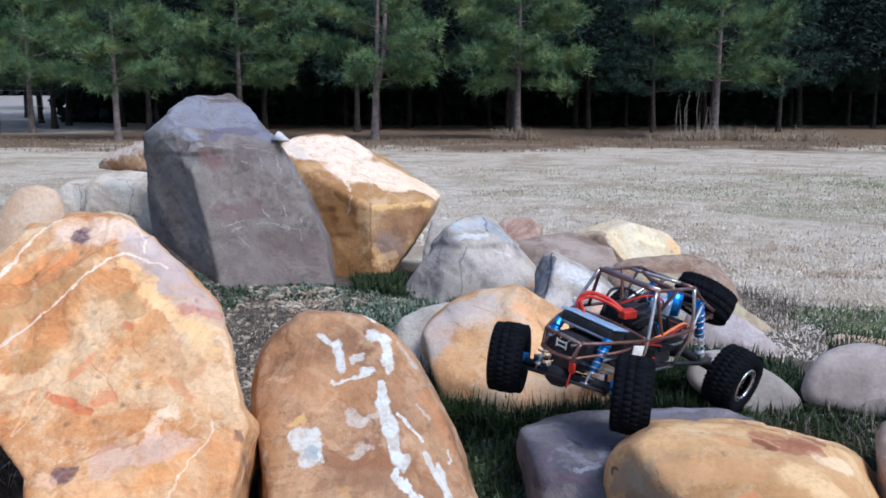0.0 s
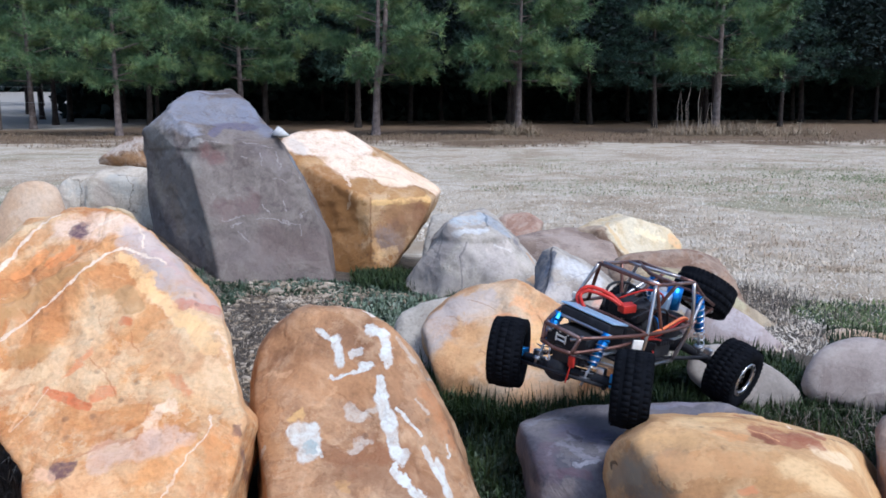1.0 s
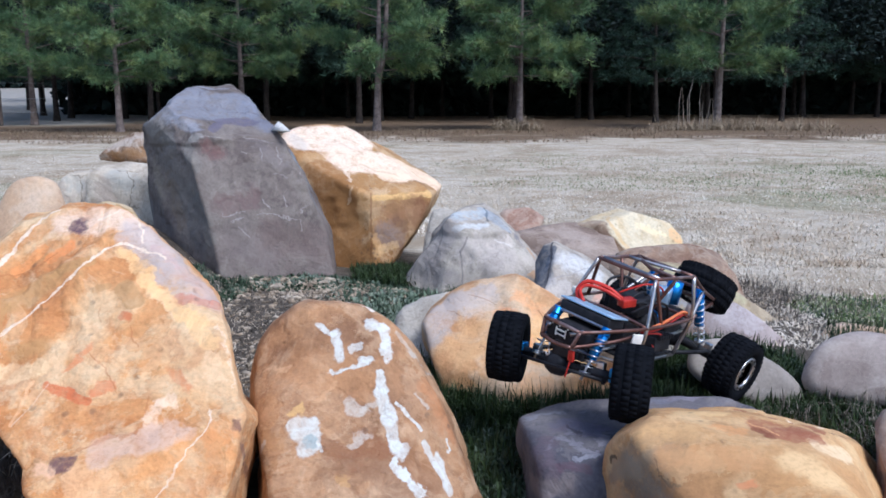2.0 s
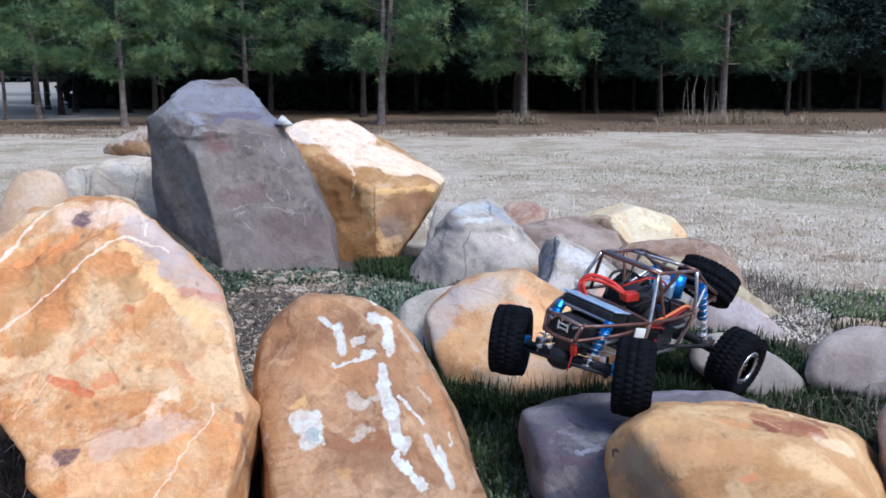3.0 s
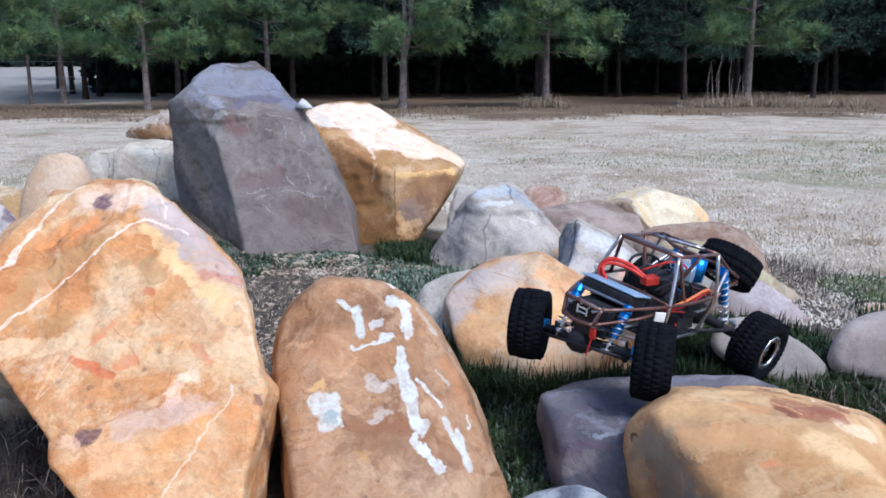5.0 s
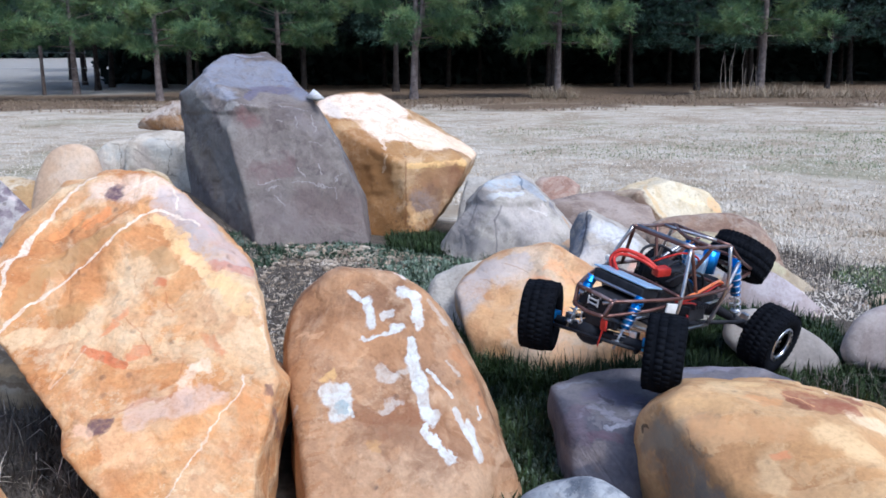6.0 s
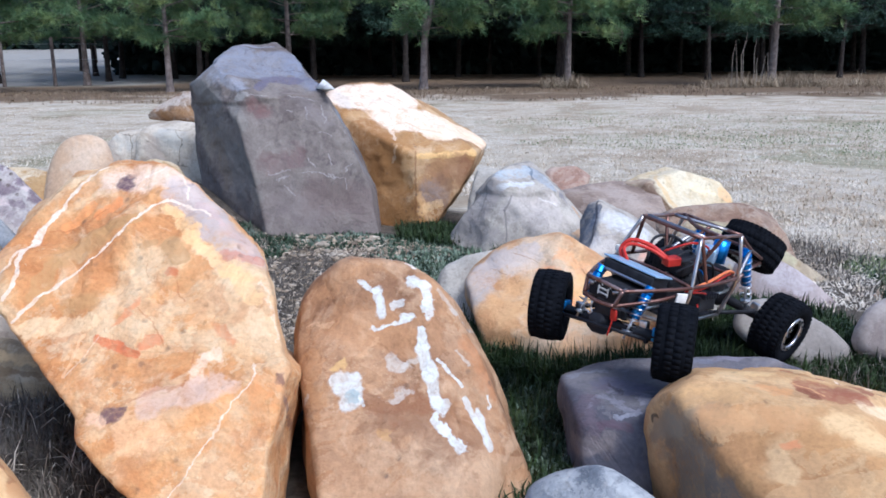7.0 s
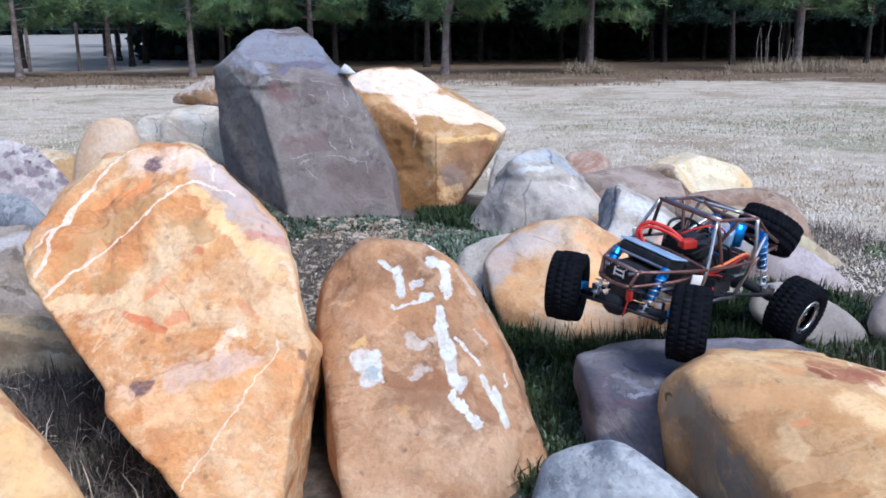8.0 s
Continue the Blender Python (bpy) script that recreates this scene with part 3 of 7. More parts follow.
stain_or_shade(marks, (-0.036, -0.188, 0.175), (-0.019, -0.186, 0.179), 0.0050, (0.657, 0.657, 0.606, 0.92), 0.5)
stain_or_shade(marks, (-0.019, -0.186, 0.179), (0.014, -0.177, 0.189), 0.0050, (0.657, 0.657, 0.606, 0.92), 0.5)
stain_or_shade(marks, (0.007, -0.176, 0.191), (0.018, -0.174, 0.192), 0.0063, (0.657, 0.657, 0.606, 0.86), 0.4)
stain_or_shade(marks, (0.016, -0.132, 0.238), (0.032, -0.138, 0.232), 0.0101, (0.657, 0.657, 0.606, 0.86), 0.45)
stain_or_shade(marks, (0.032, -0.138, 0.232), (0.042, -0.153, 0.210), 0.0101, (0.657, 0.657, 0.606, 0.86), 0.45)
stain_or_shade(marks, (0.042, -0.153, 0.210), (0.047, -0.164, 0.196), 0.0101, (0.657, 0.657, 0.606, 0.86), 0.45)
stain_or_shade(marks, (0.038, -0.186, 0.172), (0.042, -0.200, 0.149), 0.0081, (0.657, 0.657, 0.606, 0.9), 0.35)
stain_or_shade(marks, (0.038, -0.203, 0.145), (0.051, -0.230, 0.114), 0.0107, (0.657, 0.657, 0.606, 0.9), 0.35)
stain_or_shade(marks, (0.051, -0.230, 0.114), (0.062, -0.260, 0.081), 0.0107, (0.657, 0.657, 0.606, 0.9), 0.35)
stain_or_shade(marks, (0.064, -0.260, 0.081), (0.073, -0.265, 0.073), 0.0105, (0.657, 0.657, 0.606, 0.86), 0.5)
stain_or_shade(marks, (0.063, -0.280, 0.065), (0.082, -0.289, 0.049), 0.0095, (0.657, 0.657, 0.606, 0.9), 0.4)
stain_or_shade(marks, (0.082, -0.289, 0.049), (0.101, -0.298, 0.027), 0.0095, (0.657, 0.657, 0.606, 0.9), 0.4)
stain_or_shade(marks, (0.060, -0.210, 0.132), (0.079, -0.217, 0.114), 0.0027, (0.657, 0.657, 0.606, 0.85), 0.3)
stain_or_shade(marks, (0.079, -0.217, 0.114), (0.099, -0.220, 0.092), 0.0027, (0.657, 0.657, 0.606, 0.85), 0.3)
stain_or_shade(marks, (0.106, -0.228, 0.072), (0.123, -0.240, 0.045), 0.0063, (0.657, 0.657, 0.606, 0.86), 0.35)
stain_or_shade(marks, (0.123, -0.240, 0.045), (0.137, -0.261, 0.018), 0.0063, (0.657, 0.657, 0.606, 0.86), 0.35)
stain_or_shade(marks, (0.126, -0.226, 0.053), (0.143, -0.264, 0.011), 0.0072, (0.657, 0.657, 0.606, 0.86), 0.35)
stain_or_shade(marks, (0.139, -0.204, 0.067), (0.144, -0.212, 0.050), 0.0036, (0.657, 0.657, 0.606, 0.8), 0.5)
stain_or_shade(marks, (0.057, -0.131, 0.221), (0.088, -0.128, 0.182), 0.0037, (0.548, 0.491, 0.416, 0.65), 0.8)
stain_or_shade(marks, (0.088, -0.128, 0.182), (0.109, -0.025, 0.119), 0.0037, (0.548, 0.491, 0.416, 0.65), 0.8)
stain_or_shade(marks, (0.090, -0.186, 0.135), (0.105, -0.197, 0.116), 0.0036, (0.548, 0.491, 0.416, 0.6), 0.8)
stain_or_shade(marks, (-0.091, -0.255, 0.113), (-0.068, -0.249, 0.115), 0.0114, (0.657, 0.657, 0.606, 0.9), 0.25)
stain_or_shade(marks, (-0.083, -0.261, 0.099), (-0.060, -0.259, 0.100), 0.0123, (0.657, 0.657, 0.606, 0.9), 0.25)
stain_or_shade(marks, (-0.075, -0.273, 0.081), (-0.055, -0.269, 0.085), 0.0114, (0.657, 0.657, 0.606, 0.9), 0.3)
stain_or_shade(marks, (-0.068, -0.265, 0.092), (-0.055, -0.269, 0.085), 0.0088, (0.344, 0.411, 0.411, 0.85), 0.45)
stain_or_shade(marks, (-0.045, -0.270, 0.084), (-0.040, -0.273, 0.081), 0.0044, (0.657, 0.657, 0.606, 0.9), 0.5)
stain_or_shade(marks, (-0.002, -0.222, 0.129), (0.017, -0.224, 0.121), 0.0124, (0.548, 0.491, 0.416, 0.75), 0.6)
stain_or_shade(marks, (-0.006, -0.260, 0.090), (0.013, -0.254, 0.093), 0.0079, (0.548, 0.491, 0.416, 0.65), 0.7)
stain_or_shade(marks, (0.021, -0.220, 0.124), (0.043, -0.209, 0.138), 0.0071, (0.548, 0.491, 0.416, 0.6), 0.7)
stain_or_shade(marks, (-0.157, -0.149, 0.165), (-0.117, -0.170, 0.174), 0.0038, (0.658, 0.413, 0.231, 0.6), 0.6)
stain_or_shade(marks, (-0.097, -0.241, 0.132), (-0.085, -0.235, 0.136), 0.0071, (0.712, 0.454, 0.165, 0.7), 0.6)
stain_or_shade(marks, (-0.032, -0.007, 0.243), (0.009, -0.101, 0.261), 0.0040, (0.804, 0.76, 0.676, 0.85), 0.4)
stain_or_shade(marks, (0.009, -0.101, 0.261), (0.021, -0.109, 0.253), 0.0040, (0.804, 0.76, 0.676, 0.85), 0.4)
stain_or_shade(marks, (-0.060, -0.225, 0.140), (-0.028, -0.202, 0.159), 0.0044, (0.602, 0.352, 0.182, 0.5), 0.8)
stain_or_shade(marks, (-0.018, -0.303, 0.056), (-0.008, -0.311, 0.049), 0.0086, (0.6, 0.341, 0.13, 0.55), 0.7)
stain_or_shade(marks, (-0.133, -0.267, 0.084), (-0.139, -0.267, 0.073), 0.0053, (0.548, 0.491, 0.416, 0.6), 0.7)
m_patch = rock_material("rusty_sandstone", RUSTY, 7.0, 0.8, specks=0.9, relief=0.008, seed=3.1, spots=marks)
marks = []
# cap: purple slate, its paler blue-grey partly sky light painted in
stain_or_shade(marks, (-0.249, -0.120, 0.214), (-0.141, -0.013, 0.281), 0.0618, (0.224, 0.228, 0.265, 0.85), 0.2)
stain_or_shade(marks, (-0.124, -0.150, 0.224), (0.013, 0.003, 0.241), 0.0887, (0.224, 0.228, 0.265, 0.85), 0.2)
stain_or_shade(marks, (0.052, 0.004, 0.222), (0.151, -0.103, 0.155), 0.0417, (0.189, 0.202, 0.26, 0.7), 0.3)
stain_or_shade(marks, (-0.190, -0.188, 0.196), (-0.067, -0.263, 0.161), 0.0261, (0.306, 0.315, 0.36, 0.7), 0.3)
stain_or_shade(marks, (-0.004, -0.142, 0.176), (0.067, -0.072, 0.174), 0.0340, (0.133, 0.118, 0.161, 0.9), 0.18)
stain_or_shade(marks, (-0.010, -0.195, 0.172), (-0.011, -0.242, 0.158), 0.0197, (0.133, 0.118, 0.161, 0.85), 0.2)
stain_or_shade(marks, (-0.152, 0.064, 0.298), (-0.056, 0.126, 0.292), 0.0108, (0.343, 0.343, 0.4, 0.6), 0.4)
stain_or_shade(marks, (-0.088, -0.297, 0.099), (-0.047, -0.351, 0.048), 0.0230, (0.245, 0.223, 0.196, 0.7), 0.3)
stain_or_shade(marks, (-0.071, -0.298, 0.126), (-0.048, -0.302, 0.135), 0.0153, (0.304, 0.287, 0.263, 0.7), 0.4)
stain_or_shade(marks, (-0.053, -0.347, -0.043), (-0.001, -0.396, -0.183), 0.0265, (0.193, 0.175, 0.151, 0.65), 0.4)
stain_or_shade(marks, (-0.018, -0.298, 0.098), (0.006, -0.291, 0.080), 0.0286, (0.171, 0.09, 0.082, 0.75), 0.4)
stain_or_shade(marks, (0.039, -0.357, -0.079), (0.129, -0.309, -0.066), 0.0374, (0.153, 0.09, 0.085, 0.6), 0.5)
stain_or_shade(marks, (0.202, -0.330, -0.193), (0.323, -0.281, -0.221), 0.0750, (0.172, 0.123, 0.108, 0.55), 0.5)
stain_or_shade(marks, (0.085, -0.379, -0.186), (0.172, -0.375, -0.260), 0.0484, (0.186, 0.15, 0.139, 0.5), 0.5)
stain_or_shade(marks, (0.182, 0.043, 0.089), (0.229, -0.123, 0.049), 0.0272, (0.231, 0.246, 0.261, 0.75), 0.3)
stain_or_shade(marks, (0.229, -0.123, 0.049), (0.268, -0.071, -0.044), 0.0272, (0.231, 0.246, 0.261, 0.75), 0.3)
stain_or_shade(marks, (0.288, -0.201, -0.041), (0.324, -0.141, -0.145), 0.0174, (0.201, 0.195, 0.195, 0.6), 0.4)
stain_or_shade(marks, (0.136, -0.227, 0.094), (0.211, -0.235, 0.038), 0.0270, (0.207, 0.175, 0.169, 0.5), 0.5)
stain_or_shade(marks, (-0.237, -0.169, 0.158), (-0.076, -0.314, -0.140), 0.0933, (0.214, 0.188, 0.163, 0.6), 0.5)
stain_or_shade(marks, (-0.251, -0.153, 0.167), (-0.157, -0.246, 0.114), 0.0326, (0.215, 0.201, 0.182, 0.7), 0.4)
stain_or_shade(marks, (-0.174, -0.215, -0.019), (-0.128, -0.267, -0.146), 0.0359, (0.199, 0.15, 0.109, 0.7), 0.5)
stain_or_shade(marks, (-0.243, -0.141, 0.032), (-0.215, -0.185, -0.061), 0.0287, (0.236, 0.201, 0.152, 0.6), 0.5)
stain_or_shade(marks, (-0.077, -0.319, -0.176), (-0.028, -0.374, -0.241), 0.0231, (0.161, 0.144, 0.134, 0.6), 0.5)
stain_or_shade(marks, (-0.307, -0.008, -0.141), (-0.183, -0.217, -0.192), 0.0345, (0.138, 0.122, 0.117, 0.5), 0.5)
stain_or_shade(marks, (0.078, -0.264, 0.083), (0.105, -0.260, 0.074), 0.0015, (0.4, 0.366, 0.343, 0.6), 0.6)
stain_or_shade(marks, (0.133, -0.233, 0.091), (0.146, -0.246, 0.058), 0.0015, (0.4, 0.366, 0.343, 0.6), 0.6)
stain_or_shade(marks, (0.186, -0.257, 0.010), (0.230, -0.244, -0.002), 0.0015, (0.4, 0.366, 0.343, 0.6), 0.6)
stain_or_shade(marks, (0.188, -0.204, 0.093), (0.202, -0.239, 0.039), 0.0015, (0.4, 0.366, 0.343, 0.6), 0.6)
stain_or_shade(marks, (0.041, -0.371, -0.110), (0.098, -0.342, -0.106), 0.0015, (0.4, 0.366, 0.343, 0.6), 0.6)
stain_or_shade(marks, (0.140, -0.330, -0.119), (0.218, -0.302, -0.123), 0.0015, (0.4, 0.366, 0.343, 0.6), 0.6)
stain_or_shade(marks, (0.218, -0.302, -0.123), (0.273, -0.280, -0.141), 0.0015, (0.4, 0.366, 0.343, 0.6), 0.6)
stain_or_shade(marks, (0.265, -0.270, -0.109), (0.294, -0.250, -0.102), 0.0015, (0.4, 0.366, 0.343, 0.6), 0.6)
stain_or_shade(marks, (0.163, -0.297, -0.068), (0.182, -0.306, -0.104), 0.0015, (0.4, 0.366, 0.343, 0.6), 0.6)
stain_or_shade(marks, (0.215, -0.277, -0.070), (0.226, -0.283, -0.092), 0.0015, (0.4, 0.366, 0.343, 0.6), 0.6)
stain_or_shade(marks, (0.084, -0.371, -0.150), (0.119, -0.369, -0.187), 0.0015, (0.4, 0.366, 0.343, 0.6), 0.6)
stain_or_shade(marks, (0.273, -0.282, -0.145), (0.277, -0.288, -0.178), 0.0015, (0.4, 0.366, 0.343, 0.6), 0.6)
stain_or_shade(marks, (-0.038, -0.302, 0.135), (0.026, -0.270, 0.130), 0.0015, (0.4, 0.366, 0.343, 0.6), 0.6)
stain_or_shade(marks, (0.079, -0.217, 0.127), (0.175, -0.184, 0.111), 0.0016, (0.4, 0.366, 0.343, 0.6), 0.6)
stain_or_shade(marks, (0.255, 0.024, 0.019), (0.264, -0.220, 0.009), 0.0017, (0.4, 0.366, 0.343, 0.6), 0.6)
stain_or_shade(marks, (0.067, -0.370, -0.132), (0.099, -0.354, -0.131), 0.0015, (0.4, 0.366, 0.343, 0.6), 0.6)
stain_or_shade(marks, (-0.161, -0.229, 0.151), (-0.095, -0.304, 0.090), 0.0024, (0.076, 0.069, 0.084, 0.5), 0.5)
stain_or_shade(marks, (-0.017, -0.042, 0.212), (0.054, -0.010, 0.206), 0.0025, (0.076, 0.069, 0.084, 0.5), 0.5)
stain_or_shade(marks, (0.054, -0.010, 0.206), (0.121, 0.008, 0.211), 0.0025, (0.076, 0.069, 0.084, 0.5), 0.5)
stain_or_shade(marks, (-0.121, -0.016, 0.271), (-0.045, 0.170, 0.299), 0.0025, (0.076, 0.069, 0.084, 0.5), 0.5)
m_dark = rock_material("slate_stone", SLATE, 5.0, 1.2, relief=0.009, seed=1.7, spots=marks)
marks = []
stain_or_shade(marks, (-0.212, -0.094, 0.199), (-0.050, -0.012, 0.195), 0.1000, (0.862, 0.687, 0.535, 0.92), 0.15)
stain_or_shade(marks, (-0.035, -0.159, 0.140), (0.130, -0.124, 0.095), 0.1017, (0.861, 0.672, 0.511, 0.92), 0.15)
stain_or_shade(marks, (0.113, -0.206, 0.074), (0.267, -0.045, 0.023), 0.0542, (0.843, 0.631, 0.443, 0.92), 0.2)
stain_or_shade(marks, (0.157, -0.016, 0.097), (0.281, 0.014, 0.028), 0.0529, (0.843, 0.631, 0.443, 0.9), 0.2)
stain_or_shade(marks, (-0.253, -0.100, 0.210), (-0.212, -0.166, 0.172), 0.0304, (0.574, 0.515, 0.448, 0.7), 0.4)
# left front face: brown stone, with its shadow side darkened in the colour
stain_or_shade(marks, (-0.125, -0.278, 0.093), (-0.062, -0.314, -0.021), 0.0739, (0.295, 0.138, 0.046, 0.92), 0.15)
stain_or_shade(marks, (-0.052, -0.317, -0.021), (-0.034, -0.332, -0.202), 0.0730, (0.331, 0.162, 0.055, 0.9), 0.2)
stain_or_shade(marks, (0.022, -0.342, 0.032), (0.020, -0.340, -0.078), 0.0200, (0.537, 0.313, 0.134, 0.7), 0.5)
stain_or_shade(marks, (-0.045, -0.232, 0.093), (-0.028, -0.315, 0.060), 0.0062, (0.83, 0.672, 0.522, 0.7), 0.5)
stain_or_shade(marks, (-0.018, -0.338, 0.042), (-0.025, -0.324, -0.020), 0.0040, (0.718, 0.514, 0.313, 0.6), 0.5)
stain_or_shade(marks, (0.065, -0.342, 0.002), (0.259, -0.250, 0.004), 0.0120, (0.741, 0.466, 0.184, 0.85), 0.3)
stain_or_shade(marks, (0.119, -0.324, -0.050), (0.218, -0.276, -0.036), 0.0444, (0.279, 0.139, 0.068, 0.75), 0.35)
stain_or_shade(marks, (0.208, -0.292, -0.086), (0.229, -0.269, -0.027), 0.0285, (0.209, 0.094, 0.045, 0.7), 0.4)
stain_or_shade(marks, (0.100, -0.349, -0.118), (0.139, -0.339, -0.150), 0.0442, (0.228, 0.175, 0.157, 0.75), 0.4)
stain_or_shade(marks, (0.139, -0.322, -0.081), (0.169, -0.315, -0.107), 0.0242, (0.158, 0.089, 0.056, 0.7), 0.4)
stain_or_shade(marks, (0.067, -0.366, -0.135), (0.077, -0.373, -0.185), 0.0180, (0.601, 0.36, 0.158, 0.7), 0.4)
stain_or_shade(marks, (0.084, -0.367, -0.176), (0.139, -0.345, -0.173), 0.0140, (0.657, 0.433, 0.21, 0.6), 0.5)
stain_or_shade(marks, (0.009, -0.186, 0.110), (0.072, -0.198, 0.086), 0.0046, (0.543, 0.391, 0.26, 0.6), 0.5)
stain_or_shade(marks, (0.072, -0.198, 0.086), (0.133, -0.189, 0.073), 0.0046, (0.543, 0.391, 0.26, 0.6), 0.5)
stain_or_shade(marks, (0.105, -0.062, 0.122), (0.170, -0.077, 0.080), 0.0048, (0.543, 0.391, 0.26, 0.6), 0.5)
stain_or_shade(marks, (-0.086, -0.082, 0.184), (-0.029, -0.118, 0.158), 0.0048, (0.543, 0.391, 0.26, 0.6), 0.5)
stain_or_shade(marks, (0.053, -0.343, 0.018), (0.053, -0.376, -0.198), 0.0040, (0.181, 0.076, 0.027, 0.6), 0.3)
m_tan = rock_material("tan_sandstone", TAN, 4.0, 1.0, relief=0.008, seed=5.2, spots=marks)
marks = []
stain_or_shade(marks, (-0.089, -0.149, 0.145), (0.002, -0.094, 0.146), 0.0283, (0.425, 0.468, 0.501, 0.8), 0.5)
stain_or_shade(marks, (0.020, -0.086, 0.145), (0.080, -0.145, 0.099), 0.0236, (0.344, 0.381, 0.421, 0.7), 0.5)
stain_or_shade(marks, (-0.072, -0.196, 0.116), (0.017, -0.163, 0.114), 0.0139, (0.659, 0.672, 0.672, 0.7), 0.5)
# shade of the left face, then light on the front, put into the colour
stain_or_shade(marks, (-0.160, -0.180, 0.007), (-0.098, -0.191, 0.097), 0.0388, (0.34, 0.297, 0.28, 0.7), 0.3)
stain_or_shade(marks, (-0.196, -0.160, -0.033), (-0.107, -0.229, -0.037), 0.0321, (0.286, 0.254, 0.239, 0.6), 0.4)
stain_or_shade(marks, (-0.037, -0.217, 0.049), (0.084, -0.227, 0.015), 0.0486, (0.549, 0.48, 0.437, 0.55), 0.5)
stain_or_shade(marks, (0.033, -0.201, 0.063), (0.086, -0.186, 0.068), 0.0245, (0.654, 0.565, 0.495, 0.6), 0.4)
stain_or_shade(marks, (0.167, -0.050, 0.010), (0.159, -0.248, -0.034), 0.0111, (0.503, 0.305, 0.162, 0.8), 0.4)
stain_or_shade(marks, (0.111, -0.133, 0.079), (0.163, -0.124, 0.032), 0.0143, (0.216, 0.202, 0.223, 0.7), 0.4)
stain_or_shade(marks, (-0.044, -0.204, 0.082), (-0.063, -0.213, 0.039), 0.0035, (0.187, 0.162, 0.162, 0.7), 0.3)
stain_or_shade(marks, (-0.063, -0.213, 0.039), (-0.059, -0.243, -0.052), 0.0035, (0.187, 0.162, 0.162, 0.7), 0.3)
stain_or_shade(marks, (-0.115, -0.168, 0.121), (-0.146, -0.188, 0.008), 0.0032, (0.18, 0.156, 0.151, 0.6), 0.3)
stain_or_shade(marks, (0.018, -0.062, 0.155), (0.022, -0.131, 0.124), 0.0046, (0.063, 0.089, 0.125, 0.8), 0.7)
stain_or_shade(marks, (0.042, -0.194, 0.080), (0.095, -0.194, 0.053), 0.0026, (0.774, 0.73, 0.689, 0.6), 0.5)
m_grey = rock_material("grey_quartzite", GREY, 5.0, 1.4, relief=0.009, seed=7.9, spots=marks)
marks = []
stain_or_shade(marks, (-0.133, -0.033, 0.087), (-0.145, -0.117, 0.039), 0.0549, (0.098, 0.11, 0.137, 0.92), 0.1)
stain_or_shade(marks, (-0.098, -0.054, 0.123), (-0.117, -0.087, 0.081), 0.0112, (0.09, 0.103, 0.137, 0.9), 0.1)
stain_or_shade(marks, (-0.067, -0.084, 0.096), (0.012, -0.088, 0.057), 0.0349, (0.631, 0.631, 0.631, 0.75), 0.4)
stain_or_shade(marks, (-0.105, -0.149, 0.046), (-0.060, -0.156, 0.016), 0.0186, (0.513, 0.468, 0.436, 0.6), 0.4)
stain_or_shade(marks, (0.021, -0.133, 0.003), (0.081, -0.105, 0.004), 0.0173, (0.644, 0.354, 0.253, 0.8), 0.4)
stain_or_shade(marks, (-0.030, -0.164, -0.010), (0.084, -0.137, -0.036), 0.0093, (0.297, 0.14, 0.11, 0.75), 0.4)
stain_or_shade(marks, (0.090, -0.101, 0.003), (0.107, -0.140, -0.051), 0.0080, (0.155, 0.123, 0.118, 0.8), 0.3)
stain_or_shade(marks, (-0.096, -0.134, 0.058), (0.034, -0.053, 0.066), 0.0025, (0.304, 0.288, 0.288, 0.7), 0.4)
stain_or_shade(marks, (-0.076, -0.006, 0.127), (-0.132, -0.166, 0.037), 0.0033, (0.042, 0.037, 0.045, 0.85), 0.2)
m_wedge = rock_material("pale_wedge_quartzite", GREY, 6.0, 1.2, relief=0.008, seed=12.9, spots=marks)
marks = []
stain_or_shade(marks, (0.176, -0.213, 0.053), (0.196, -0.206, 0.059), 0.0145, (0.161, 0.108, 0.138, 0.85), 0.5)
stain_or_shade(marks, (0.222, -0.195, 0.075), (0.110, 0.039, 0.053), 0.0128, (0.161, 0.108, 0.138, 0.85), 0.5)
stain_or_shade(marks, (0.248, -0.215, 0.034), (0.270, -0.225, 0.045), 0.0143, (0.161, 0.108, 0.138, 0.85), 0.5)
stain_or_shade(marks, (0.096, -0.182, 0.097), (0.113, -0.177, 0.102), 0.0116, (0.161, 0.108, 0.138, 0.85), 0.5)
stain_or_shade(marks, (0.135, -0.167, 0.110), (0.151, -0.178, 0.102), 0.0099, (0.161, 0.108, 0.138, 0.85), 0.5)
stain_or_shade(marks, (0.085, 0.029, 0.083), (0.090, 0.030, 0.074), 0.0089, (0.161, 0.108, 0.138, 0.85), 0.5)
stain_or_shade(marks, (0.132, -0.213, 0.060), (0.145, -0.216, 0.052), 0.0097, (0.161, 0.108, 0.138, 0.85), 0.5)
stain_or_shade(marks, (0.202, -0.224, 0.025), (0.218, -0.227, 0.019), 0.0096, (0.161, 0.108, 0.138, 0.85), 0.5)
stain_or_shade(marks, (0.131, 0.048, 0.039), (0.136, 0.041, 0.024), 0.0106, (0.161, 0.108, 0.138, 0.85), 0.5)
stain_or_shade(marks, (0.157, -0.198, 0.080), (0.164, -0.202, 0.073), 0.0081, (0.161, 0.108, 0.138, 0.85), 0.5)
stain_or_shade(marks, (0.101, -0.220, 0.047), (0.111, -0.224, 0.038), 0.0114, (0.161, 0.108, 0.138, 0.85), 0.5)
stain_or_shade(marks, (0.092, -0.158, 0.119), (0.058, 0.012, 0.108), 0.0166, (0.724, 0.579, 0.531, 0.6), 0.5)
stain_or_shade(marks, (0.226, -0.206, 0.052), (0.221, -0.182, 0.056), 0.0096, (0.724, 0.579, 0.531, 0.6), 0.5)
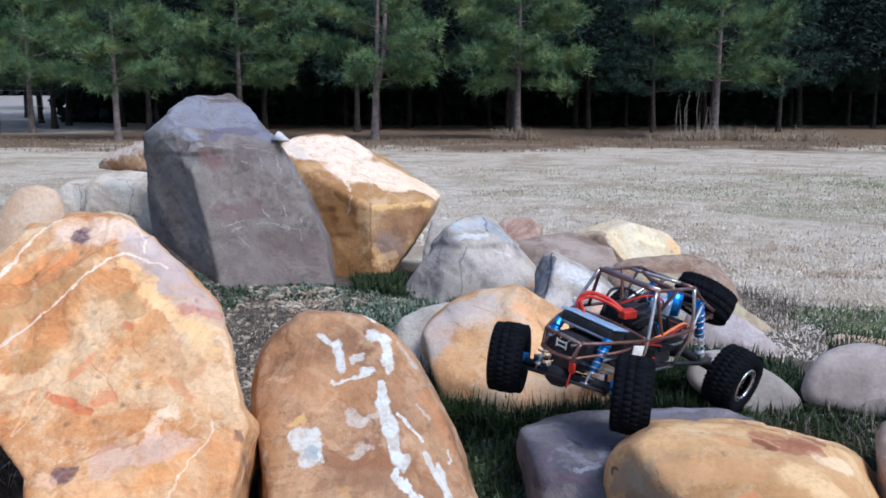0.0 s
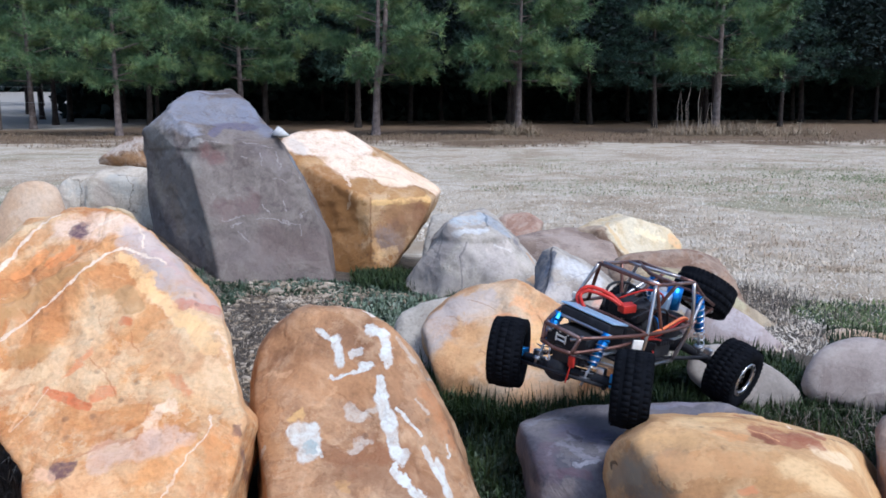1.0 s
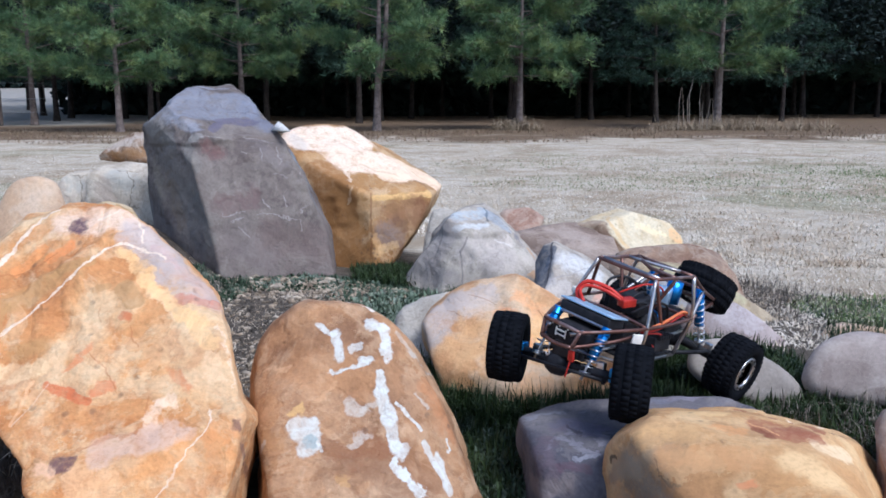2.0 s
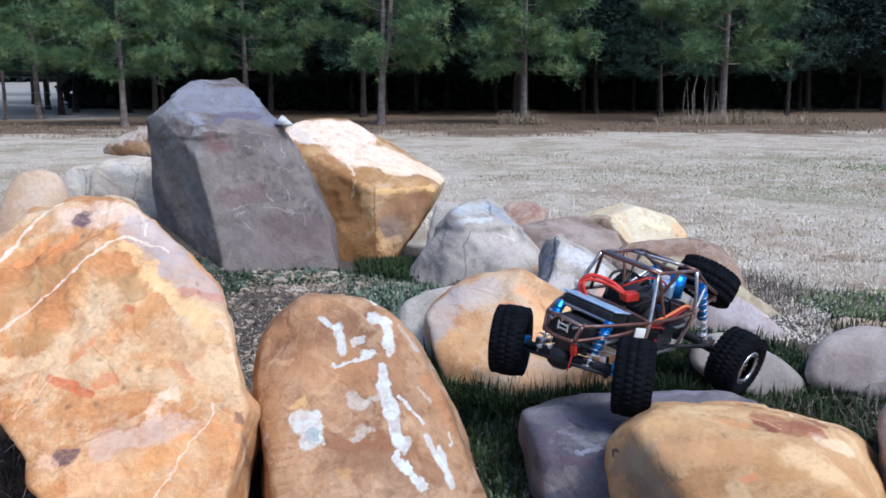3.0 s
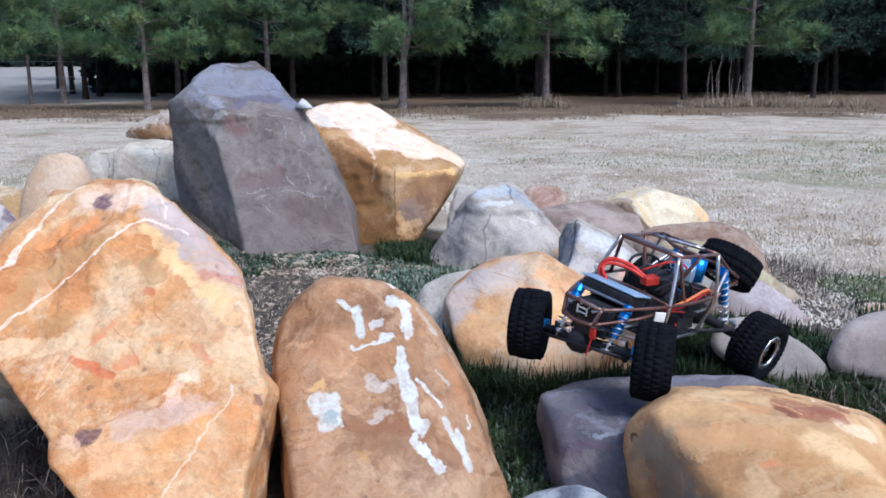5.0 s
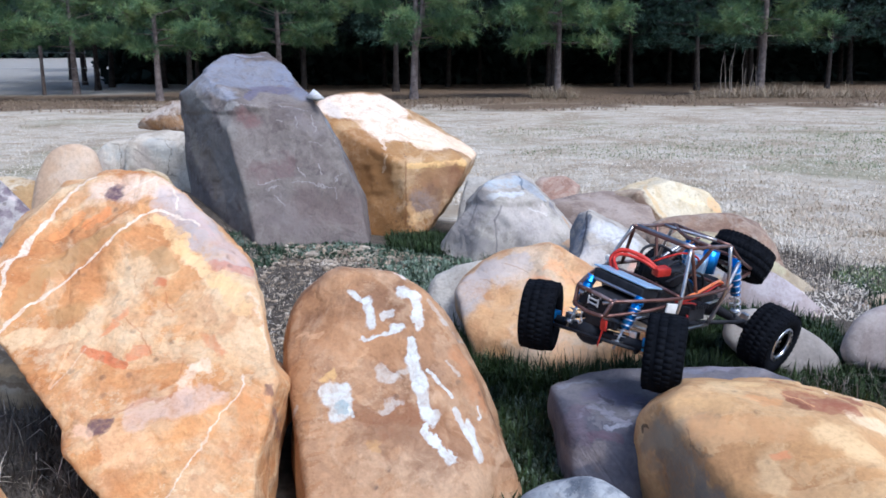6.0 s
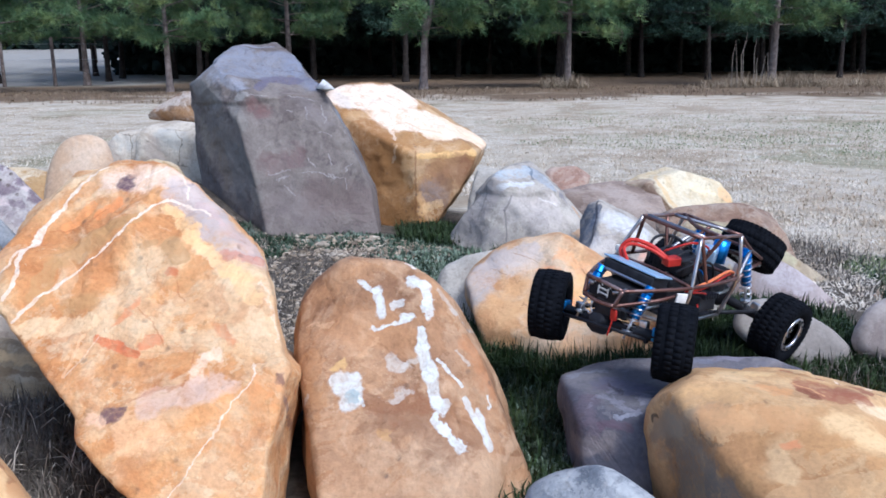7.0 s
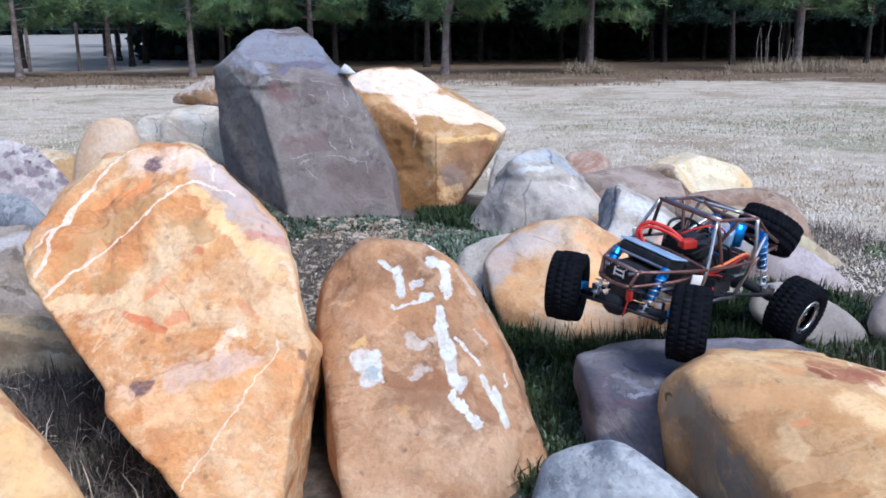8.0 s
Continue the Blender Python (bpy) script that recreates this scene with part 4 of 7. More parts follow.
stain_or_shade(marks, (0.151, -0.226, 0.036), (0.182, -0.229, 0.026), 0.0129, (0.724, 0.579, 0.531, 0.6), 0.5)
m_speckled = rock_material("speckled_quartzite", [(0.0, (0.36, 0.29, 0.28)), (0.4, (0.47, 0.40, 0.38)), (0.7, (0.56, 0.49, 0.45)), (1.0, (0.66, 0.59, 0.53))], 9.0, 1.0, specks=1.0, relief=0.010, seed=14.9, spots=marks)
marks = []
stain_or_shade(marks, (-0.238, -0.161, 0.050), (-0.187, -0.109, 0.102), 0.0409, (0.523, 0.435, 0.375, 0.85), 0.25)
stain_or_shade(marks, (-0.187, -0.109, 0.102), (-0.121, -0.098, 0.127), 0.0409, (0.523, 0.435, 0.375, 0.85), 0.25)
stain_or_shade(marks, (-0.231, -0.196, 0.027), (-0.200, -0.180, 0.049), 0.0202, (0.465, 0.402, 0.354, 0.8), 0.3)
stain_or_shade(marks, (-0.149, -0.146, 0.092), (-0.096, -0.125, 0.113), 0.0231, (0.56, 0.468, 0.395, 0.75), 0.3)
stain_or_shade(marks, (-0.163, -0.234, 0.025), (-0.080, -0.270, 0.023), 0.0396, (0.656, 0.391, 0.183, 0.75), 0.4)
stain_or_shade(marks, (-0.187, -0.197, 0.040), (-0.125, -0.190, 0.064), 0.0226, (0.668, 0.381, 0.17, 0.7), 0.4)
stain_or_shade(marks, (-0.073, -0.163, 0.096), (-0.039, -0.215, 0.071), 0.0216, (0.777, 0.289, 0.096, 0.75), 0.45)
stain_or_shade(marks, (-0.039, -0.215, 0.071), (-0.030, -0.248, 0.042), 0.0216, (0.777, 0.289, 0.096, 0.75), 0.45)
stain_or_shade(marks, (-0.039, -0.134, 0.128), (0.002, -0.171, 0.098), 0.0206, (0.844, 0.403, 0.166, 0.6), 0.5)
stain_or_shade(marks, (0.010, -0.215, 0.058), (0.078, -0.267, 0.022), 0.0450, (0.881, 0.526, 0.22, 0.6), 0.5)
stain_or_shade(marks, (0.064, -0.180, 0.087), (0.131, -0.236, 0.038), 0.0204, (0.9, 0.576, 0.274, 0.55), 0.5)
stain_or_shade(marks, (-0.035, -0.315, -0.012), (0.011, -0.322, -0.022), 0.0168, (0.711, 0.392, 0.183, 0.6), 0.5)
stain_or_shade(marks, (0.117, -0.286, -0.007), (0.171, -0.258, -0.021), 0.0246, (0.295, 0.128, 0.048, 0.92), 0.15)
stain_or_shade(marks, (0.084, -0.309, -0.026), (0.110, -0.295, -0.017), 0.0097, (0.295, 0.128, 0.048, 0.9), 0.15)
stain_or_shade(marks, (0.191, -0.252, -0.046), (0.157, -0.263, 0.002), 0.0114, (0.322, 0.145, 0.058, 0.85), 0.2)
stain_or_shade(marks, (0.197, -0.216, 0.013), (0.243, -0.188, -0.048), 0.0128, (0.848, 0.479, 0.219, 0.7), 0.4)
stain_or_shade(marks, (-0.056, -0.195, 0.085), (-0.028, -0.225, 0.061), 0.0010, (0.245, 0.089, 0.034, 0.5), 0.5)
stain_or_shade(marks, (-0.126, -0.237, 0.033), (-0.117, -0.244, 0.031), 0.0030, (0.245, 0.089, 0.034, 0.5), 0.5)
stain_or_shade(marks, (-0.056, -0.271, 0.024), (-0.040, -0.306, -0.005), 0.0012, (0.245, 0.089, 0.034, 0.5), 0.5)
stain_or_shade(marks, (-0.040, -0.306, -0.005), (-0.030, -0.325, -0.021), 0.0012, (0.245, 0.089, 0.034, 0.5), 0.5)
stain_or_shade(marks, (0.002, -0.171, 0.098), (0.016, -0.183, 0.081), 0.0015, (0.245, 0.089, 0.034, 0.5), 0.5)
stain_or_shade(marks, (0.096, -0.222, 0.047), (0.108, -0.239, 0.037), 0.0015, (0.245, 0.089, 0.034, 0.5), 0.5)
stain_or_shade(marks, (-0.147, -0.096, 0.119), (-0.084, -0.139, 0.106), 0.0010, (0.245, 0.089, 0.034, 0.5), 0.5)
stain_or_shade(marks, (0.126, -0.265, 0.011), (0.179, -0.245, -0.004), 0.0013, (0.245, 0.089, 0.034, 0.5), 0.5)
stain_or_shade(marks, (-0.200, -0.129, 0.087), (-0.161, -0.154, 0.081), 0.0010, (0.245, 0.089, 0.034, 0.5), 0.5)
stain_or_shade(marks, (0.109, -0.173, 0.078), (0.138, -0.191, 0.064), 0.0015, (0.245, 0.089, 0.034, 0.5), 0.5)
m_orange = rock_material("ochre_orange_sandstone", [(0, (0.539, 0.263, 0.112)), (0.35, (0.672, 0.371, 0.169)), (0.65, (0.746, 0.456, 0.231)), (1, (0.813, 0.603, 0.399))], 5.0, 1.0, relief=0.008, seed=2.3, spots=marks)
marks = []
stain_or_shade(marks, (-0.221, -0.088, 0.015), (-0.140, -0.131, 0.033), 0.0667, (0.3, 0.209, 0.147, 0.9), 0.2)
stain_or_shade(marks, (-0.121, -0.144, 0.034), (-0.062, -0.184, -0.035), 0.0307, (0.226, 0.144, 0.096, 0.9), 0.12)
stain_or_shade(marks, (-0.078, -0.081, 0.080), (-0.021, -0.191, -0.023), 0.0067, (0.628, 0.4, 0.164, 0.6), 0.4)
stain_or_shade(marks, (0.181, -0.065, 0.022), (0.204, -0.093, -0.018), 0.0160, (0.741, 0.434, 0.197, 0.8), 0.4)
stain_or_shade(marks, (0.039, -0.102, 0.050), (0.129, -0.095, 0.015), 0.0224, (0.926, 0.757, 0.456, 0.6), 0.5)
stain_or_shade(marks, (-0.086, -0.165, 0.016), (-0.028, -0.204, -0.034), 0.0044, (0.183, 0.102, 0.053, 0.7), 0.4)
m_cream = rock_material("cream_sandstone", [(0.0, (0.60, 0.44, 0.24)), (0.4, (0.72, 0.56, 0.34)), (0.7, (0.77, 0.63, 0.41)), (1.0, (0.80, 0.69, 0.49))], 6.0, 1.0, relief=0.008, seed=9.4, spots=marks)
m_yellow = rock_material("yellow_sandstone", CREAM, 6.0, 1.0, relief=0.007, seed=19.4)
m_brown = rock_material("brown_sandstone", [(0.0, (0.20, 0.14, 0.11)), (0.4, (0.33, 0.245, 0.19)), (0.7, (0.42, 0.325, 0.26)), (1.0, (0.50, 0.40, 0.33))], 5.0, 1.0, relief=0.008, seed=64.4)
m_purple = rock_material("purple_slate", PURPLE, 5.0, 1.3, relief=0.007, seed=4.4)
marks = []
stain_or_shade(marks, (-0.196, -0.165, 0.114), (-0.144, -0.141, 0.116), 0.0100, (0.247, 0.255, 0.303, 0.5), 0.9)
stain_or_shade(marks, (-0.179, -0.258, 0.106), (-0.118, -0.275, 0.104), 0.0085, (0.263, 0.255, 0.303, 0.5), 0.9)
stain_or_shade(marks, (-0.159, -0.308, 0.099), (-0.122, -0.299, 0.100), 0.0037, (0.403, 0.403, 0.455, 0.5), 0.9)
stain_or_shade(marks, (-0.161, -0.197, 0.111), (-0.109, -0.223, 0.107), 0.0137, (0.128, 0.118, 0.167, 0.7), 0.5)
stain_or_shade(marks, (-0.208, -0.276, 0.104), (-0.203, -0.311, 0.082), 0.0186, (0.137, 0.099, 0.117, 0.65), 0.5)
stain_or_shade(marks, (-0.186, -0.314, 0.083), (-0.142, -0.317, 0.088), 0.0091, (0.116, 0.069, 0.089, 0.7), 0.5)
stain_or_shade(marks, (-0.221, -0.282, 0.040), (-0.178, -0.325, 0.062), 0.0189, (0.229, 0.188, 0.176, 0.8), 0.3)
stain_or_shade(marks, (0.048, -0.083, 0.115), (0.103, -0.071, 0.114), 0.0086, (0.284, 0.21, 0.203, 0.6), 0.5)
stain_or_shade(marks, (-0.163, -0.206, 0.110), (-0.143, -0.236, 0.107), 0.0019, (0.045, 0.04, 0.051, 0.7), 0.4)
stain_or_shade(marks, (-0.028, -0.107, 0.113), (0.105, -0.066, 0.114), 0.0094, (0.203, 0.209, 0.268, 0.6), 0.5)
m_slab = rock_material("purple_grey_slab", [(0.0, (0.075, 0.072, 0.088)), (0.4, (0.125, 0.118, 0.138)), (0.7, (0.18, 0.165, 0.18)), (1.0, (0.26, 0.235, 0.235))], 4.0, 1.3, relief=0.008, seed=24.4, spots=marks)
m_river = rock_material("river_stone", RIVER, 6.0, 1.0, relief=0.002, seed=6.1, specks=0.15)
marks = []
# lower left face: its shade is painted on as grey-brown
stain_or_shade(marks, (-0.219, -0.269, 0.102), (-0.198, -0.298, 0.012), 0.0566, (0.2, 0.174, 0.135, 0.84), 0.5)
stain_or_shade(marks, (-0.185, -0.347, 0.064), (-0.166, -0.380, 0.041), 0.0331, (0.161, 0.15, 0.134, 0.84), 0.5)
stain_or_shade(marks, (-0.242, -0.192, 0.078), (-0.226, -0.252, 0.118), 0.0179, (0.302, 0.254, 0.184, 0.75), 0.3)
stain_or_shade(marks, (-0.244, -0.197, 0.111), (-0.247, -0.173, 0.069), 0.0088, (0.605, 0.422, 0.223, 0.7), 0.5)
stain_or_shade(marks, (-0.243, -0.196, 0.099), (-0.240, -0.206, 0.111), 0.0035, (0.042, 0.032, 0.026, 0.8), 0.5)
stain_or_shade(marks, (-0.191, -0.300, 0.151), (-0.089, -0.336, 0.163), 0.0213, (0.561, 0.296, 0.129, 0.7), 0.4)
stain_or_shade(marks, (-0.204, -0.254, 0.165), (-0.144, -0.264, 0.178), 0.0168, (0.668, 0.391, 0.164, 0.55), 0.5)
stain_or_shade(marks, (-0.148, -0.191, 0.175), (-0.083, -0.197, 0.173), 0.0106, (0.729, 0.489, 0.225, 0.6), 0.5)
stain_or_shade(marks, (-0.108, -0.251, 0.176), (-0.080, -0.263, 0.173), 0.0103, (0.651, 0.305, 0.114, 0.6), 0.5)
stain_or_shade(marks, (-0.027, -0.349, 0.164), (-0.001, -0.375, 0.153), 0.0279, (0.822, 0.576, 0.298, 0.65), 0.3)
stain_or_shade(marks, (0.019, -0.292, 0.164), (0.063, -0.285, 0.144), 0.0138, (0.795, 0.616, 0.39, 0.7), 0.3)
stain_or_shade(marks, (0.020, 0.022, 0.097), (0.036, -0.087, 0.124), 0.0106, (0.321, 0.113, 0.058, 0.9), 0.35)
stain_or_shade(marks, (-0.044, -0.250, 0.179), (0.018, -0.258, 0.168), 0.0174, (0.321, 0.113, 0.058, 0.9), 0.35)
stain_or_shade(marks, (-0.014, -0.277, 0.174), (0.019, -0.275, 0.168), 0.0129, (0.321, 0.113, 0.058, 0.9), 0.35)
stain_or_shade(marks, (0.075, -0.060, 0.106), (0.041, -0.241, 0.164), 0.0082, (0.321, 0.113, 0.058, 0.92), 0.15)
stain_or_shade(marks, (-0.056, -0.251, 0.171), (-0.041, -0.276, 0.172), 0.0052, (0.222, 0.073, 0.034, 0.85), 0.3)
stain_or_shade(marks, (-0.056, -0.228, 0.172), (-0.029, -0.265, 0.171), 0.0018, (0.724, 0.391, 0.165, 0.7), 0.3)
stain_or_shade(marks, (0.102, -0.018, 0.100), (0.073, -0.178, 0.143), 0.0042, (0.829, 0.685, 0.499, 0.85), 0.4)
stain_or_shade(marks, (0.064, -0.227, 0.156), (0.102, -0.200, 0.136), 0.0018, (0.182, 0.089, 0.047, 0.7), 0.3)
stain_or_shade(marks, (-0.112, -0.364, 0.140), (-0.099, -0.367, 0.143), 0.0064, (0.647, 0.226, 0.095, 0.6), 0.6)
stain_or_shade(marks, (-0.205, -0.293, 0.148), (-0.204, -0.306, 0.133), 0.0021, (0.184, 0.122, 0.071, 0.6), 0.5)
stain_or_shade(marks, (-0.204, -0.306, 0.133), (-0.186, -0.343, 0.121), 0.0021, (0.184, 0.122, 0.071, 0.6), 0.5)
m_ochre = rock_material("ochre_sandstone", OCHRE, 4.0, 0.9, relief=0.006, seed=8.3, spots=marks)
marks = []
stain_or_shade(marks, (0.138, -0.167, 0.157), (0.159, -0.171, 0.146), 0.0072, (0.294, 0.108, 0.045, 0.7), 0.6)
stain_or_shade(marks, (0.159, -0.171, 0.146), (0.182, -0.181, 0.127), 0.0072, (0.294, 0.108, 0.045, 0.7), 0.6)
stain_or_shade(marks, (0.144, -0.148, 0.156), (0.156, -0.153, 0.149), 0.0051, (0.181, 0.062, 0.029, 0.7), 0.6)
stain_or_shade(marks, (0.169, -0.172, 0.140), (0.175, -0.177, 0.134), 0.0057, (0.222, 0.081, 0.037, 0.7), 0.6)
stain_or_shade(marks, (0.158, -0.205, 0.114), (0.191, -0.224, 0.085), 0.0183, (0.74, 0.433, 0.171, 0.6), 0.6)
stain_or_shade(marks, (0.204, -0.196, 0.105), (0.215, -0.190, 0.061), 0.0097, (0.499, 0.239, 0.094, 0.7), 0.6)
stain_or_shade(marks, (0.188, -0.187, 0.120), (0.197, -0.194, 0.110), 0.0042, (0.253, 0.098, 0.042, 0.6), 0.6)
m_tawny = rock_material("tawny_sandstone", OCHRE, 5.0, 0.9, relief=0.006, seed=28.3, specks=0.8, spots=marks)
marks = []
stain_or_shade(marks, (0.093, -0.130, 0.078), (0.231, -0.146, 0.056), 0.0129, (0.541, 0.37, 0.188, 0.7), 0.5)
stain_or_shade(marks, (0.105, -0.157, 0.045), (0.249, -0.162, 0.032), 0.0077, (0.158, 0.098, 0.05, 0.7), 0.5)
m_olive = rock_material("olive_stone", OLIVE, 5.0, 1.5, relief=0.010, seed=3.7, spots=marks)
marks = []
stain_or_shade(marks, (-0.157, -0.219, 0.058), (-0.064, -0.221, 0.043), 0.06, (0.30, 0.31, 0.33, 0.85), 0.5)
stain_or_shade(marks, (-0.111, -0.146, 0.100), (0.107, -0.166, 0.024), 0.03, (0.42, 0.38, 0.23, 0.8), 0.4)
m_mossy = rock_material("weathered_olive_stone", OLIVE, 5.0, 1.5, relief=0.010, seed=13.7, spots=marks)
m_peach = rock_material("peach_stone", PEACH, 5.0, 0.8, relief=0.004, seed=1.1)
m_red = rock_material("red_stone", RED, 6.0, 1.0, relief=0.006, seed=2.9)
m_flat = rock_material("flat_red_brown_stone", [(0.0, (0.22, 0.12, 0.075)), (0.5, (0.38, 0.25, 0.17)), (1.0, (0.50, 0.40, 0.31))], 7.0, 1.0, relief=0.012, seed=32.9)
m_pale = rock_material("pale_stone", PALE, 6.0, 1.0, relief=0.007, seed=5.8)
m_chip = rock_material("white_quartz_chip", [(0.0, (0.68, 0.64, 0.58)), (0.5, (0.78, 0.75, 0.70)), (1.0, (0.86, 0.84, 0.80))], 9.0, 1.0, relief=0.003, seed=9.9)
m_bluegrey = rock_material("blue_grey_stone", [(0.0, (0.12, 0.13, 0.15)), (0.4, (0.25, 0.26, 0.28)), (0.7, (0.36, 0.365, 0.37)), (1.0, (0.52, 0.515, 0.50))], 9.0, 1.2, relief=0.006, seed=11.2)
marks = []
stain_or_shade(marks, (-0.110, -0.129, 0.139), (-0.019, -0.183, 0.094), 0.04, (0.52, 0.46, 0.45, 0.7), 0.6)
stain_or_shade(marks, (-0.153, -0.153, 0.071), (-0.138, -0.183, 0.035), 0.05, (0.30, 0.20, 0.15, 0.7), 0.5)
m_pink = rock_material("pink_river_stone", [(0.0, (0.22, 0.16, 0.145)), (0.5, (0.34, 0.26, 0.235)), (1.0, (0.50, 0.42, 0.385))], 4.0, 1.2, relief=0.003, seed=41.0, specks=0.2, spots=marks)
m_long = rock_material("grey_tan_river_stone", [(0.0, (0.29, 0.25, 0.215)), (0.5, (0.38, 0.335, 0.295)), (1.0, (0.47, 0.42, 0.375))], 4.0, 0.8, relief=0.0015, seed=47.0, specks=0.1)
marks = []
stain_or_shade(marks, (0.081, -0.137, 0.117), (0.150, -0.115, 0.125), 0.0229, (0.55, 0.503, 0.481, 0.7), 0.4)
stain_or_shade(marks, (0.113, -0.178, 0.075), (0.166, -0.182, 0.063), 0.0140, (0.301, 0.231, 0.165, 0.7), 0.5)
stain_or_shade(marks, (0.109, -0.201, 0.036), (0.156, -0.198, 0.016), 0.0056, (0.087, 0.061, 0.043, 0.7), 0.5)
stain_or_shade(marks, (0.139, -0.147, 0.106), (0.187, -0.154, 0.095), 0.0112, (0.431, 0.372, 0.335, 0.6), 0.5)
m_weather = rock_material("weathered_grey_stone", [(0.0, (0.17, 0.13, 0.10)), (0.4, (0.28, 0.22, 0.165)), (0.7, (0.36, 0.29, 0.225)), (1.0, (0.46, 0.39, 0.32))], 6.0, 1.6, relief=0.010, seed=53.0, specks=0.7, spots=marks)
marks = []
stain_or_shade(marks, (0.063, -0.228, 0.063), (0.097, -0.233, 0.041), 0.05, (0.45, 0.44, 0.40, 0.7), 0.4)
stain_or_shade(marks, (-0.001, -0.216, 0.006), (0.025, -0.231, -0.026), 0.04, (0.42, 0.33, 0.27, 0.6), 0.5)
stain_or_shade(marks, (0.095, -0.197, 0.076), (0.124, -0.231, 0.019), 0.0016, (0.11, 0.085, 0.065, 0.8), 0.6)
stain_or_shade(marks, (0.124, -0.231, 0.019), (0.109, -0.246, -0.058), 0.0016, (0.11, 0.085, 0.065, 0.8), 0.6)
stain_or_shade(marks, (0.025, -0.236, -0.059), (0.152, -0.249, -0.057), 0.0018, (0.11, 0.085, 0.065, 0.8), 0.6)
stain_or_shade(marks, (0.065, -0.202, 0.076), (0.119, -0.198, 0.071), 0.0018, (0.11, 0.085, 0.065, 0.8), 0.6)
m_cracked = rock_material("beige_cracked_stone", [(0.0, (0.43, 0.34, 0.25)), (0.5, (0.60, 0.50, 0.385)), (1.0, (0.74, 0.65, 0.52))], 6.0, 1.2, relief=0.009, seed=59.0, specks=0.4, spots=marks)
marks = []
stain_or_shade(marks, (-0.024, -0.135, 0.024), (0.107, -0.122, 0.076), 0.022, (0.58, 0.50, 0.42, 0.7), 0.5)
stain_or_shade(marks, (0.006, -0.157, -0.013), (0.126, -0.154, 0.005), 0.028, (0.36, 0.20, 0.09, 0.8), 0.3)
m_jut = rock_material("rough_brown_stone", [(0.0, (0.20, 0.11, 0.06)), (0.4, (0.36, 0.22, 0.13)), (0.7, (0.48, 0.34, 0.24)), (1.0, (0.66, 0.56, 0.46))], 10.0, 1.2, relief=0.012, seed=61.0, spots=marks)
stone("left_boulder", (-0.574, 1.462, 0.202), 44, 0.022, 7, [
    (49, -59, 0.435), (-35, -50, 0.302), (-56, -27, 0.201), (-57, -24, 0.198), (-59, -19, 0.201), (-56, -30, 0.172),
    (-4, 44, 0.251), (-41, 38, 0.276), (77, 59, 0.263), (-2, 48, 0.241), (45, 65, 0.292), (150, 12, 0.133), (-150, 12, 0.222),
    (180, -90, 0.252), (97.7, 18.1, 0.253), (-63.7, 21.1, 0.290), (-66.8, 32.1, 0.290), (-70.8, 44.3, 0.286), (-69, 38.6, 0.285),
    (-68.4, 36, 0.283), (-74, 56.3, 0.307), (-163.2, 83.4, 0.29), (144.1, 77.8, 0.283), (117.8, 48.9, 0.244), (115.1, 38.4, 0.219),
    (115.5, 40, 0.222), (115.3, 39.5, 0.222), (111.4, 27.6, 0.223), (107, 12.9, 0.226), (102.4, -2.2, 0.229), (103.6, 1.4, 0.227),
    (105.9, 6.9, 0.211), (106.8, 8.9, 0.201),
], m_left,
    "large orange sandstone boulder crossed by white quartz veins", "boulder", steps=[(53.6, -66.6, 0.110, 0.032, 0.02), (84.5, -71.7, -0.214, 0.006, 0.006), (-60.2, -26.8, -0.014, 0.004, 0.006)])
stone("patched_boulder", (-0.132, 1.501, 0.079), 34, 0.013, 6, [
    (4, 42, 0.253), (6, 36, 0.308), (-12, 34, 0.356), (48, 38, 0.23), (-40, 40, 0.272), (58, 20, 0.255), (-73.3, -8.2, 0.209),
    (-75.7, -2.3, 0.21), (-78.6, 5.8, 0.219), (-82.7, 18, 0.235), (-90.4, 38.8, 0.258), (-107.2, 62.2, 0.259),
    (-139.2, 74.4, 0.246), (171.2, 76.3, 0.233), (117.9, 58.2, 0.2), (107.4, 42.4, 0.167), (107, 41.6, 0.165), (100.5, 27.1, 0.147),
    (99.7, 25.1, 0.145), (98.4, 22.2, 0.147), (96.1, 17.3, 0.155), (150, 12, 0.164), (-150, 12, 0.186), (180, -90, 0.129),
    (3, -62, 0.304),
], m_patch,
    "rounded rusty brown boulder with white mineral patches", "boulder")
stone("dark_boulder", (-0.744, 3.130, 0.422), 110, 0.018, 7, [
    (25, 21, 0.286), (-45.9, -0.7, 0.278), (-28.5, 29.8, 0.312), (36.7, 64.5, 0.215), (-71.1, 0.5, 0.305), (-70.5, -6.1, 0.305),
    (-70.8, 0.8, 0.322), (-72.8, 68.5, 0.312), (-72.6, 52.4, 0.335), (-72.8, 45.6, 0.326), (97.7, 81, 0.299), (91.5, 85.2, 0.307),
    (101.8, 60.8, 0.266), (102.3, 40.8, 0.214), (102.3, 39, 0.211), (101.9, 31.2, 0.203), (102.1, 33.1, 0.203),
    (101.6, 28.8, 0.212), (100.1, 16.8, 0.253), (99.3, 11.9, 0.276), (97, -1.3, 0.35), (150, 12, 0.228), (-150, 12, 0.302),
    (180, -90, 0.472),
], m_dark,
    "tall dark grey slate boulder with a purple cap", "boulder", steps=[(63.8, -85.9, -0.111, -0.008, 0.006), (-67.2, -86.5, -0.225, -0.006, 0.006)])
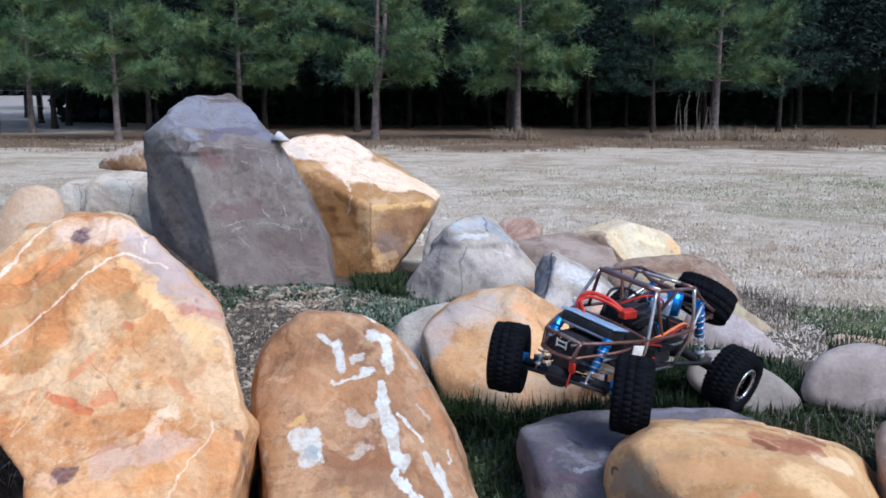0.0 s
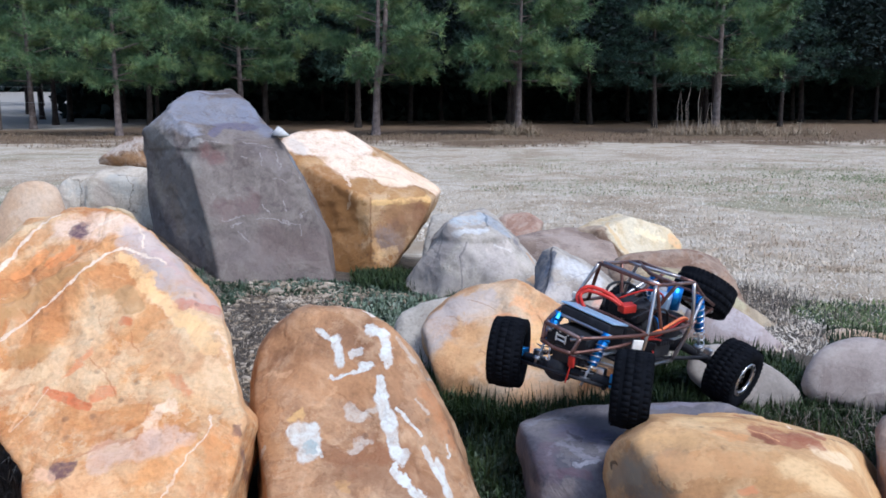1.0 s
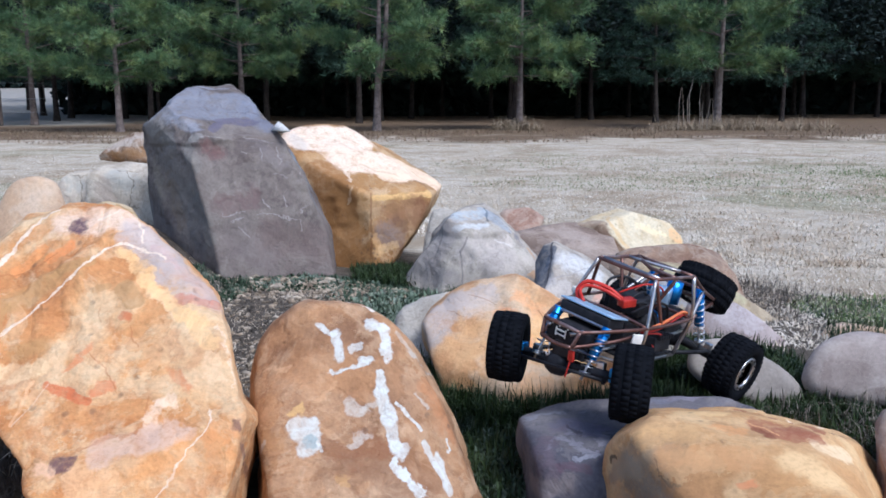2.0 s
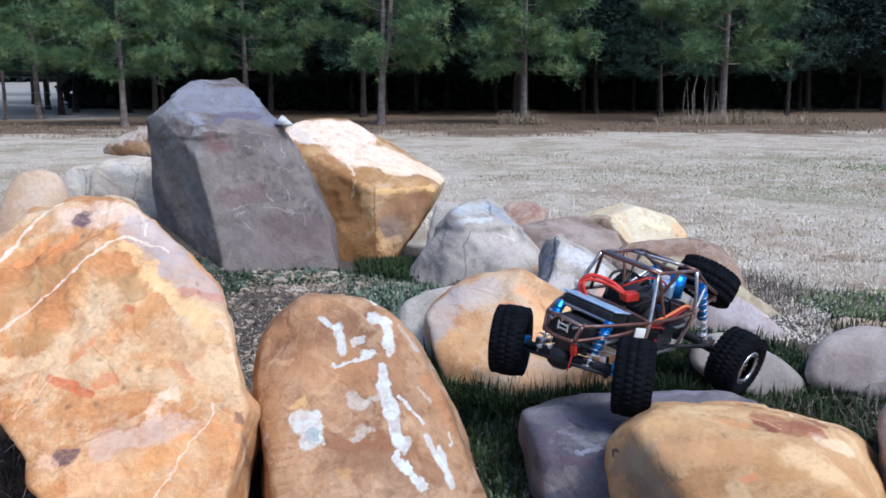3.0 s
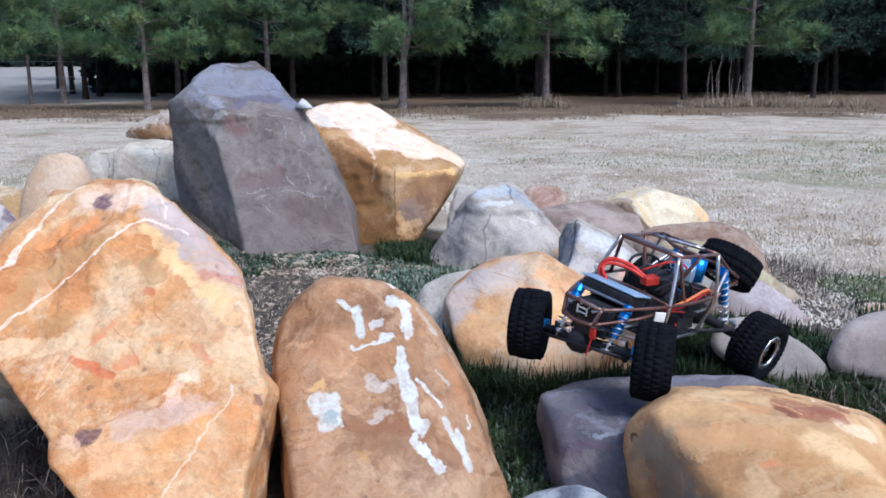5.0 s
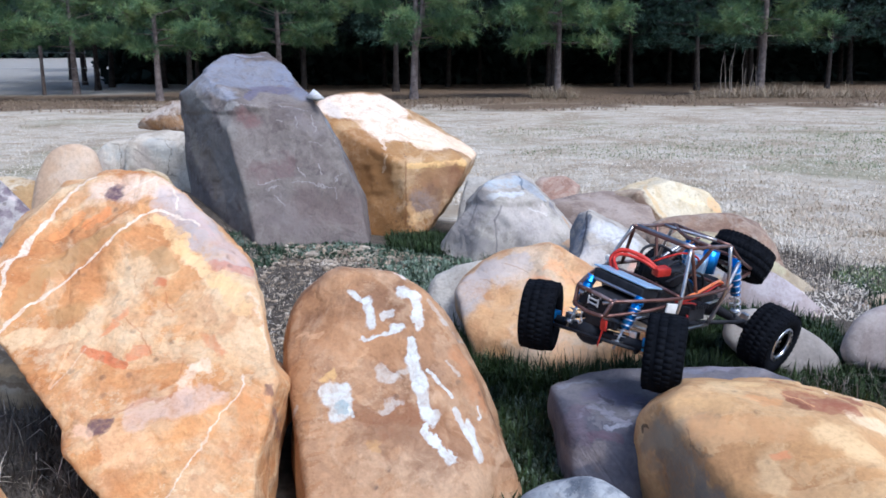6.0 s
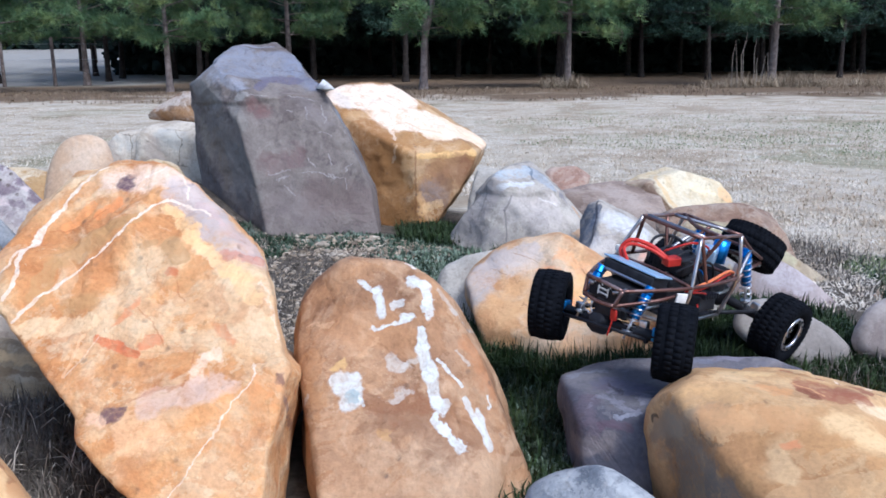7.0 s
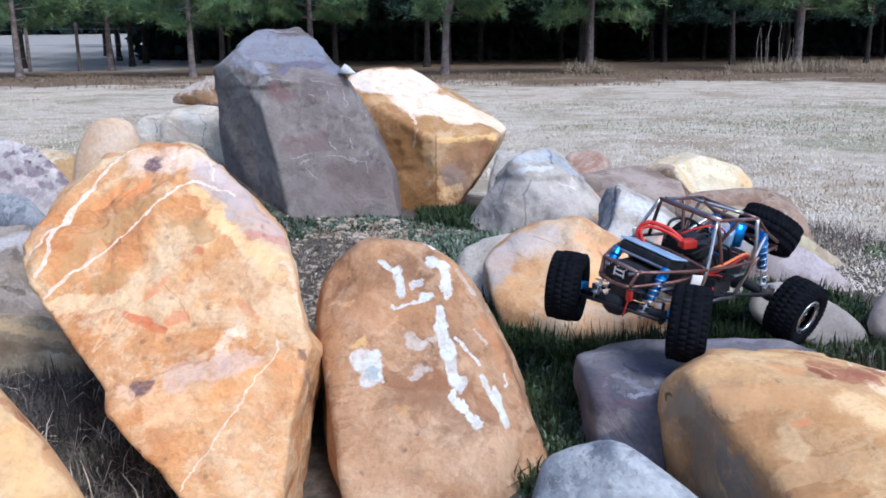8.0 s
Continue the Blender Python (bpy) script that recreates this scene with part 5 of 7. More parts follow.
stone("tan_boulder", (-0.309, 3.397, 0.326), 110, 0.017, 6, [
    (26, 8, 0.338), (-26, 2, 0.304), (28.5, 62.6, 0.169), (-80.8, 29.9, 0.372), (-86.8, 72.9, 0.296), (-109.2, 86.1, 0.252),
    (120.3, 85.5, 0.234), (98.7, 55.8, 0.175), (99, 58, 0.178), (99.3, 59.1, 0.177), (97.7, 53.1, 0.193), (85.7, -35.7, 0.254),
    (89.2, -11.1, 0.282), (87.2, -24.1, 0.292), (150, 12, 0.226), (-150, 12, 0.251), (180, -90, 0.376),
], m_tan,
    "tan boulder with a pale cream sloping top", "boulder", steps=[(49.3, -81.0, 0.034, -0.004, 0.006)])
stone("grey_boulder", (0.117, 2.852, 0.170), 80, 0.014, 6, [
    (6, 27, 0.214), (-38.2, 16.7, 0.231), (29.6, 65.5, 0.162), (61.8, 45.1, 0.164), (-95.2, 33.5, 0.158), (-94.1, 29.3, 0.165),
    (-97.1, 42.9, 0.166), (-125.7, 77.4, 0.151), (-101.5, 55, 0.152), (113.3, 74.6, 0.16), (96.2, 51.6, 0.134), (95.2, 48.3, 0.132),
    (95.2, 48.3, 0.132), (90.7, 33.3, 0.152), (84.6, 3.8, 0.188), (150, 12, 0.166), (-150, 12, 0.158), (180, -90, 0.22),
], m_grey,
    "angular pale grey boulder with a bluish tip", "boulder", steps=[(-13.2, -80.8, -0.057, -0.006, 0.006)])
stone("cream_stone", (0.716, 3.433, 0.135), 80, 0.007, 6, [
    (23.1, 41.3, 0.11), (-29.9, 8.7, 0.183), (-65.8, 77.8, 0.099), (-100.4, 16.5, 0.229), (-123.8, 71.9, 0.105),
    (-117.8, 66.7, 0.113), (133.9, 81.4, 0.1), (126.8, 80.5, 0.101), (91.6, 63.6, 0.125), (81.1, 35.8, 0.176), (69.7, -27.2, 0.212),
    (38.7, -73.9, 0.097), (150, 12, 0.157), (-150, 12, 0.122), (180, -90, 0.185),
], m_cream,
    "angular stone with one bright cream broken face", "rock")
stone("brown_stone", (0.406, 3.326, 0.154), 50, 0.006, 4, [
    (-18, 22, 0.127), (0, 75, 0.029), (-95.4, 8.4, 0.159), (-108.7, 59.1, 0.095), (168.7, 81.9, 0.048), (-134, 76.4, 0.035),
    (88.6, 47.5, 0.167), (82.8, 22.8, 0.22), (150, 12, 0.14), (-150, 12, 0.121), (180, -90, 0.204),
], m_brown,
    "low brown stone lying beside cream stone", "rock")
stone("red_stone", (0.340, 3.869, 0.144), 24, 0.006, 4, [
    (-109, 48, 0.065), (-174, 79, 0.04), (102, 55, 0.057), (85, -23, 0.09), (-94, -26, 0.08), (0, 50, 0.122), (150, 12, 0.124),
    (-150, 12, 0.111), (180, -90, 0.194),
], m_red,
    "small flat reddish stone at the meadow edge", "rock")
stone("pale_stone", (-0.006, 3.151, 0.219), 24, 0.006, 4, [
    (-96, 21, 0.047), (-161, 78, 0.054), (106, 53, 0.061), (92, -6, 0.061), (-93, 3, 0.054), (-10, 35, 0.114), (150, 12, 0.094),
    (-150, 12, 0.094), (180, -90, 0.269),
], m_pale,
    "small pale stone leaning on the tan boulder", "rock")
stone("wedge_stone", (0.406, 2.462, 0.135), 90, 0.012, 6, [
    (24.5, 39.3, 0.1), (-69.9, 40.7, 0.16), (69.7, 50.6, 0.082), (-96.8, 3.6, 0.138), (-103.2, 33.2, 0.153), (-112.3, 57.2, 0.151),
    (101.1, 62.8, 0.086), (98.9, 60.1, 0.081), (93, 50.2, 0.078), (86.8, 34.3, 0.087), (83.1, 21.6, 0.103), (150, 12, 0.14),
    (-150, 12, 0.114), (180, -90, 0.185),
], m_wedge,
    "pale wedge shaped stone with dark blue side", "rock")
stone("orange_boulder", (0.208, 2.061, 0.110), 40, 0.015, 6, [
    (-22.3, 51.5, 0.189), (4.5, 52.1, 0.18), (17.4, 58.4, 0.17), (-43.5, 64.4, 0.176), (-81.6, -22.7, 0.24), (-91.1, 9.8, 0.255),
    (-96.7, 28.8, 0.238), (-113.2, 60.1, 0.178), (-133.5, 72.2, 0.151), (-139.5, 74, 0.149), (121.1, 70.8, 0.128),
    (103.9, 57.9, 0.112), (104.6, 58.8, 0.113), (99.5, 52.4, 0.118), (101.9, 55.4, 0.112), (96, 47.7, 0.138), (91, 39.1, 0.171),
    (81.4, 15.7, 0.254), (-30, 10, 0.309), (14, 8, 0.313), (50, 12, 0.287), (150, 12, 0.198), (-150, 12, 0.175), (180, -90, 0.16),
], m_orange,
    "broad orange boulder lying in green grass", "boulder", steps=[(64.4, -40.2, 0.169, -0.008, 0.006)])
stone("pale_green_stone", (-0.052, 2.172, 0.122), 16, 0.006, 4, [
    (-99, 27, 0.053), (-122, 60, 0.039), (-156, 72, 0.049), (95, 8, 0.079), (-89, -9, 0.071), (-20, 40, 0.124), (150, 12, 0.088),
    (-150, 12, 0.091), (180, -90, 0.172),
], m_pale,
    "small smooth pale stone half sunk in grass", "rock")
stone("purple_stone", (0.447, 2.175, 0.083), 28, 0.006, 4, [
    (-155, 68, 0.051), (142, 70, 0.04), (97, 43, 0.048), (80, -2, 0.083), (-106, 10, 0.079), (10, 40, 0.13), (150, 12, 0.11),
    (-150, 12, 0.085), (180, -90, 0.133),
], m_purple,
    "small purple brown stone among the rocks", "rock")
stone("white_shard", (0.524, 2.039, 0.133), 36, 0.006, 4, [
    (-158, 69, 0.063), (89, 32, 0.034), (83, 17, 0.028), (68, -35, 0.063), (-104, -12, 0.038), (-114, 23, 0.046), (-16, 22, 0.093),
    (50, 15, 0.055), (150, 12, 0.062), (-150, 12, 0.045), (180, -90, 0.183),
], m_pale,
    "upright whitish jagged stone shard", "rock")
stone("flat_brown_stone", (0.776, 2.993, 0.100), 28, 0.008, 4, [
    (-117, 43, 0.124), (-154, 73, 0.06), (134, 75, 0.078), (81, 25, 0.188), (-98, -35, 0.159), (0, 62, 0.136), (4, 20, 0.238),
    (150, 12, 0.186), (-150, 12, 0.136), (180, -90, 0.15),
], m_flat,
    "flat reddish brown slab bordering the meadow", "rock")
stone("mossy_stone", (0.744, 2.616, 0.090), 26, 0.009, 5, [
    (-114, 35, 0.153), (167, 76, 0.077), (102, 60, 0.077), (94, 53, 0.09), (-101, -23, 0.146), (6, 60, 0.148), (-4, 10, 0.254),
    (30, 40, 0.162), (150, 12, 0.174), (-150, 12, 0.124), (180, -90, 0.14),
], m_mossy,
    "grey stone with an olive weathered top", "rock")
stone("pink_stone", (0.784, 2.320, 0.025), 10, 0.005, 5, [
    (-112, 12, 0.121), (-133, 56, 0.131), (104, 61, 0.082), (90, 44, 0.087), (76, 11, 0.148), (40, -65, 0.124), (-84, -61, 0.094),
    (-102, -26, 0.118), (6, 42, 0.198), (-36, 20, 0.226), (150, 12, 0.142), (-150, 12, 0.094), (180, -90, 0.075),
], m_pink,
    "smooth pinkish grey river boulder", "rock")
stone("long_stone", (0.665, 1.869, 0.068), 7, 0.004, 5, [
    (-115, 19, 0.113), (-161, 67, 0.077), (112, 62, 0.048), (93, 46, 0.062), (72, 0, 0.12), (24, -70, 0.073), (-55, -72, 0.052),
    (-97, -38, 0.084), (0, 45, 0.148), (-6, 0, 0.166), (150, 12, 0.119), (-150, 12, 0.077), (180, -90, 0.118),
], m_long,
    "smooth elongated grey tan river stone", "rock")
stone("round_stone", (0.950, 1.882, 0.068), 7, 0.004, 5, [
    (-123, 16, 0.104), (-138, 48, 0.088), (166, 72, 0.087), (90, 55, 0.097), (71, 23, 0.124), (50, -40, 0.119), (6, -73, 0.077),
    (-68, -71, 0.083), (-109, -28, 0.121), (0, 45, 0.204), (-14, 5, 0.232), (150, 12, 0.172), (-150, 12, 0.089), (180, -90, 0.118),
], m_river,
    "smooth rounded lilac grey river stone", "rock")
stone("flat_pink_stone", (1.223, 2.432, 0.005), 20, 0.006, 4, [
    (-124, 20, 0.09), (165, 73, 0.021), (138, 72, 0.023), (74, 31, 0.104), (-1, -78, 0.034), (0, 70, 0.108), (150, 12, 0.176),
    (-150, 12, 0.093), (180, -90, 0.055),
], m_peach,
    "flat pinkish stone beside the meadow grass", "rock")
stone("grey_slab", (0.368, 1.592, 0.024), 34, 0.009, 6, [
    (-106, 16, 0.203), (-127, 48, 0.145), (-164, 64, 0.079), (-174, 66, 0.08), (136, 65, 0.123), (105, 54, 0.182), (63, -24, 0.222),
    (29, -61, 0.141), (-27, -66, 0.162), (-94, -13, 0.209), (18, 85, 0.121), (-10, 25, 0.339), (-82, 0, 0.256), (41, 14, 0.182),
    (150, 12, 0.202), (-150, 12, 0.15), (180, -90, 0.074),
], m_slab,
    "flat topped purple grey stone slab in grass", "boulder")
stone("ochre_boulder", (0.499, 1.426, 0.040), 54, 0.013, 6, [
    (100, 80, 0.159), (68, 56, 0.208), (-56, 41, 0.411), (-30, 60, 0.303), (150, 12, 0.253), (-150, 12, 0.16), (180, -90, 0.09),
    (-69.2, -4.4, 0.285), (-102.7, 4.5, 0.216), (-108.9, 18.3, 0.204), (-119.4, 37.6, 0.174), (-129.7, 50.1, 0.149),
    (-138.8, 57.5, 0.136), (-160.8, 66.9, 0.121), (152.3, 70.7, 0.109), (133.9, 68.8, 0.108), (176.4, 69.8, 0.096),
    (141.1, 70.1, 0.115), (103.2, 59.8, 0.143), (141.2, 69.7, 0.104), (91, 51.5, 0.175), (76.5, 32.1, 0.211), (68.7, 16.5, 0.231),
    (34, -48, 0.227), (-28, -64, 0.19),
], m_ochre,
    "large smooth ochre boulder with red brown patch", "boulder", steps=[(-91.6, -42.9, -0.100, 0.004, 0.006)])
stone("bluegrey_stone", (0.161, 1.120, 0.025), 11, 0.006, 5, [
    (-106, 18, 0.105), (-129, 45, 0.095), (175, 60, 0.076), (133, 53, 0.073), (114, 42, 0.083), (89, 14, 0.128), (33, -52, 0.119),
    (-41, -55, 0.106), (-92, -5, 0.115), (0, 46, 0.23), (-30, 36, 0.217), (150, 12, 0.126), (-150, 12, 0.107), (180, -90, 0.075),
], m_bluegrey,
    "blue grey mottled rounded stone in shade", "rock")
stone("speckled_boulder", (-1.386, 2.318, 0.303), 18, 0.012, 5, [
    (-68, 41, 0.119), (-102, 77, 0.125), (129, 35, 0.082), (138, 60, 0.087), (122, -3, 0.132), (-61, 6, 0.132), (4, 46, 0.202),
    (-6, 10, 0.24), (150, 12, 0.115), (-150, 12, 0.244), (180, -90, 0.353),
], m_speckled,
    "pink grey boulder with dark speckles", "boulder")
stone("white_cap_stone", (-1.350, 2.446, 0.327), 20, 0.006, 4, [
    (-69, 34, 0.057), (-142, 80, 0.042), (134, 55, 0.053), (121, -8, 0.06), (-62, -13, 0.061), (0, 50, 0.098), (150, 12, 0.061),
    (-150, 12, 0.121), (180, -90, 0.377),
], m_yellow,
    "small stone with pale cream top", "rock")
stone("pale_blue_stone", (-1.275, 2.075, 0.257), 20, 0.006, 4, [
    (-78, 55, 0.044), (164, 72, 0.04), (131, 33, 0.051), (-62, 6, 0.065), (0, 50, 0.101), (-6, 10, 0.125), (150, 12, 0.055),
    (-150, 12, 0.121), (180, -90, 0.307),
], m_bluegrey,
    "small pale blue grey angular stone", "rock")
stone("weathered_slab", (-1.214, 1.937, 0.124), 24, 0.01, 5, [
    (-83, 60, 0.139), (-156, 76, 0.114), (133, 36, 0.112), (122, -7, 0.093), (126, 8, 0.078), (-60, 6, 0.153), (0, 60, 0.165),
    (6, 16, 0.208), (150, 12, 0.077), (-150, 12, 0.176), (180, -90, 0.174),
], m_weather,
    "weathered grey slab beside the orange boulder", "rock")
stone("olive_stone", (-1.113, 1.714, 0.042), 10, 0.008, 5, [
    (-120, 69, 0.082), (177, 67, 0.055), (141, 41, 0.084), (130, 19, 0.118), (-59, 6, 0.155), (0, 50, 0.143), (0, 8, 0.17),
    (150, 12, 0.057), (-150, 12, 0.137), (180, -90, 0.092),
], m_olive,
    "long olive brown stone lying low", "rock")
stone("peach_stone", (-0.951, 1.999, 0.401), 12, 0.006, 5, [
    (-68, 14, 0.071), (-72, 39, 0.077), (-97, 75, 0.091), (142, 72, 0.095), (120, 18, 0.079), (119, 10, 0.079), (-67, 5, 0.077),
    (-10, 24, 0.141), (40, 20, 0.162), (150, 12, 0.078), (-150, 12, 0.141), (180, -90, 0.451),
], m_peach,
    "smooth upright peach coloured stone", "rock")
stone("yellow_stone", (-0.657, 1.723, 0.424), 16, 0.006, 4, [
    (-77, 36, 0.056), (-110, 75, 0.048), (141, 70, 0.042), (120, 36, 0.043), (114, 5, 0.059), (-71, 1, 0.056), (-6, 46, 0.107),
    (150, 12, 0.07), (-150, 12, 0.113), (180, -90, 0.474),
], m_yellow,
    "small yellowish stone behind the orange boulder", "rock")
stone("cracked_stone", (-1.347, 3.637, 0.322), 50, 0.014, 5, [
    (-75, 27, 0.118), (-88, 66, 0.091), (-170, 82, 0.085), (148, 77, 0.089), (112, 0, 0.159), (-72, -1, 0.134), (-8, 8, 0.214),
    (0, 66, 0.145), (150, 12, 0.131), (-150, 12, 0.204), (180, -90, 0.372),
], m_cracked,
    "beige cracked stone behind the dark boulder", "rock")
stone("green_grey_stone", (-1.578, 3.735, 0.304), 40, 0.014, 5, [
    (-75, 39, 0.059), (-87, 66, 0.056), (152, 77, 0.074), (116, 0, 0.081), (-69, -9, 0.083), (-8, 22, 0.186), (150, 12, 0.125),
    (-150, 12, 0.209), (180, -90, 0.354),
], m_cracked,
    "grey beige stone behind the dark boulder", "rock")
stone("overhang_stone", (-1.395, 3.856, 0.450), 30, 0.01, 5, [
    (-78, 49, 0.061), (-82, 59, 0.048), (-167, 84, 0.075), (112, 2, 0.128), (-71, -86, 0.042), (-72, -87, 0.046), (-71, -24, 0.114),
    (-20, 50, 0.105), (-12, -30, 0.133), (10, 10, 0.17), (150, 12, 0.084), (-150, 12, 0.13),
], m_jut,
    "rough brown jutting stone resting on cracked stone", "rock")
stone("white_chip", (-0.587, 3.144, 0.571), 20, 0.004, 3, [
    (-84, 22, 0.016), (146, 82, 0.017), (105, 17, 0.014), (104, -46, 0.016), (-83, -55, 0.016), (150, 12, 0.022), (-150, 12, 0.027),
], m_chip,
    "small white stone chip on the dark boulder", "rock")
stone("rust_stone", (0.789, 1.399, 0.089), 14, 0.006, 4, [
    (-122, 0, 0.044), (-134, 29, 0.053), (179, 65, 0.059), (84, 44, 0.063), (62, -1, 0.069), (-113, -21, 0.052), (-10, 40, 0.205),
    (150, 12, 0.171), (-150, 12, 0.08), (180, -90, 0.139),
], m_red,
    "rust brown stone at the edge of the grass", "rock")
stone("tawny_boulder", (-0.683, 1.015, 0.131), 12, 0.008, 5, [
    (-172, 67, 0.144), (153, 50, 0.1), (136, 24, 0.061), (138, 28, 0.061), (130, 14, 0.075), (117, -11, 0.125), (-45, -19, 0.138),
    (-58, 9, 0.125), (20, 44, 0.253), (0, 36, 0.291), (150, 12, 0.083), (-150, 12, 0.217), (180, -90, 0.181),
], m_tawny,
    "large tawny boulder with brown stains beside dry grass", "boulder")

# ---- pine wood ----
def tube(verts, faces, pts, radii, sides=6):
    """Adds a tapered tube along pts to the lists."""
    base = len(verts)
    for i, p in enumerate(pts):
        a = (pts[min(i + 1, len(pts) - 1)] - pts[max(i - 1, 0)]).normalized()
        s = a.cross(Vector((0.31, 0.95, 0.1))).normalized()
        t = a.cross(s)
        for k in range(sides):
            w = math.tau * k / sides
            verts.append(tuple(p + (s * math.cos(w) + t * math.sin(w)) * radii[i]))
    for i in range(len(pts) - 1):
        for k in range(sides):
            k2 = (k + 1) % sides
            faces.append((base + i * sides + k, base + i * sides + k2, base + (i + 1) * sides + k2, base + (i + 1) * sides + k))


def soup(name, verts, faces, material, smooth=False):
    me = bpy.data.meshes.new(name)
    me.from_pydata(verts, [], faces)
    if smooth:
        me.polygons.foreach_set("use_smooth", [True] * len(faces))
    me.materials.append(material)
    return new(name, me)


def pine(seed, height, clear, spread, trunk_r, fork=False, needles=18, wide=0.0065, thick=48, foliage=None):
    """A young pine: a tapered trunk with limbs in whorls and a crown of needle tufts."""
    rng = random.Random(seed)
    tv, tf, nv, nf = [], [], [], []
    bend = rng.uniform(-0.05, 0.05), rng.uniform(-0.05, 0.05)

    def axis(h):
        s = h / height
        return Vector((bend[0] * math.sin(3 * s) * height * 0.3, bend[1] * math.sin(2.4 * s) * height * 0.3, h))
    hs = [-0.15, 0.0, 0.25] + [height * k / 12 for k in range(1, 13)]
    tube(tv, tf, [axis(h) for h in hs], [trunk_r * (1.25 if h <= 0 else 1.0) * (1 - 0.93 * max(h, 0) / height) * (1 - 0.3 * min(1, max(h, 0) / 2)) for h in hs], 9)
    if fork:
        a = axis(1.05)
        tube(tv, tf, [a, a + Vector((0.16, 0.02, 0.6)), a + Vector((0.2, 0.05, 1.6)), a + Vector((0.25, 0.05, 3.0))], [trunk_r * k for k in (0.7, 0.62, 0.5, 0.2)], 7)

    def tuft(p, d, size):
        for _ in range(needles):
            v = Vector((rng.gauss(0, 1), rng.gauss(0, 1), rng.gauss(0, 1))).normalized()
            v = (v * 0.85 + d * 0.75).normalized() * size * rng.uniform(0.75, 1.15)
            s = v.cross(Vector((rng.gauss(0, 1), rng.gauss(0, 1), rng.gauss(0, 1)))).normalized() * wide
            b = len(nv)
            nv.extend((tuple(p - s), tuple(p + s), tuple(p + v)))
            nf.append((b, b + 1, b + 2))
    h = clear
    while h < height * 0.97:
        rel = (h - clear) / (height - clear)
        reach = spread * (1 - rel) ** 0.75 * (0.75 if rel < 0.05 else 1.0)
        n = rng.choice((3, 4, 4, 5))
        turn = rng.uniform(0, math.tau)
        for k in range(n):
            a = turn + math.tau * k / n + rng.uniform(-0.35, 0.35)
            ln = reach * rng.uniform(0.6, 1.12)
            out = Vector((math.cos(a), math.sin(a), 0))
            lift = rng.uniform(0.0, 0.35) + 0.5 * rel
            p0 = axis(h + rng.uniform(-0.1, 0.1))
            pts = [p0 + out * ln * s + Vector((0, 0, ln * (lift * s - 0.25 * s * s + 0.18 * s ** 3))) for s in (0, 0.33, 0.66, 1.0)]
            tube(tv, tf, pts, [0.016 * (1 - rel * 0.6) * q for q in (1.0, 0.75, 0.5, 0.2)], 4)
            count = int(thick * 0.25 + ln * (thick if h < 4.0 else 9))
            for _ in range(count):
                s = rng.uniform(0.12, 1.0) ** 0.6
                i = min(int(s * 3), 2)
                base = pts[i].lerp(pts[i + 1], s * 3 - i)
                side = Vector((rng.gauss(0, 1), rng.gauss(0, 1), rng.gauss(0.15, 0.55))).normalized()
                q = base + side * abs(rng.gauss(0, 0.17)) * (0.4 + s * 0.6)
                if thick > 20 and (q - base).length > 0.15:
                    tube(tv, tf, [base, q], [0.006, 0.003], 3)
                tuft(q, (side * 0.6 + out * 0.5 + Vector((0, 0, 0.45))).normalized(), 0.21)
        h += rng.uniform(0.28, 0.46)
    tuft(axis(height), Vector((0, 0, 1)), 0.2)
    root = new("pine_tree")
    # a tree given its own foliage gets the shade-coloured bark as well
    trunk = soup("trunk", tv, tf, m_bark_shaded if foliage else m_bark, True)
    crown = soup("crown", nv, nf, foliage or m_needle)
    trunk.parent = crown.parent = root
    return tagged(root, "pine standing deep in the wood, shade put into its colours" if foliage else "young green pine with a slim bare lower trunk", "tree", "pine trees")


m_bark = simple("pine_bark", [(0.0, (0.085, 0.066, 0.060)), (0.5, (0.17, 0.135, 0.12)), (1.0, (0.27, 0.22, 0.20))], 9.0, 0.9, relief=0.012)
# bark of the rear pines, darkened in colour to stand for shade
m_bark_shaded = simple("shaded_pine_bark", [(0.0, (0.016, 0.012, 0.011)), (0.5, (0.032, 0.025, 0.022)), (1.0, (0.055, 0.044, 0.038))], 9.0, 0.95, relief=0.012)
m_needle = simple("pine_needles", [(0.0, (0.055, 0.125, 0.065)), (0.5, (0.14, 0.24, 0.10)), (1.0, (0.35, 0.43, 0.16))], 2.2, 0.6, relief=0, island=0.5)

# needles of the rear pines: a darker copy that carries the wood's shade
m_needle_shaded = simple("shaded_pine_needles", [(0.0, (0.018, 0.048, 0.034)), (0.5, (0.038, 0.082, 0.055)), (1.0, (0.07, 0.125, 0.07))], 1.6, 0.65, relief=0, island=0.5)

kinds = [pine(11, 6.6, 1.2, 1.9, 0.085), pine(23, 7.0, 1.2, 1.9, 0.09, fork=True), pine(37, 6.2, 1.1, 1.75, 0.08), pine(41, 7.2, 1.3, 2.0, 0.095),
         pine(53, 6.8, 1.3, 2.0, 0.085, needles=9, wide=0.012, thick=16, foliage=m_needle_shaded), pine(67, 7.2, 1.2, 2.1, 0.09, needles=9, wide=0.012, thick=16, foliage=m_needle_shaded), pine(71, 6.4, 1.25, 1.9, 0.08, needles=9, wide=0.012, thick=16, foliage=m_needle_shaded)]
spots_taken = []


def plant(kind, x, y, turn, size):
    ob = kinds[kind]
    m = pose(x, y, ground_z(x, y), 0, 0, turn) @ Matrix.Scale(size, 4)
    if ob not in spots_taken:
        spots_taken.append(ob)
        ob.matrix_basis = m
        return ob
    made = copy_thing(ob, m)
    made.scale = (size, size, size)
    return made


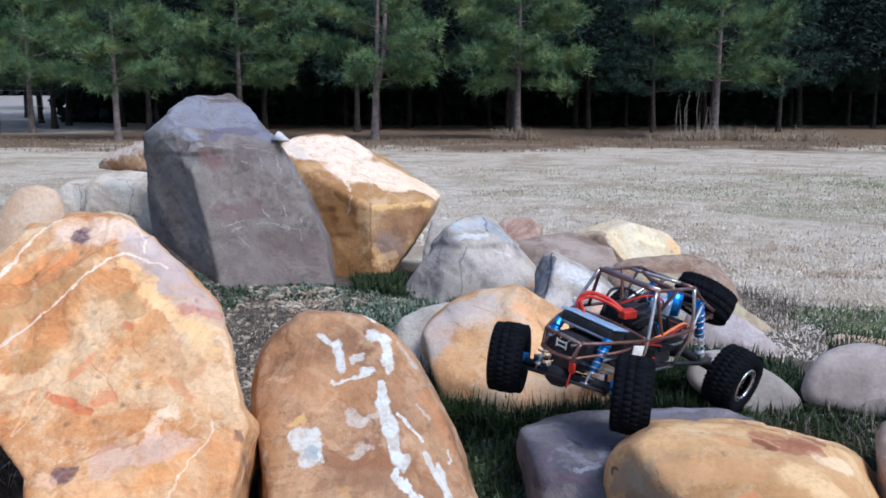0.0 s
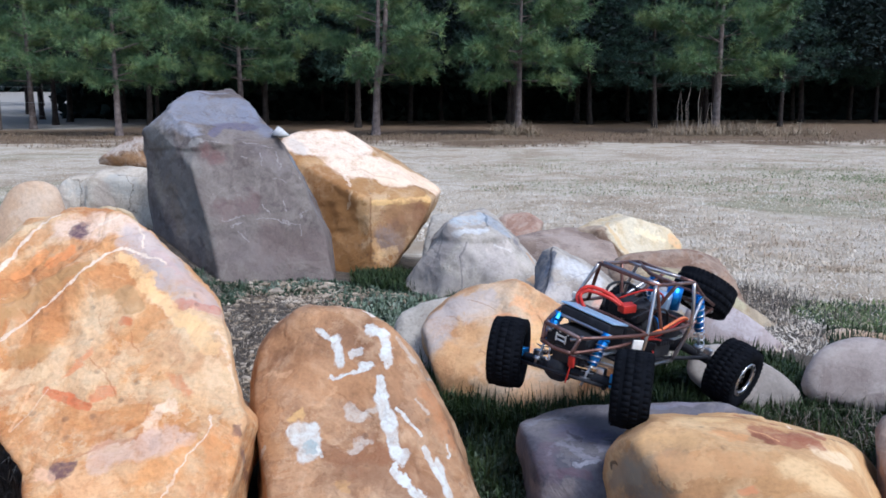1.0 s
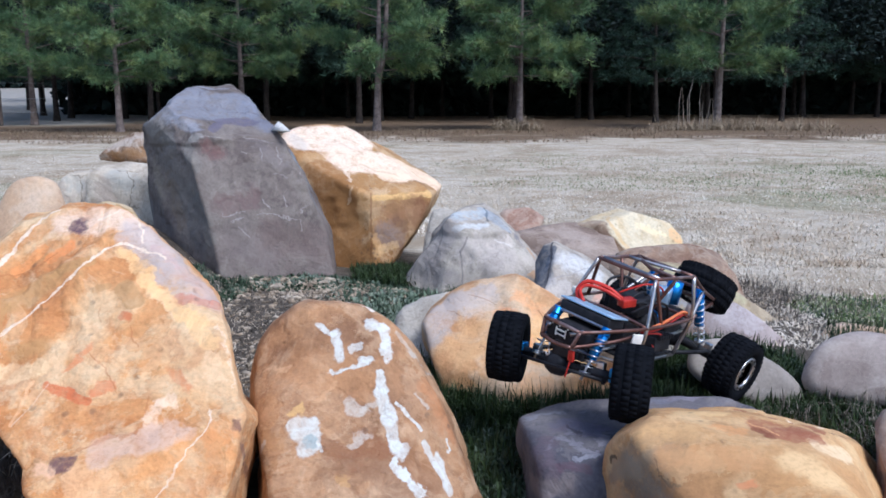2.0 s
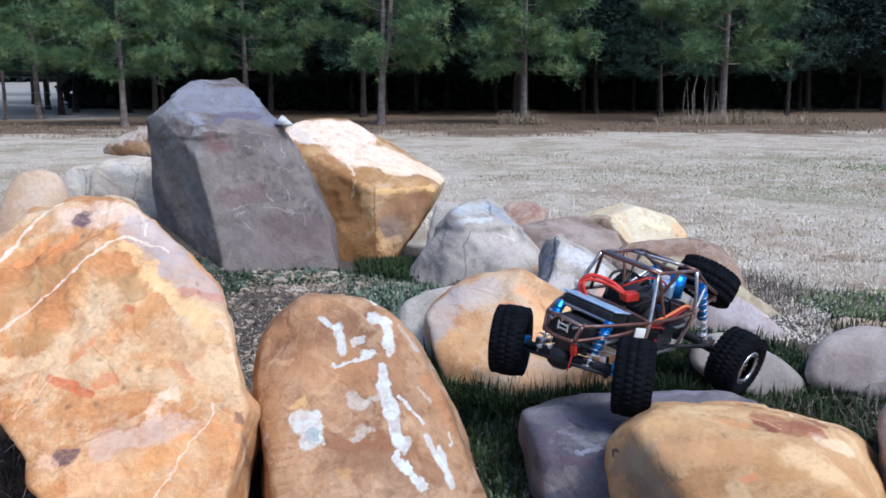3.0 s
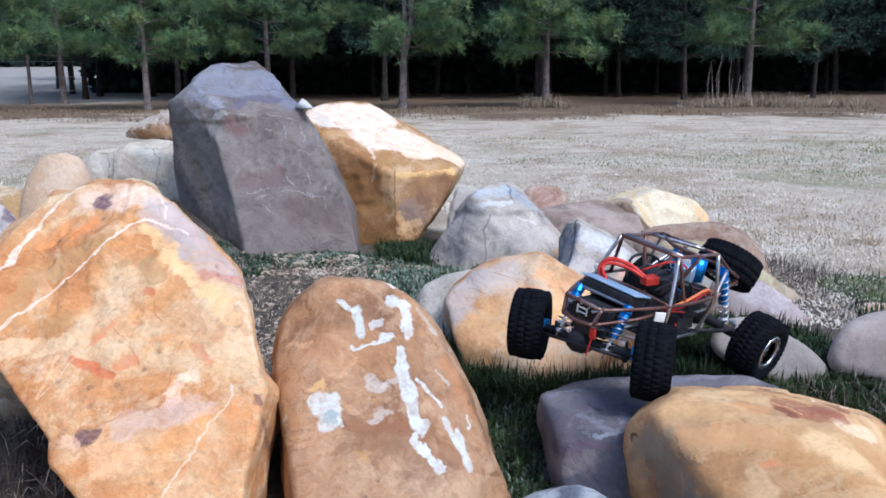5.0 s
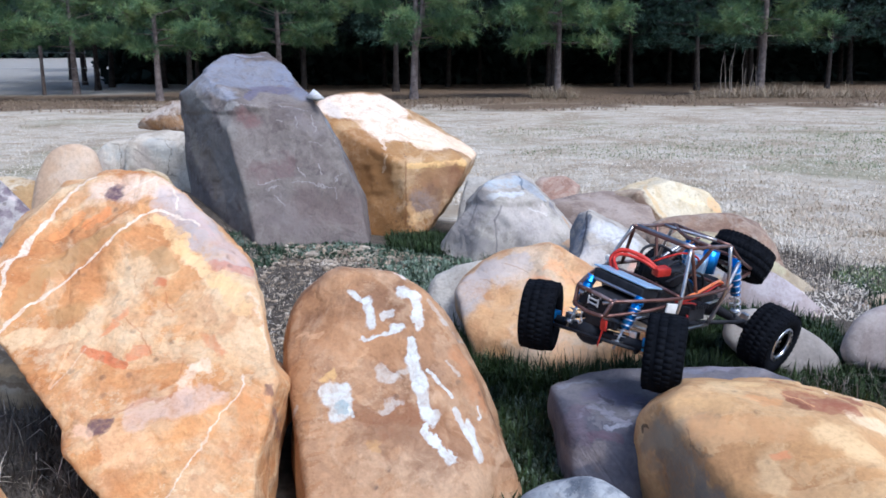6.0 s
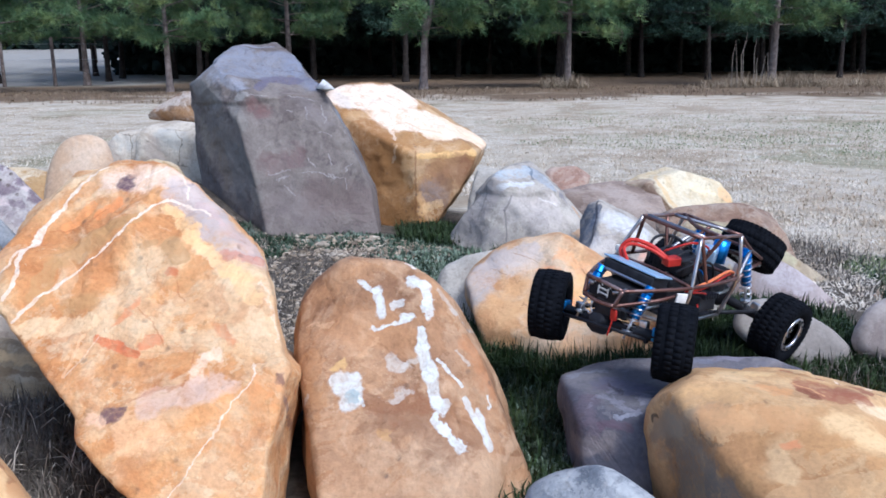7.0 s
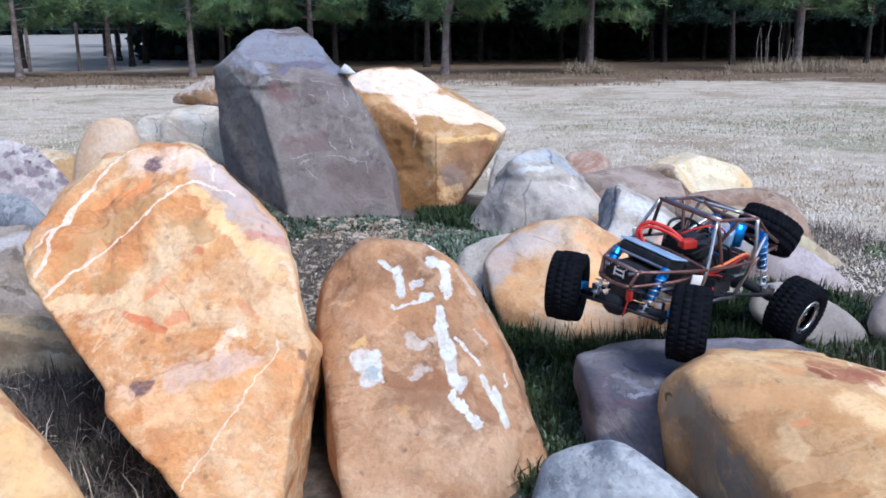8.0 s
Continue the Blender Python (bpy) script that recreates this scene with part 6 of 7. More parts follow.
# the row along the meadow, then the rows behind it
for kind, x, y, turn, size in ((0, -6.9, 18.6, 20, 0.95), (1, -1.45, 18.6, 0, 1.0), (2, 1.6, 19.0, 120, 1.0), (3, 6.05, 19.6, 70, 1.0), (5, 5.6, 23.4, 30, 0.9), (6, 9.4, 24.6, 160, 0.9),
                               (0, -10.8, 18.6, 200, 1.0), (3, -5.2, 22.6, 10, 1.0),
                               (1, -13.6, 20.5, 150, 1.0), (3, -11.0, 23.5, 250, 1.0)):
    plant(kind, x, y, turn, size)
rng = random.Random(5)
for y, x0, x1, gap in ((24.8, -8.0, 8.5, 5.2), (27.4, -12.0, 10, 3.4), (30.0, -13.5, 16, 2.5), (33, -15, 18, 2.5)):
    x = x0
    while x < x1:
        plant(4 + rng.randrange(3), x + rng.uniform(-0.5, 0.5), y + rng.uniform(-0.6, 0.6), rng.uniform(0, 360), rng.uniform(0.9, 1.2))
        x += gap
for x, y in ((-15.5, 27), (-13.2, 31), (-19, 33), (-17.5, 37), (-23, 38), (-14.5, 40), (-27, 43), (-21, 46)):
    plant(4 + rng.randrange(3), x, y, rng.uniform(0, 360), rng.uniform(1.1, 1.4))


def far_woods(x0, x1, y0, y1, low, high, count, seed, label, size=1.0):
    """The wood behind the rows: leafy sprays added to fill and darken it."""
    rng = random.Random(seed)
    verts, faces = [], []
    for _ in range(count):
        c = Vector((rng.uniform(x0, x1), rng.uniform(y0, y1), 0))
        top = high * rng.uniform(0.75, 1.1)
        c.z = ground_z(c.x, c.y) + low + (top - low) * rng.random()
        for _ in range(3):
            d = Vector((rng.gauss(0, 1), rng.gauss(0, 1), rng.gauss(0, 0.6))).normalized() * rng.uniform(0.35, 0.75) * size
            s = d.cross(Vector((rng.gauss(0, 1), rng.gauss(0, 1), rng.gauss(0, 1)))).normalized() * rng.uniform(0.13, 0.3) * size * (0.4 if size < 0.5 else 1.0)
            b = len(verts)
            verts.extend((tuple(c), tuple(c + d * 0.6 - s), tuple(c + d), tuple(c + d * 0.5 + s)))
            faces.append((b, b + 1, b + 2, b + 3))
    ob = soup("far_woods", verts, faces, m_shaded_thicket)
    return tagged(ob, label, "woods", kind="stuff")


# near-black foliage: the wood's deep shade is put into this colour
m_shaded_thicket = simple("shaded_thicket", [(0.0, (0.008, 0.018, 0.017)), (1.0, (0.020, 0.038, 0.032))], 1.2, 0.8, relief=0, island=0.5)
far_woods(-15.3, 26, 35.5, 41, -0.1, 9.5, 14000, 3, "wood closing in behind the pines, its shade painted dark")
# canopy and undergrowth sprays are added to keep the wood's inside dark
far_woods(-13.5, 22, 25.5, 35.5, 1.7, 7.5, 70000, 6, "added canopy of the pine wood, its shade painted dark", 0.36)
far_woods(-14.6, 26, 33.5, 38, -0.1, 3.2, 10000, 8, "added undergrowth at the back of the wood, painted dark as shade")
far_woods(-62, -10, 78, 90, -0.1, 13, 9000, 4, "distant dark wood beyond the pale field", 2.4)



def saplings():
    """Thin bare stems beside a pine."""
    root = tagged(new("bare_sapling_clump"), "thin leafless saplings beside a pine trunk", "sapling")
    root.location = (5.2, 18.2, ground_z(5.2, 18.2))
    rng = random.Random(12)
    for k in range(8):
        x = -0.35 + 0.1 * k + rng.uniform(-0.05, 0.05)
        top = rng.uniform(0.6, 1.15)
        pts = [Vector((x, rng.uniform(-0.2, 0.2), -0.05))]
        for q in (0.35, 0.7, 1.0):
            pts.append(pts[0] + Vector((rng.uniform(-0.06, 0.08) * q, rng.uniform(-0.05, 0.05), top * q)))
        verts, faces = [], []
        tube(verts, faces, pts, [0.007, 0.006, 0.004, 0.002], 5)
        stem = soup("stem", verts, faces, m_twig, True)
        stem.parent = root


def fence():
    """Posts and wires along the far field."""
    root = tagged(new("wire_fence"), "weathered wooden posts carrying thin wires", "fence")
    root.location = (-13.0, 22.6, 0.0)
    for k in range(5):
        x, y = -4.0 + 1.35 * k, 0.08 * k
        z = ground_z(x - 13.0, y + 22.6)
        bm = bmesh.new()
        bmesh.ops.create_cone(bm, cap_ends=True, segments=8, radius1=0.055, radius2=0.045, depth=1.35, matrix=pose(x, y, z + 0.6))
        bmesh.ops.bevel(bm, geom=bm.edges[:], offset=0.008, segments=1, affect="EDGES")
        part("fence_post", bm, m_bark, root)
    for h in (0.35, 0.7, 1.1):
        verts, faces = [], []
        pts = [Vector((-4.2 + 1.35 * k, 0.06 + 0.08 * k, ground_z(-17.0 + 1.35 * k, 22.6) + h)) for k in range(6)]
        tube(verts, faces, pts, [0.003] * 6, 4)
        wire = soup("wire", verts, faces, m_wire_steel, True)
        wire.parent = root


m_twig = simple("bare_twigs", [(0.0, (0.20, 0.16, 0.13)), (1.0, (0.42, 0.36, 0.30))], 6.0, 0.85, relief=0)
m_wire_steel = simple("galvanised_wire", [(0.0, (0.35, 0.35, 0.36)), (1.0, (0.50, 0.50, 0.51))], 6.0, 0.5, 0.8, relief=0)
saplings()
fence()


# ---- grass, straw and gravel ----
def blades(name, count, where, length, width, lean, material, label, seed, curl=0.5):
    """Loose blades of grass, each a bent strip; where(rng) gives x, y or None."""
    rng = random.Random(seed)
    verts, faces = [], []
    for _ in range(count):
        spot = where(rng)
        if spot is None:
            continue
        x, y = spot
        z = ground_z(x, y) - 0.004
        ln = length * rng.uniform(0.55, 1.25)
        a = rng.uniform(0, math.tau)
        tip = rng.uniform(0.1, 1.0) * lean
        out = Vector((math.cos(a), math.sin(a), 0))
        side = Vector((-out.y, out.x, 0)) * width * rng.uniform(0.7, 1.3)
        p0, b = Vector((x, y, z)), len(verts)
        p1 = p0 + out * ln * tip * 0.35 + Vector((0, 0, ln * (1 - 0.3 * tip) * 0.55))
        p2 = p0 + out * ln * tip * (0.75 + curl * 0.3) + Vector((0, 0, ln * max(0.08, 1 - 0.75 * tip)))
        verts.extend((tuple(p0 - side), tuple(p0 + side), tuple(p1 + side * 0.8), tuple(p1 - side * 0.8), tuple(p2)))
        faces.extend(((b, b + 1, b + 2, b + 3), (b + 3, b + 2, b + 4)))
    ob = soup(name, verts, faces, material)
    return tagged(ob, label, "grass", kind="stuff")


def in_patch(patches):
    def where(rng):
        x, y, rx, ry = patches[rng.randrange(len(patches))]
        r, a = math.sqrt(rng.random()), rng.uniform(0, math.tau)
        return x + rx * r * math.cos(a), y + ry * r * math.sin(a)
    return where


m_green = simple("green_grass", [(0.0, (0.013, 0.028, 0.008)), (0.5, (0.03, 0.056, 0.014)), (1.0, (0.08, 0.115, 0.04))], 9.0, 0.6, relief=0, island=0.55)
m_clover = simple("pale_ground_cover", [(0.0, (0.03, 0.055, 0.025)), (0.5, (0.08, 0.12, 0.07)), (1.0, (0.26, 0.31, 0.24))], 14.0, 0.7, relief=0, island=0.5)


def meadow_material():
    """Dormant grass: straw, bleached and brown tufts in drifts."""
    m, nt, b = shader("dormant_grass", 0.8)
    pos = put(nt, "NewGeometry", out=0)
    drift = noise_of(nt, pos, 0.8, 6, 0.65, 0.6)
    tuft = noise_of(nt, pos, 6.5, 5, 0.65, 0.4)
    col = ramp(nt, span(nt, tuft, 0.28, 0.72), [(0.0, (0.40, 0.30, 0.20)), (0.45, (0.62, 0.53, 0.41)), (1.0, (0.80, 0.73, 0.62))])
    col = blend(nt, math_of(nt, "MULTIPLY", span(nt, drift, 0.55, 0.70), 0.55), col, (0.42, 0.31, 0.21))
    col = blend(nt, math_of(nt, "MULTIPLY", span(nt, drift, 0.46, 0.32), 0.5), col, (0.80, 0.76, 0.69))
    r = put(nt, "NewGeometry", out=8)
    col = blend(nt, 1.0, col, ramp(nt, r, [(0.0, (0.86, 0.83, 0.79)), (0.5, (0.96, 0.96, 0.96)), (1.0, (1.0, 1.0, 1.0))]), "MULTIPLY")
    nt.links.new(col, b.inputs["Base Color"])
    return m


m_straw = meadow_material()
m_hay = simple("dead_grass", [(0.0, (0.09, 0.075, 0.06)), (0.5, (0.19, 0.16, 0.13)), (1.0, (0.38, 0.33, 0.27))], 8.0, 0.85, relief=0, island=0.6)
m_tan_weed = simple("tan_weeds", [(0.0, (0.26, 0.185, 0.115)), (0.5, (0.40, 0.31, 0.21)), (1.0, (0.55, 0.45, 0.32))], 3.0, 0.85, relief=0, island=0.5)
m_shoot = simple("olive_shoots", [(0.0, (0.11, 0.155, 0.055)), (0.5, (0.20, 0.255, 0.10)), (1.0, (0.34, 0.375, 0.19))], 6.0, 0.8, relief=0, island=0.4)
m_weed = simple("brown_weeds", [(0.0, (0.16, 0.10, 0.06)), (0.5, (0.28, 0.20, 0.13)), (1.0, (0.42, 0.33, 0.23))], 3.0, 0.85, relief=0, island=0.5)

blades("grass_between_stones", 26000, in_patch([(0.02, 1.75, 0.2, 0.4), (0.1, 1.45, 0.16, 0.3), (-0.02, 2.0, 0.14, 0.16), (0.3, 1.72, 0.3, 0.07), (0.62, 1.9, 0.2, 0.2), (0.6, 1.65, 0.25, 0.1), (0.85, 1.62, 0.3, 0.08), (0.5, 1.85, 0.14, 0.12), (0.62, 2.0, 0.1, 0.1), (1.0, 1.6, 0.3, 0.2), (1.15, 2.1, 0.15, 0.3)]),
       0.055, 0.0018, 1.0, m_green, "deep green grass growing between the boulders", 1)
blades("tall_grass", 5000, in_patch([(-0.06, 1.84, 0.07, 0.1), (0.05, 1.74, 0.1, 0.05), (0.2, 1.67, 0.14, 0.04), (0.38, 1.7, 0.12, 0.04), (0.47, 1.92, 0.06, 0.08), (-0.09, 2.0, 0.06, 0.08)]), 0.085, 0.0017, 0.8, m_green, "long dark green grass along the orange boulder", 18)
blades("grass_by_dark_stones", 8000, in_patch([(-0.1, 2.8, 0.2, 0.12), (-0.12, 2.95, 0.2, 0.08), (0.1, 2.6, 0.08, 0.12), (0.06, 2.2, 0.06, 0.1)]),
       0.05, 0.002, 1.0, m_green, "green grass at the foot of the tan boulder", 2)
blades("ground_cover", 26000, in_patch([(0.02, 1.75, 0.2, 0.4), (0.1, 1.45, 0.16, 0.3), (0.3, 1.72, 0.3, 0.07), (0.62, 1.9, 0.2, 0.2), (-0.5, 2.7, 0.35, 0.1), (-0.75, 2.6, 0.15, 0.15), (-0.08, 2.5, 0.3, 0.2), (0.02, 1.55, 0.14, 0.25), (-0.2, 2.35, 0.22, 0.1), (1.35, 2.6, 0.25, 0.3), (0.95, 1.55, 0.25, 0.15), (1.2, 2.0, 0.2, 0.3)]),
       0.022, 0.004, 1.3, m_clover, "low pale green ground cover between stones", 3)
m_pale_leaf = simple("pale_clover", [(0.0, (0.10, 0.15, 0.09)), (0.5, (0.21, 0.27, 0.18)), (1.0, (0.42, 0.47, 0.38))], 20.0, 0.6, relief=0, island=0.6)
blades("clover", 9000, in_patch([(-0.05, 2.42, 0.26, 0.2), (-0.15, 2.3, 0.2, 0.15), (0.1, 1.6, 0.12, 0.3), (0.0, 1.9, 0.12, 0.2)]),
       0.032, 0.0042, 1.2, m_pale_leaf, "low clover with pale green leaves", 16)
blades("dead_grass", 18000, in_patch([(-0.75, 1.55, 0.2, 0.2), (-0.8, 1.25, 0.22, 0.3), (-0.6, 1.05, 0.22, 0.2), (-0.95, 2.45, 0.2, 0.25), (-0.9, 1.4, 0.2, 0.2)]),
       0.075, 0.0012, 1.6, m_hay, "matted grey dead grass beside the boulders", 4)
SOIL = [(-0.6, 2.45, 0.3, 0.25), (-0.4, 2.25, 0.25, 0.25), (-0.8, 2.65, 0.15, 0.12), (-0.35, 1.95, 0.15, 0.25)]
blades("grey_litter", 8000, in_patch(SOIL), 0.026, 0.0013, 3.2, m_hay, "grey dead grass lying flat on the soil", 17)
blades("thin_dead_grass", 3200, in_patch(SOIL), 0.024, 0.001, 3.2, m_straw, "thin dead grass on bare soil", 14)
blades("dry_stalks", 1800, in_patch([(0.95, 1.5, 0.3, 0.14), (0.8, 1.62, 0.2, 0.08), (1.25, 2.5, 0.3, 0.4), (1.05, 2.9, 0.2, 0.2)]),
       0.09, 0.0010, 1.8, m_hay, "loose dry stalks beside the smooth stones", 5)

blades("loose_straw", 300, in_patch([(-0.75, 1.35, 0.25, 0.3), (-0.62, 1.12, 0.2, 0.2)]), 0.11, 0.0011, 1.9, m_straw, "loose pale straw lying on dark soil", 15)


def meadow_spot(rng):
    y = 3.4 + 9.5 * rng.random() ** 1.6
    x = rng.uniform(-0.62, 0.62) * y + 0.1
    if y < 4.2 and -1.9 < x < 0.9 + 0.25 * rng.random():
        return None
    if noise.noise((x * 0.9, y * 0.5, 2.0)) < -0.25 and rng.random() < 0.6:
        return None
    return x, y


blades("meadow_grass", 130000, meadow_spot, 0.036, 0.0026, 3.0, m_straw, "pale dormant meadow grass", 6)
blades("meadow_edge_grass", 13000, lambda r: (r.uniform(0.8, 2.6), r.uniform(2.05, 3.6)), 0.036, 0.002, 2.8, m_straw, "pale dormant meadow grass", 7)
blades("meadow_green_shoots", 19000, in_patch([(1.55, 2.7, 0.35, 0.25), (1.3, 2.65, 0.2, 0.25), (1.25, 2.35, 0.15, 0.25), (1.5, 2.5, 0.3, 0.2), (2.9, 7.5, 1.3, 0.8), (4.0, 8.1, 1.1, 0.7), (4.1, 7.7, 0.7, 0.6), (1.4, 7.0, 1.2, 0.7), (3.4, 6.2, 1.1, 0.6), (2.2, 9.0, 2.4, 0.9)]),
       0.03, 0.0026, 2.0, m_shoot, "thin green shoots in the meadow", 8)
def weed_spot(rng):
    x, y = rng.uniform(-13, 12), 13.4 + 6.5 * rng.random()
    if noise.noise((x * 0.5, y * 0.7, 7.0)) < rng.uniform(-0.3, 0.5):
        return None
    return x, y


blades("weeds_under_pines", 26000, weed_spot, 0.09, 0.006, 1.7, m_weed, "low brown weeds along the wood's edge", 9)
blades("weed_clump", 3200, in_patch([(6.1, 18.6, 0.7, 0.5), (5.6, 18.4, 1.3, 0.6), (6.6, 18.3, 1.6, 0.6), (1.5, 18.6, 0.5, 0.3)]), 0.36, 0.005, 1.6, m_tan_weed, "tall dry weeds around the pine trunks", 10)


def gravel(name, count, where, size, material, label, seed):
    rng = random.Random(seed)
    u, tri = sphere_of(1)
    verts, faces = [], []
    for _ in range(count):
        x, y = where(rng)
        s = size * rng.uniform(0.4, 1.6) ** 1.4
        k = np.array([rng.uniform(0.7, 1.3), rng.uniform(0.7, 1.3), rng.uniform(0.4, 0.8)]) * s
        jig = np.array([rng.uniform(0.75, 1.15) for _ in u])
        b = len(verts)
        verts.extend(map(tuple, u * jig[:, None] * k + np.array([x, y, ground_z(x, y) + s * 0.15])))
        faces.extend(tuple(b + i for i in f) for f in tri)
    return tagged(soup(name, verts, faces, material), label, "gravel", kind="stuff")


m_gravel = simple("gravel", [(0.0, (0.13, 0.09, 0.06)), (0.5, (0.42, 0.33, 0.23)), (1.0, (0.72, 0.62, 0.49))], 16.0, 0.85, relief=0.001, island=0.55)
gravel("gravel", 3400, in_patch([(-0.45, 2.35, 0.3, 0.35), (-0.5, 2.65, 0.3, 0.12), (-0.25, 2.55, 0.2, 0.15), (-0.35, 2.0, 0.15, 0.2)]), 0.0046, m_gravel, "scattered small pale stones on bare soil", 1)
gravel("pebbles", 60, in_patch([(-0.52, 2.7, 0.2, 0.06), (-0.35, 2.45, 0.3, 0.25)]), 0.011, m_gravel, "loose ochre pebbles at the dark boulder's foot", 2)


# ---- radio-controlled rock crawler, standing on the slab ----
m_tyre = simple("tyre_rubber", [(0.0, (0.004, 0.0045, 0.006)), (1.0, (0.009, 0.010, 0.013))], 60, 0.95, relief=0.0004, spec=0.05)
m_steel = simple("bare_steel_tube", [(0.0, (0.30, 0.27, 0.26)), (1.0, (0.62, 0.60, 0.60))], 30, 0.32, 1.0, relief=0.0003)
m_rusty = simple("heat_browned_tube", [(0.0, (0.11, 0.048, 0.036)), (0.6, (0.20, 0.105, 0.085)), (1.0, (0.34, 0.27, 0.25))], 22, 0.4, 0.75, relief=0.0004)
m_alloy = simple("machined_alloy", [(0.0, (0.55, 0.55, 0.57)), (1.0, (0.80, 0.80, 0.82))], 40, 0.28, 1.0, relief=0.0002)
m_blue = simple("blue_anodised", [(0.0, (0.02, 0.16, 0.50)), (1.0, (0.05, 0.30, 0.75))], 40, 0.3, 0.85, relief=0.0002)
m_plate = simple("pale_blue_plate", [(0.0, (0.30, 0.46, 0.64)), (1.0, (0.48, 0.64, 0.80))], 20, 0.35, 0.4, relief=0.0002)
m_black = simple("black_plastic", [(0.0, (0.010, 0.010, 0.012)), (1.0, (0.030, 0.030, 0.035))], 50, 0.55, relief=0.0004, spec=0.2)
m_wire = simple("red_wire", [(0.0, (0.45, 0.02, 0.015)), (1.0, (0.62, 0.05, 0.03))], 40, 0.4, relief=0)
m_orange_wire = simple("orange_wire", [(0.0, (0.55, 0.12, 0.04)), (1.0, (0.65, 0.20, 0.07))], 40, 0.4, relief=0)
m_white = simple("white_plastic", [(0.0, (0.65, 0.62, 0.56)), (1.0, (0.80, 0.77, 0.72))], 40, 0.5, relief=0)


def rod(pts, r, sides=8, closed=True):
    """A tube through pts as a bmesh, with flat ends."""
    verts, faces = [], []
    pts = [Vector(p) for p in pts]
    tube(verts, faces, pts, [r] * len(pts), sides)
    bm = bmesh.new()
    vs = [bm.verts.new(v) for v in verts]
    for f in faces:
        bm.faces.new([vs[i] for i in f])
    if closed:
        bm.faces.new(vs[:sides][::-1])
        bm.faces.new(vs[-sides:])
    bmesh.ops.recalc_face_normals(bm, faces=bm.faces[:])
    return bm


def arc(pts, n=6):
    """A smooth curve through pts."""
    pts = [Vector(p) for p in pts]
    out = []
    for i in range(len(pts) - 1):
        a, b, c, d = pts[max(i - 1, 0)], pts[i], pts[i + 1], pts[min(i + 2, len(pts) - 1)]
        for k in range(n):
            t = k / n
            out.append(0.5 * ((2 * b) + (c - a) * t + (2 * a - 5 * b + 4 * c - d) * t * t + (3 * b - a - 3 * c + d) * t ** 3))
    return out + [pts[-1]]


def block(size, at=(0, 0, 0), turn=(0, 0, 0), bevel=0.0015, bm=None):
    """A bevelled box."""
    bm = bm or bmesh.new()
    one = bmesh.new()
    bmesh.ops.create_cube(one, size=1.0, matrix=pose(*at, *turn) @ Matrix.Diagonal((*size, 1)))
    if bevel:
        bmesh.ops.bevel(one, geom=one.edges[:], offset=min(bevel, min(size) * 0.3), segments=2, affect="EDGES", profile=0.6)
    me = bpy.data.meshes.new("piece")
    one.to_mesh(me)
    one.free()
    bm.from_mesh(me)
    bpy.data.meshes.remove(me)
    return bm


def lathe(profile, steps=40, at=(0, 0, 0), bm=None):
    """A body turned round the y axis; profile: (radius, y)."""
    bm = bm or bmesh.new()
    rings = []
    for k in range(steps):
        w = math.tau * k / steps
        rings.append([bm.verts.new((at[0] + r * math.cos(w), at[1] + y, at[2] + r * math.sin(w))) for r, y in profile])
    for k in range(steps):
        a, b = rings[k], rings[(k + 1) % steps]
        for i in range(len(profile) - 1):
            bm.faces.new((a[i], a[i + 1], b[i + 1], b[i]))
    return bm


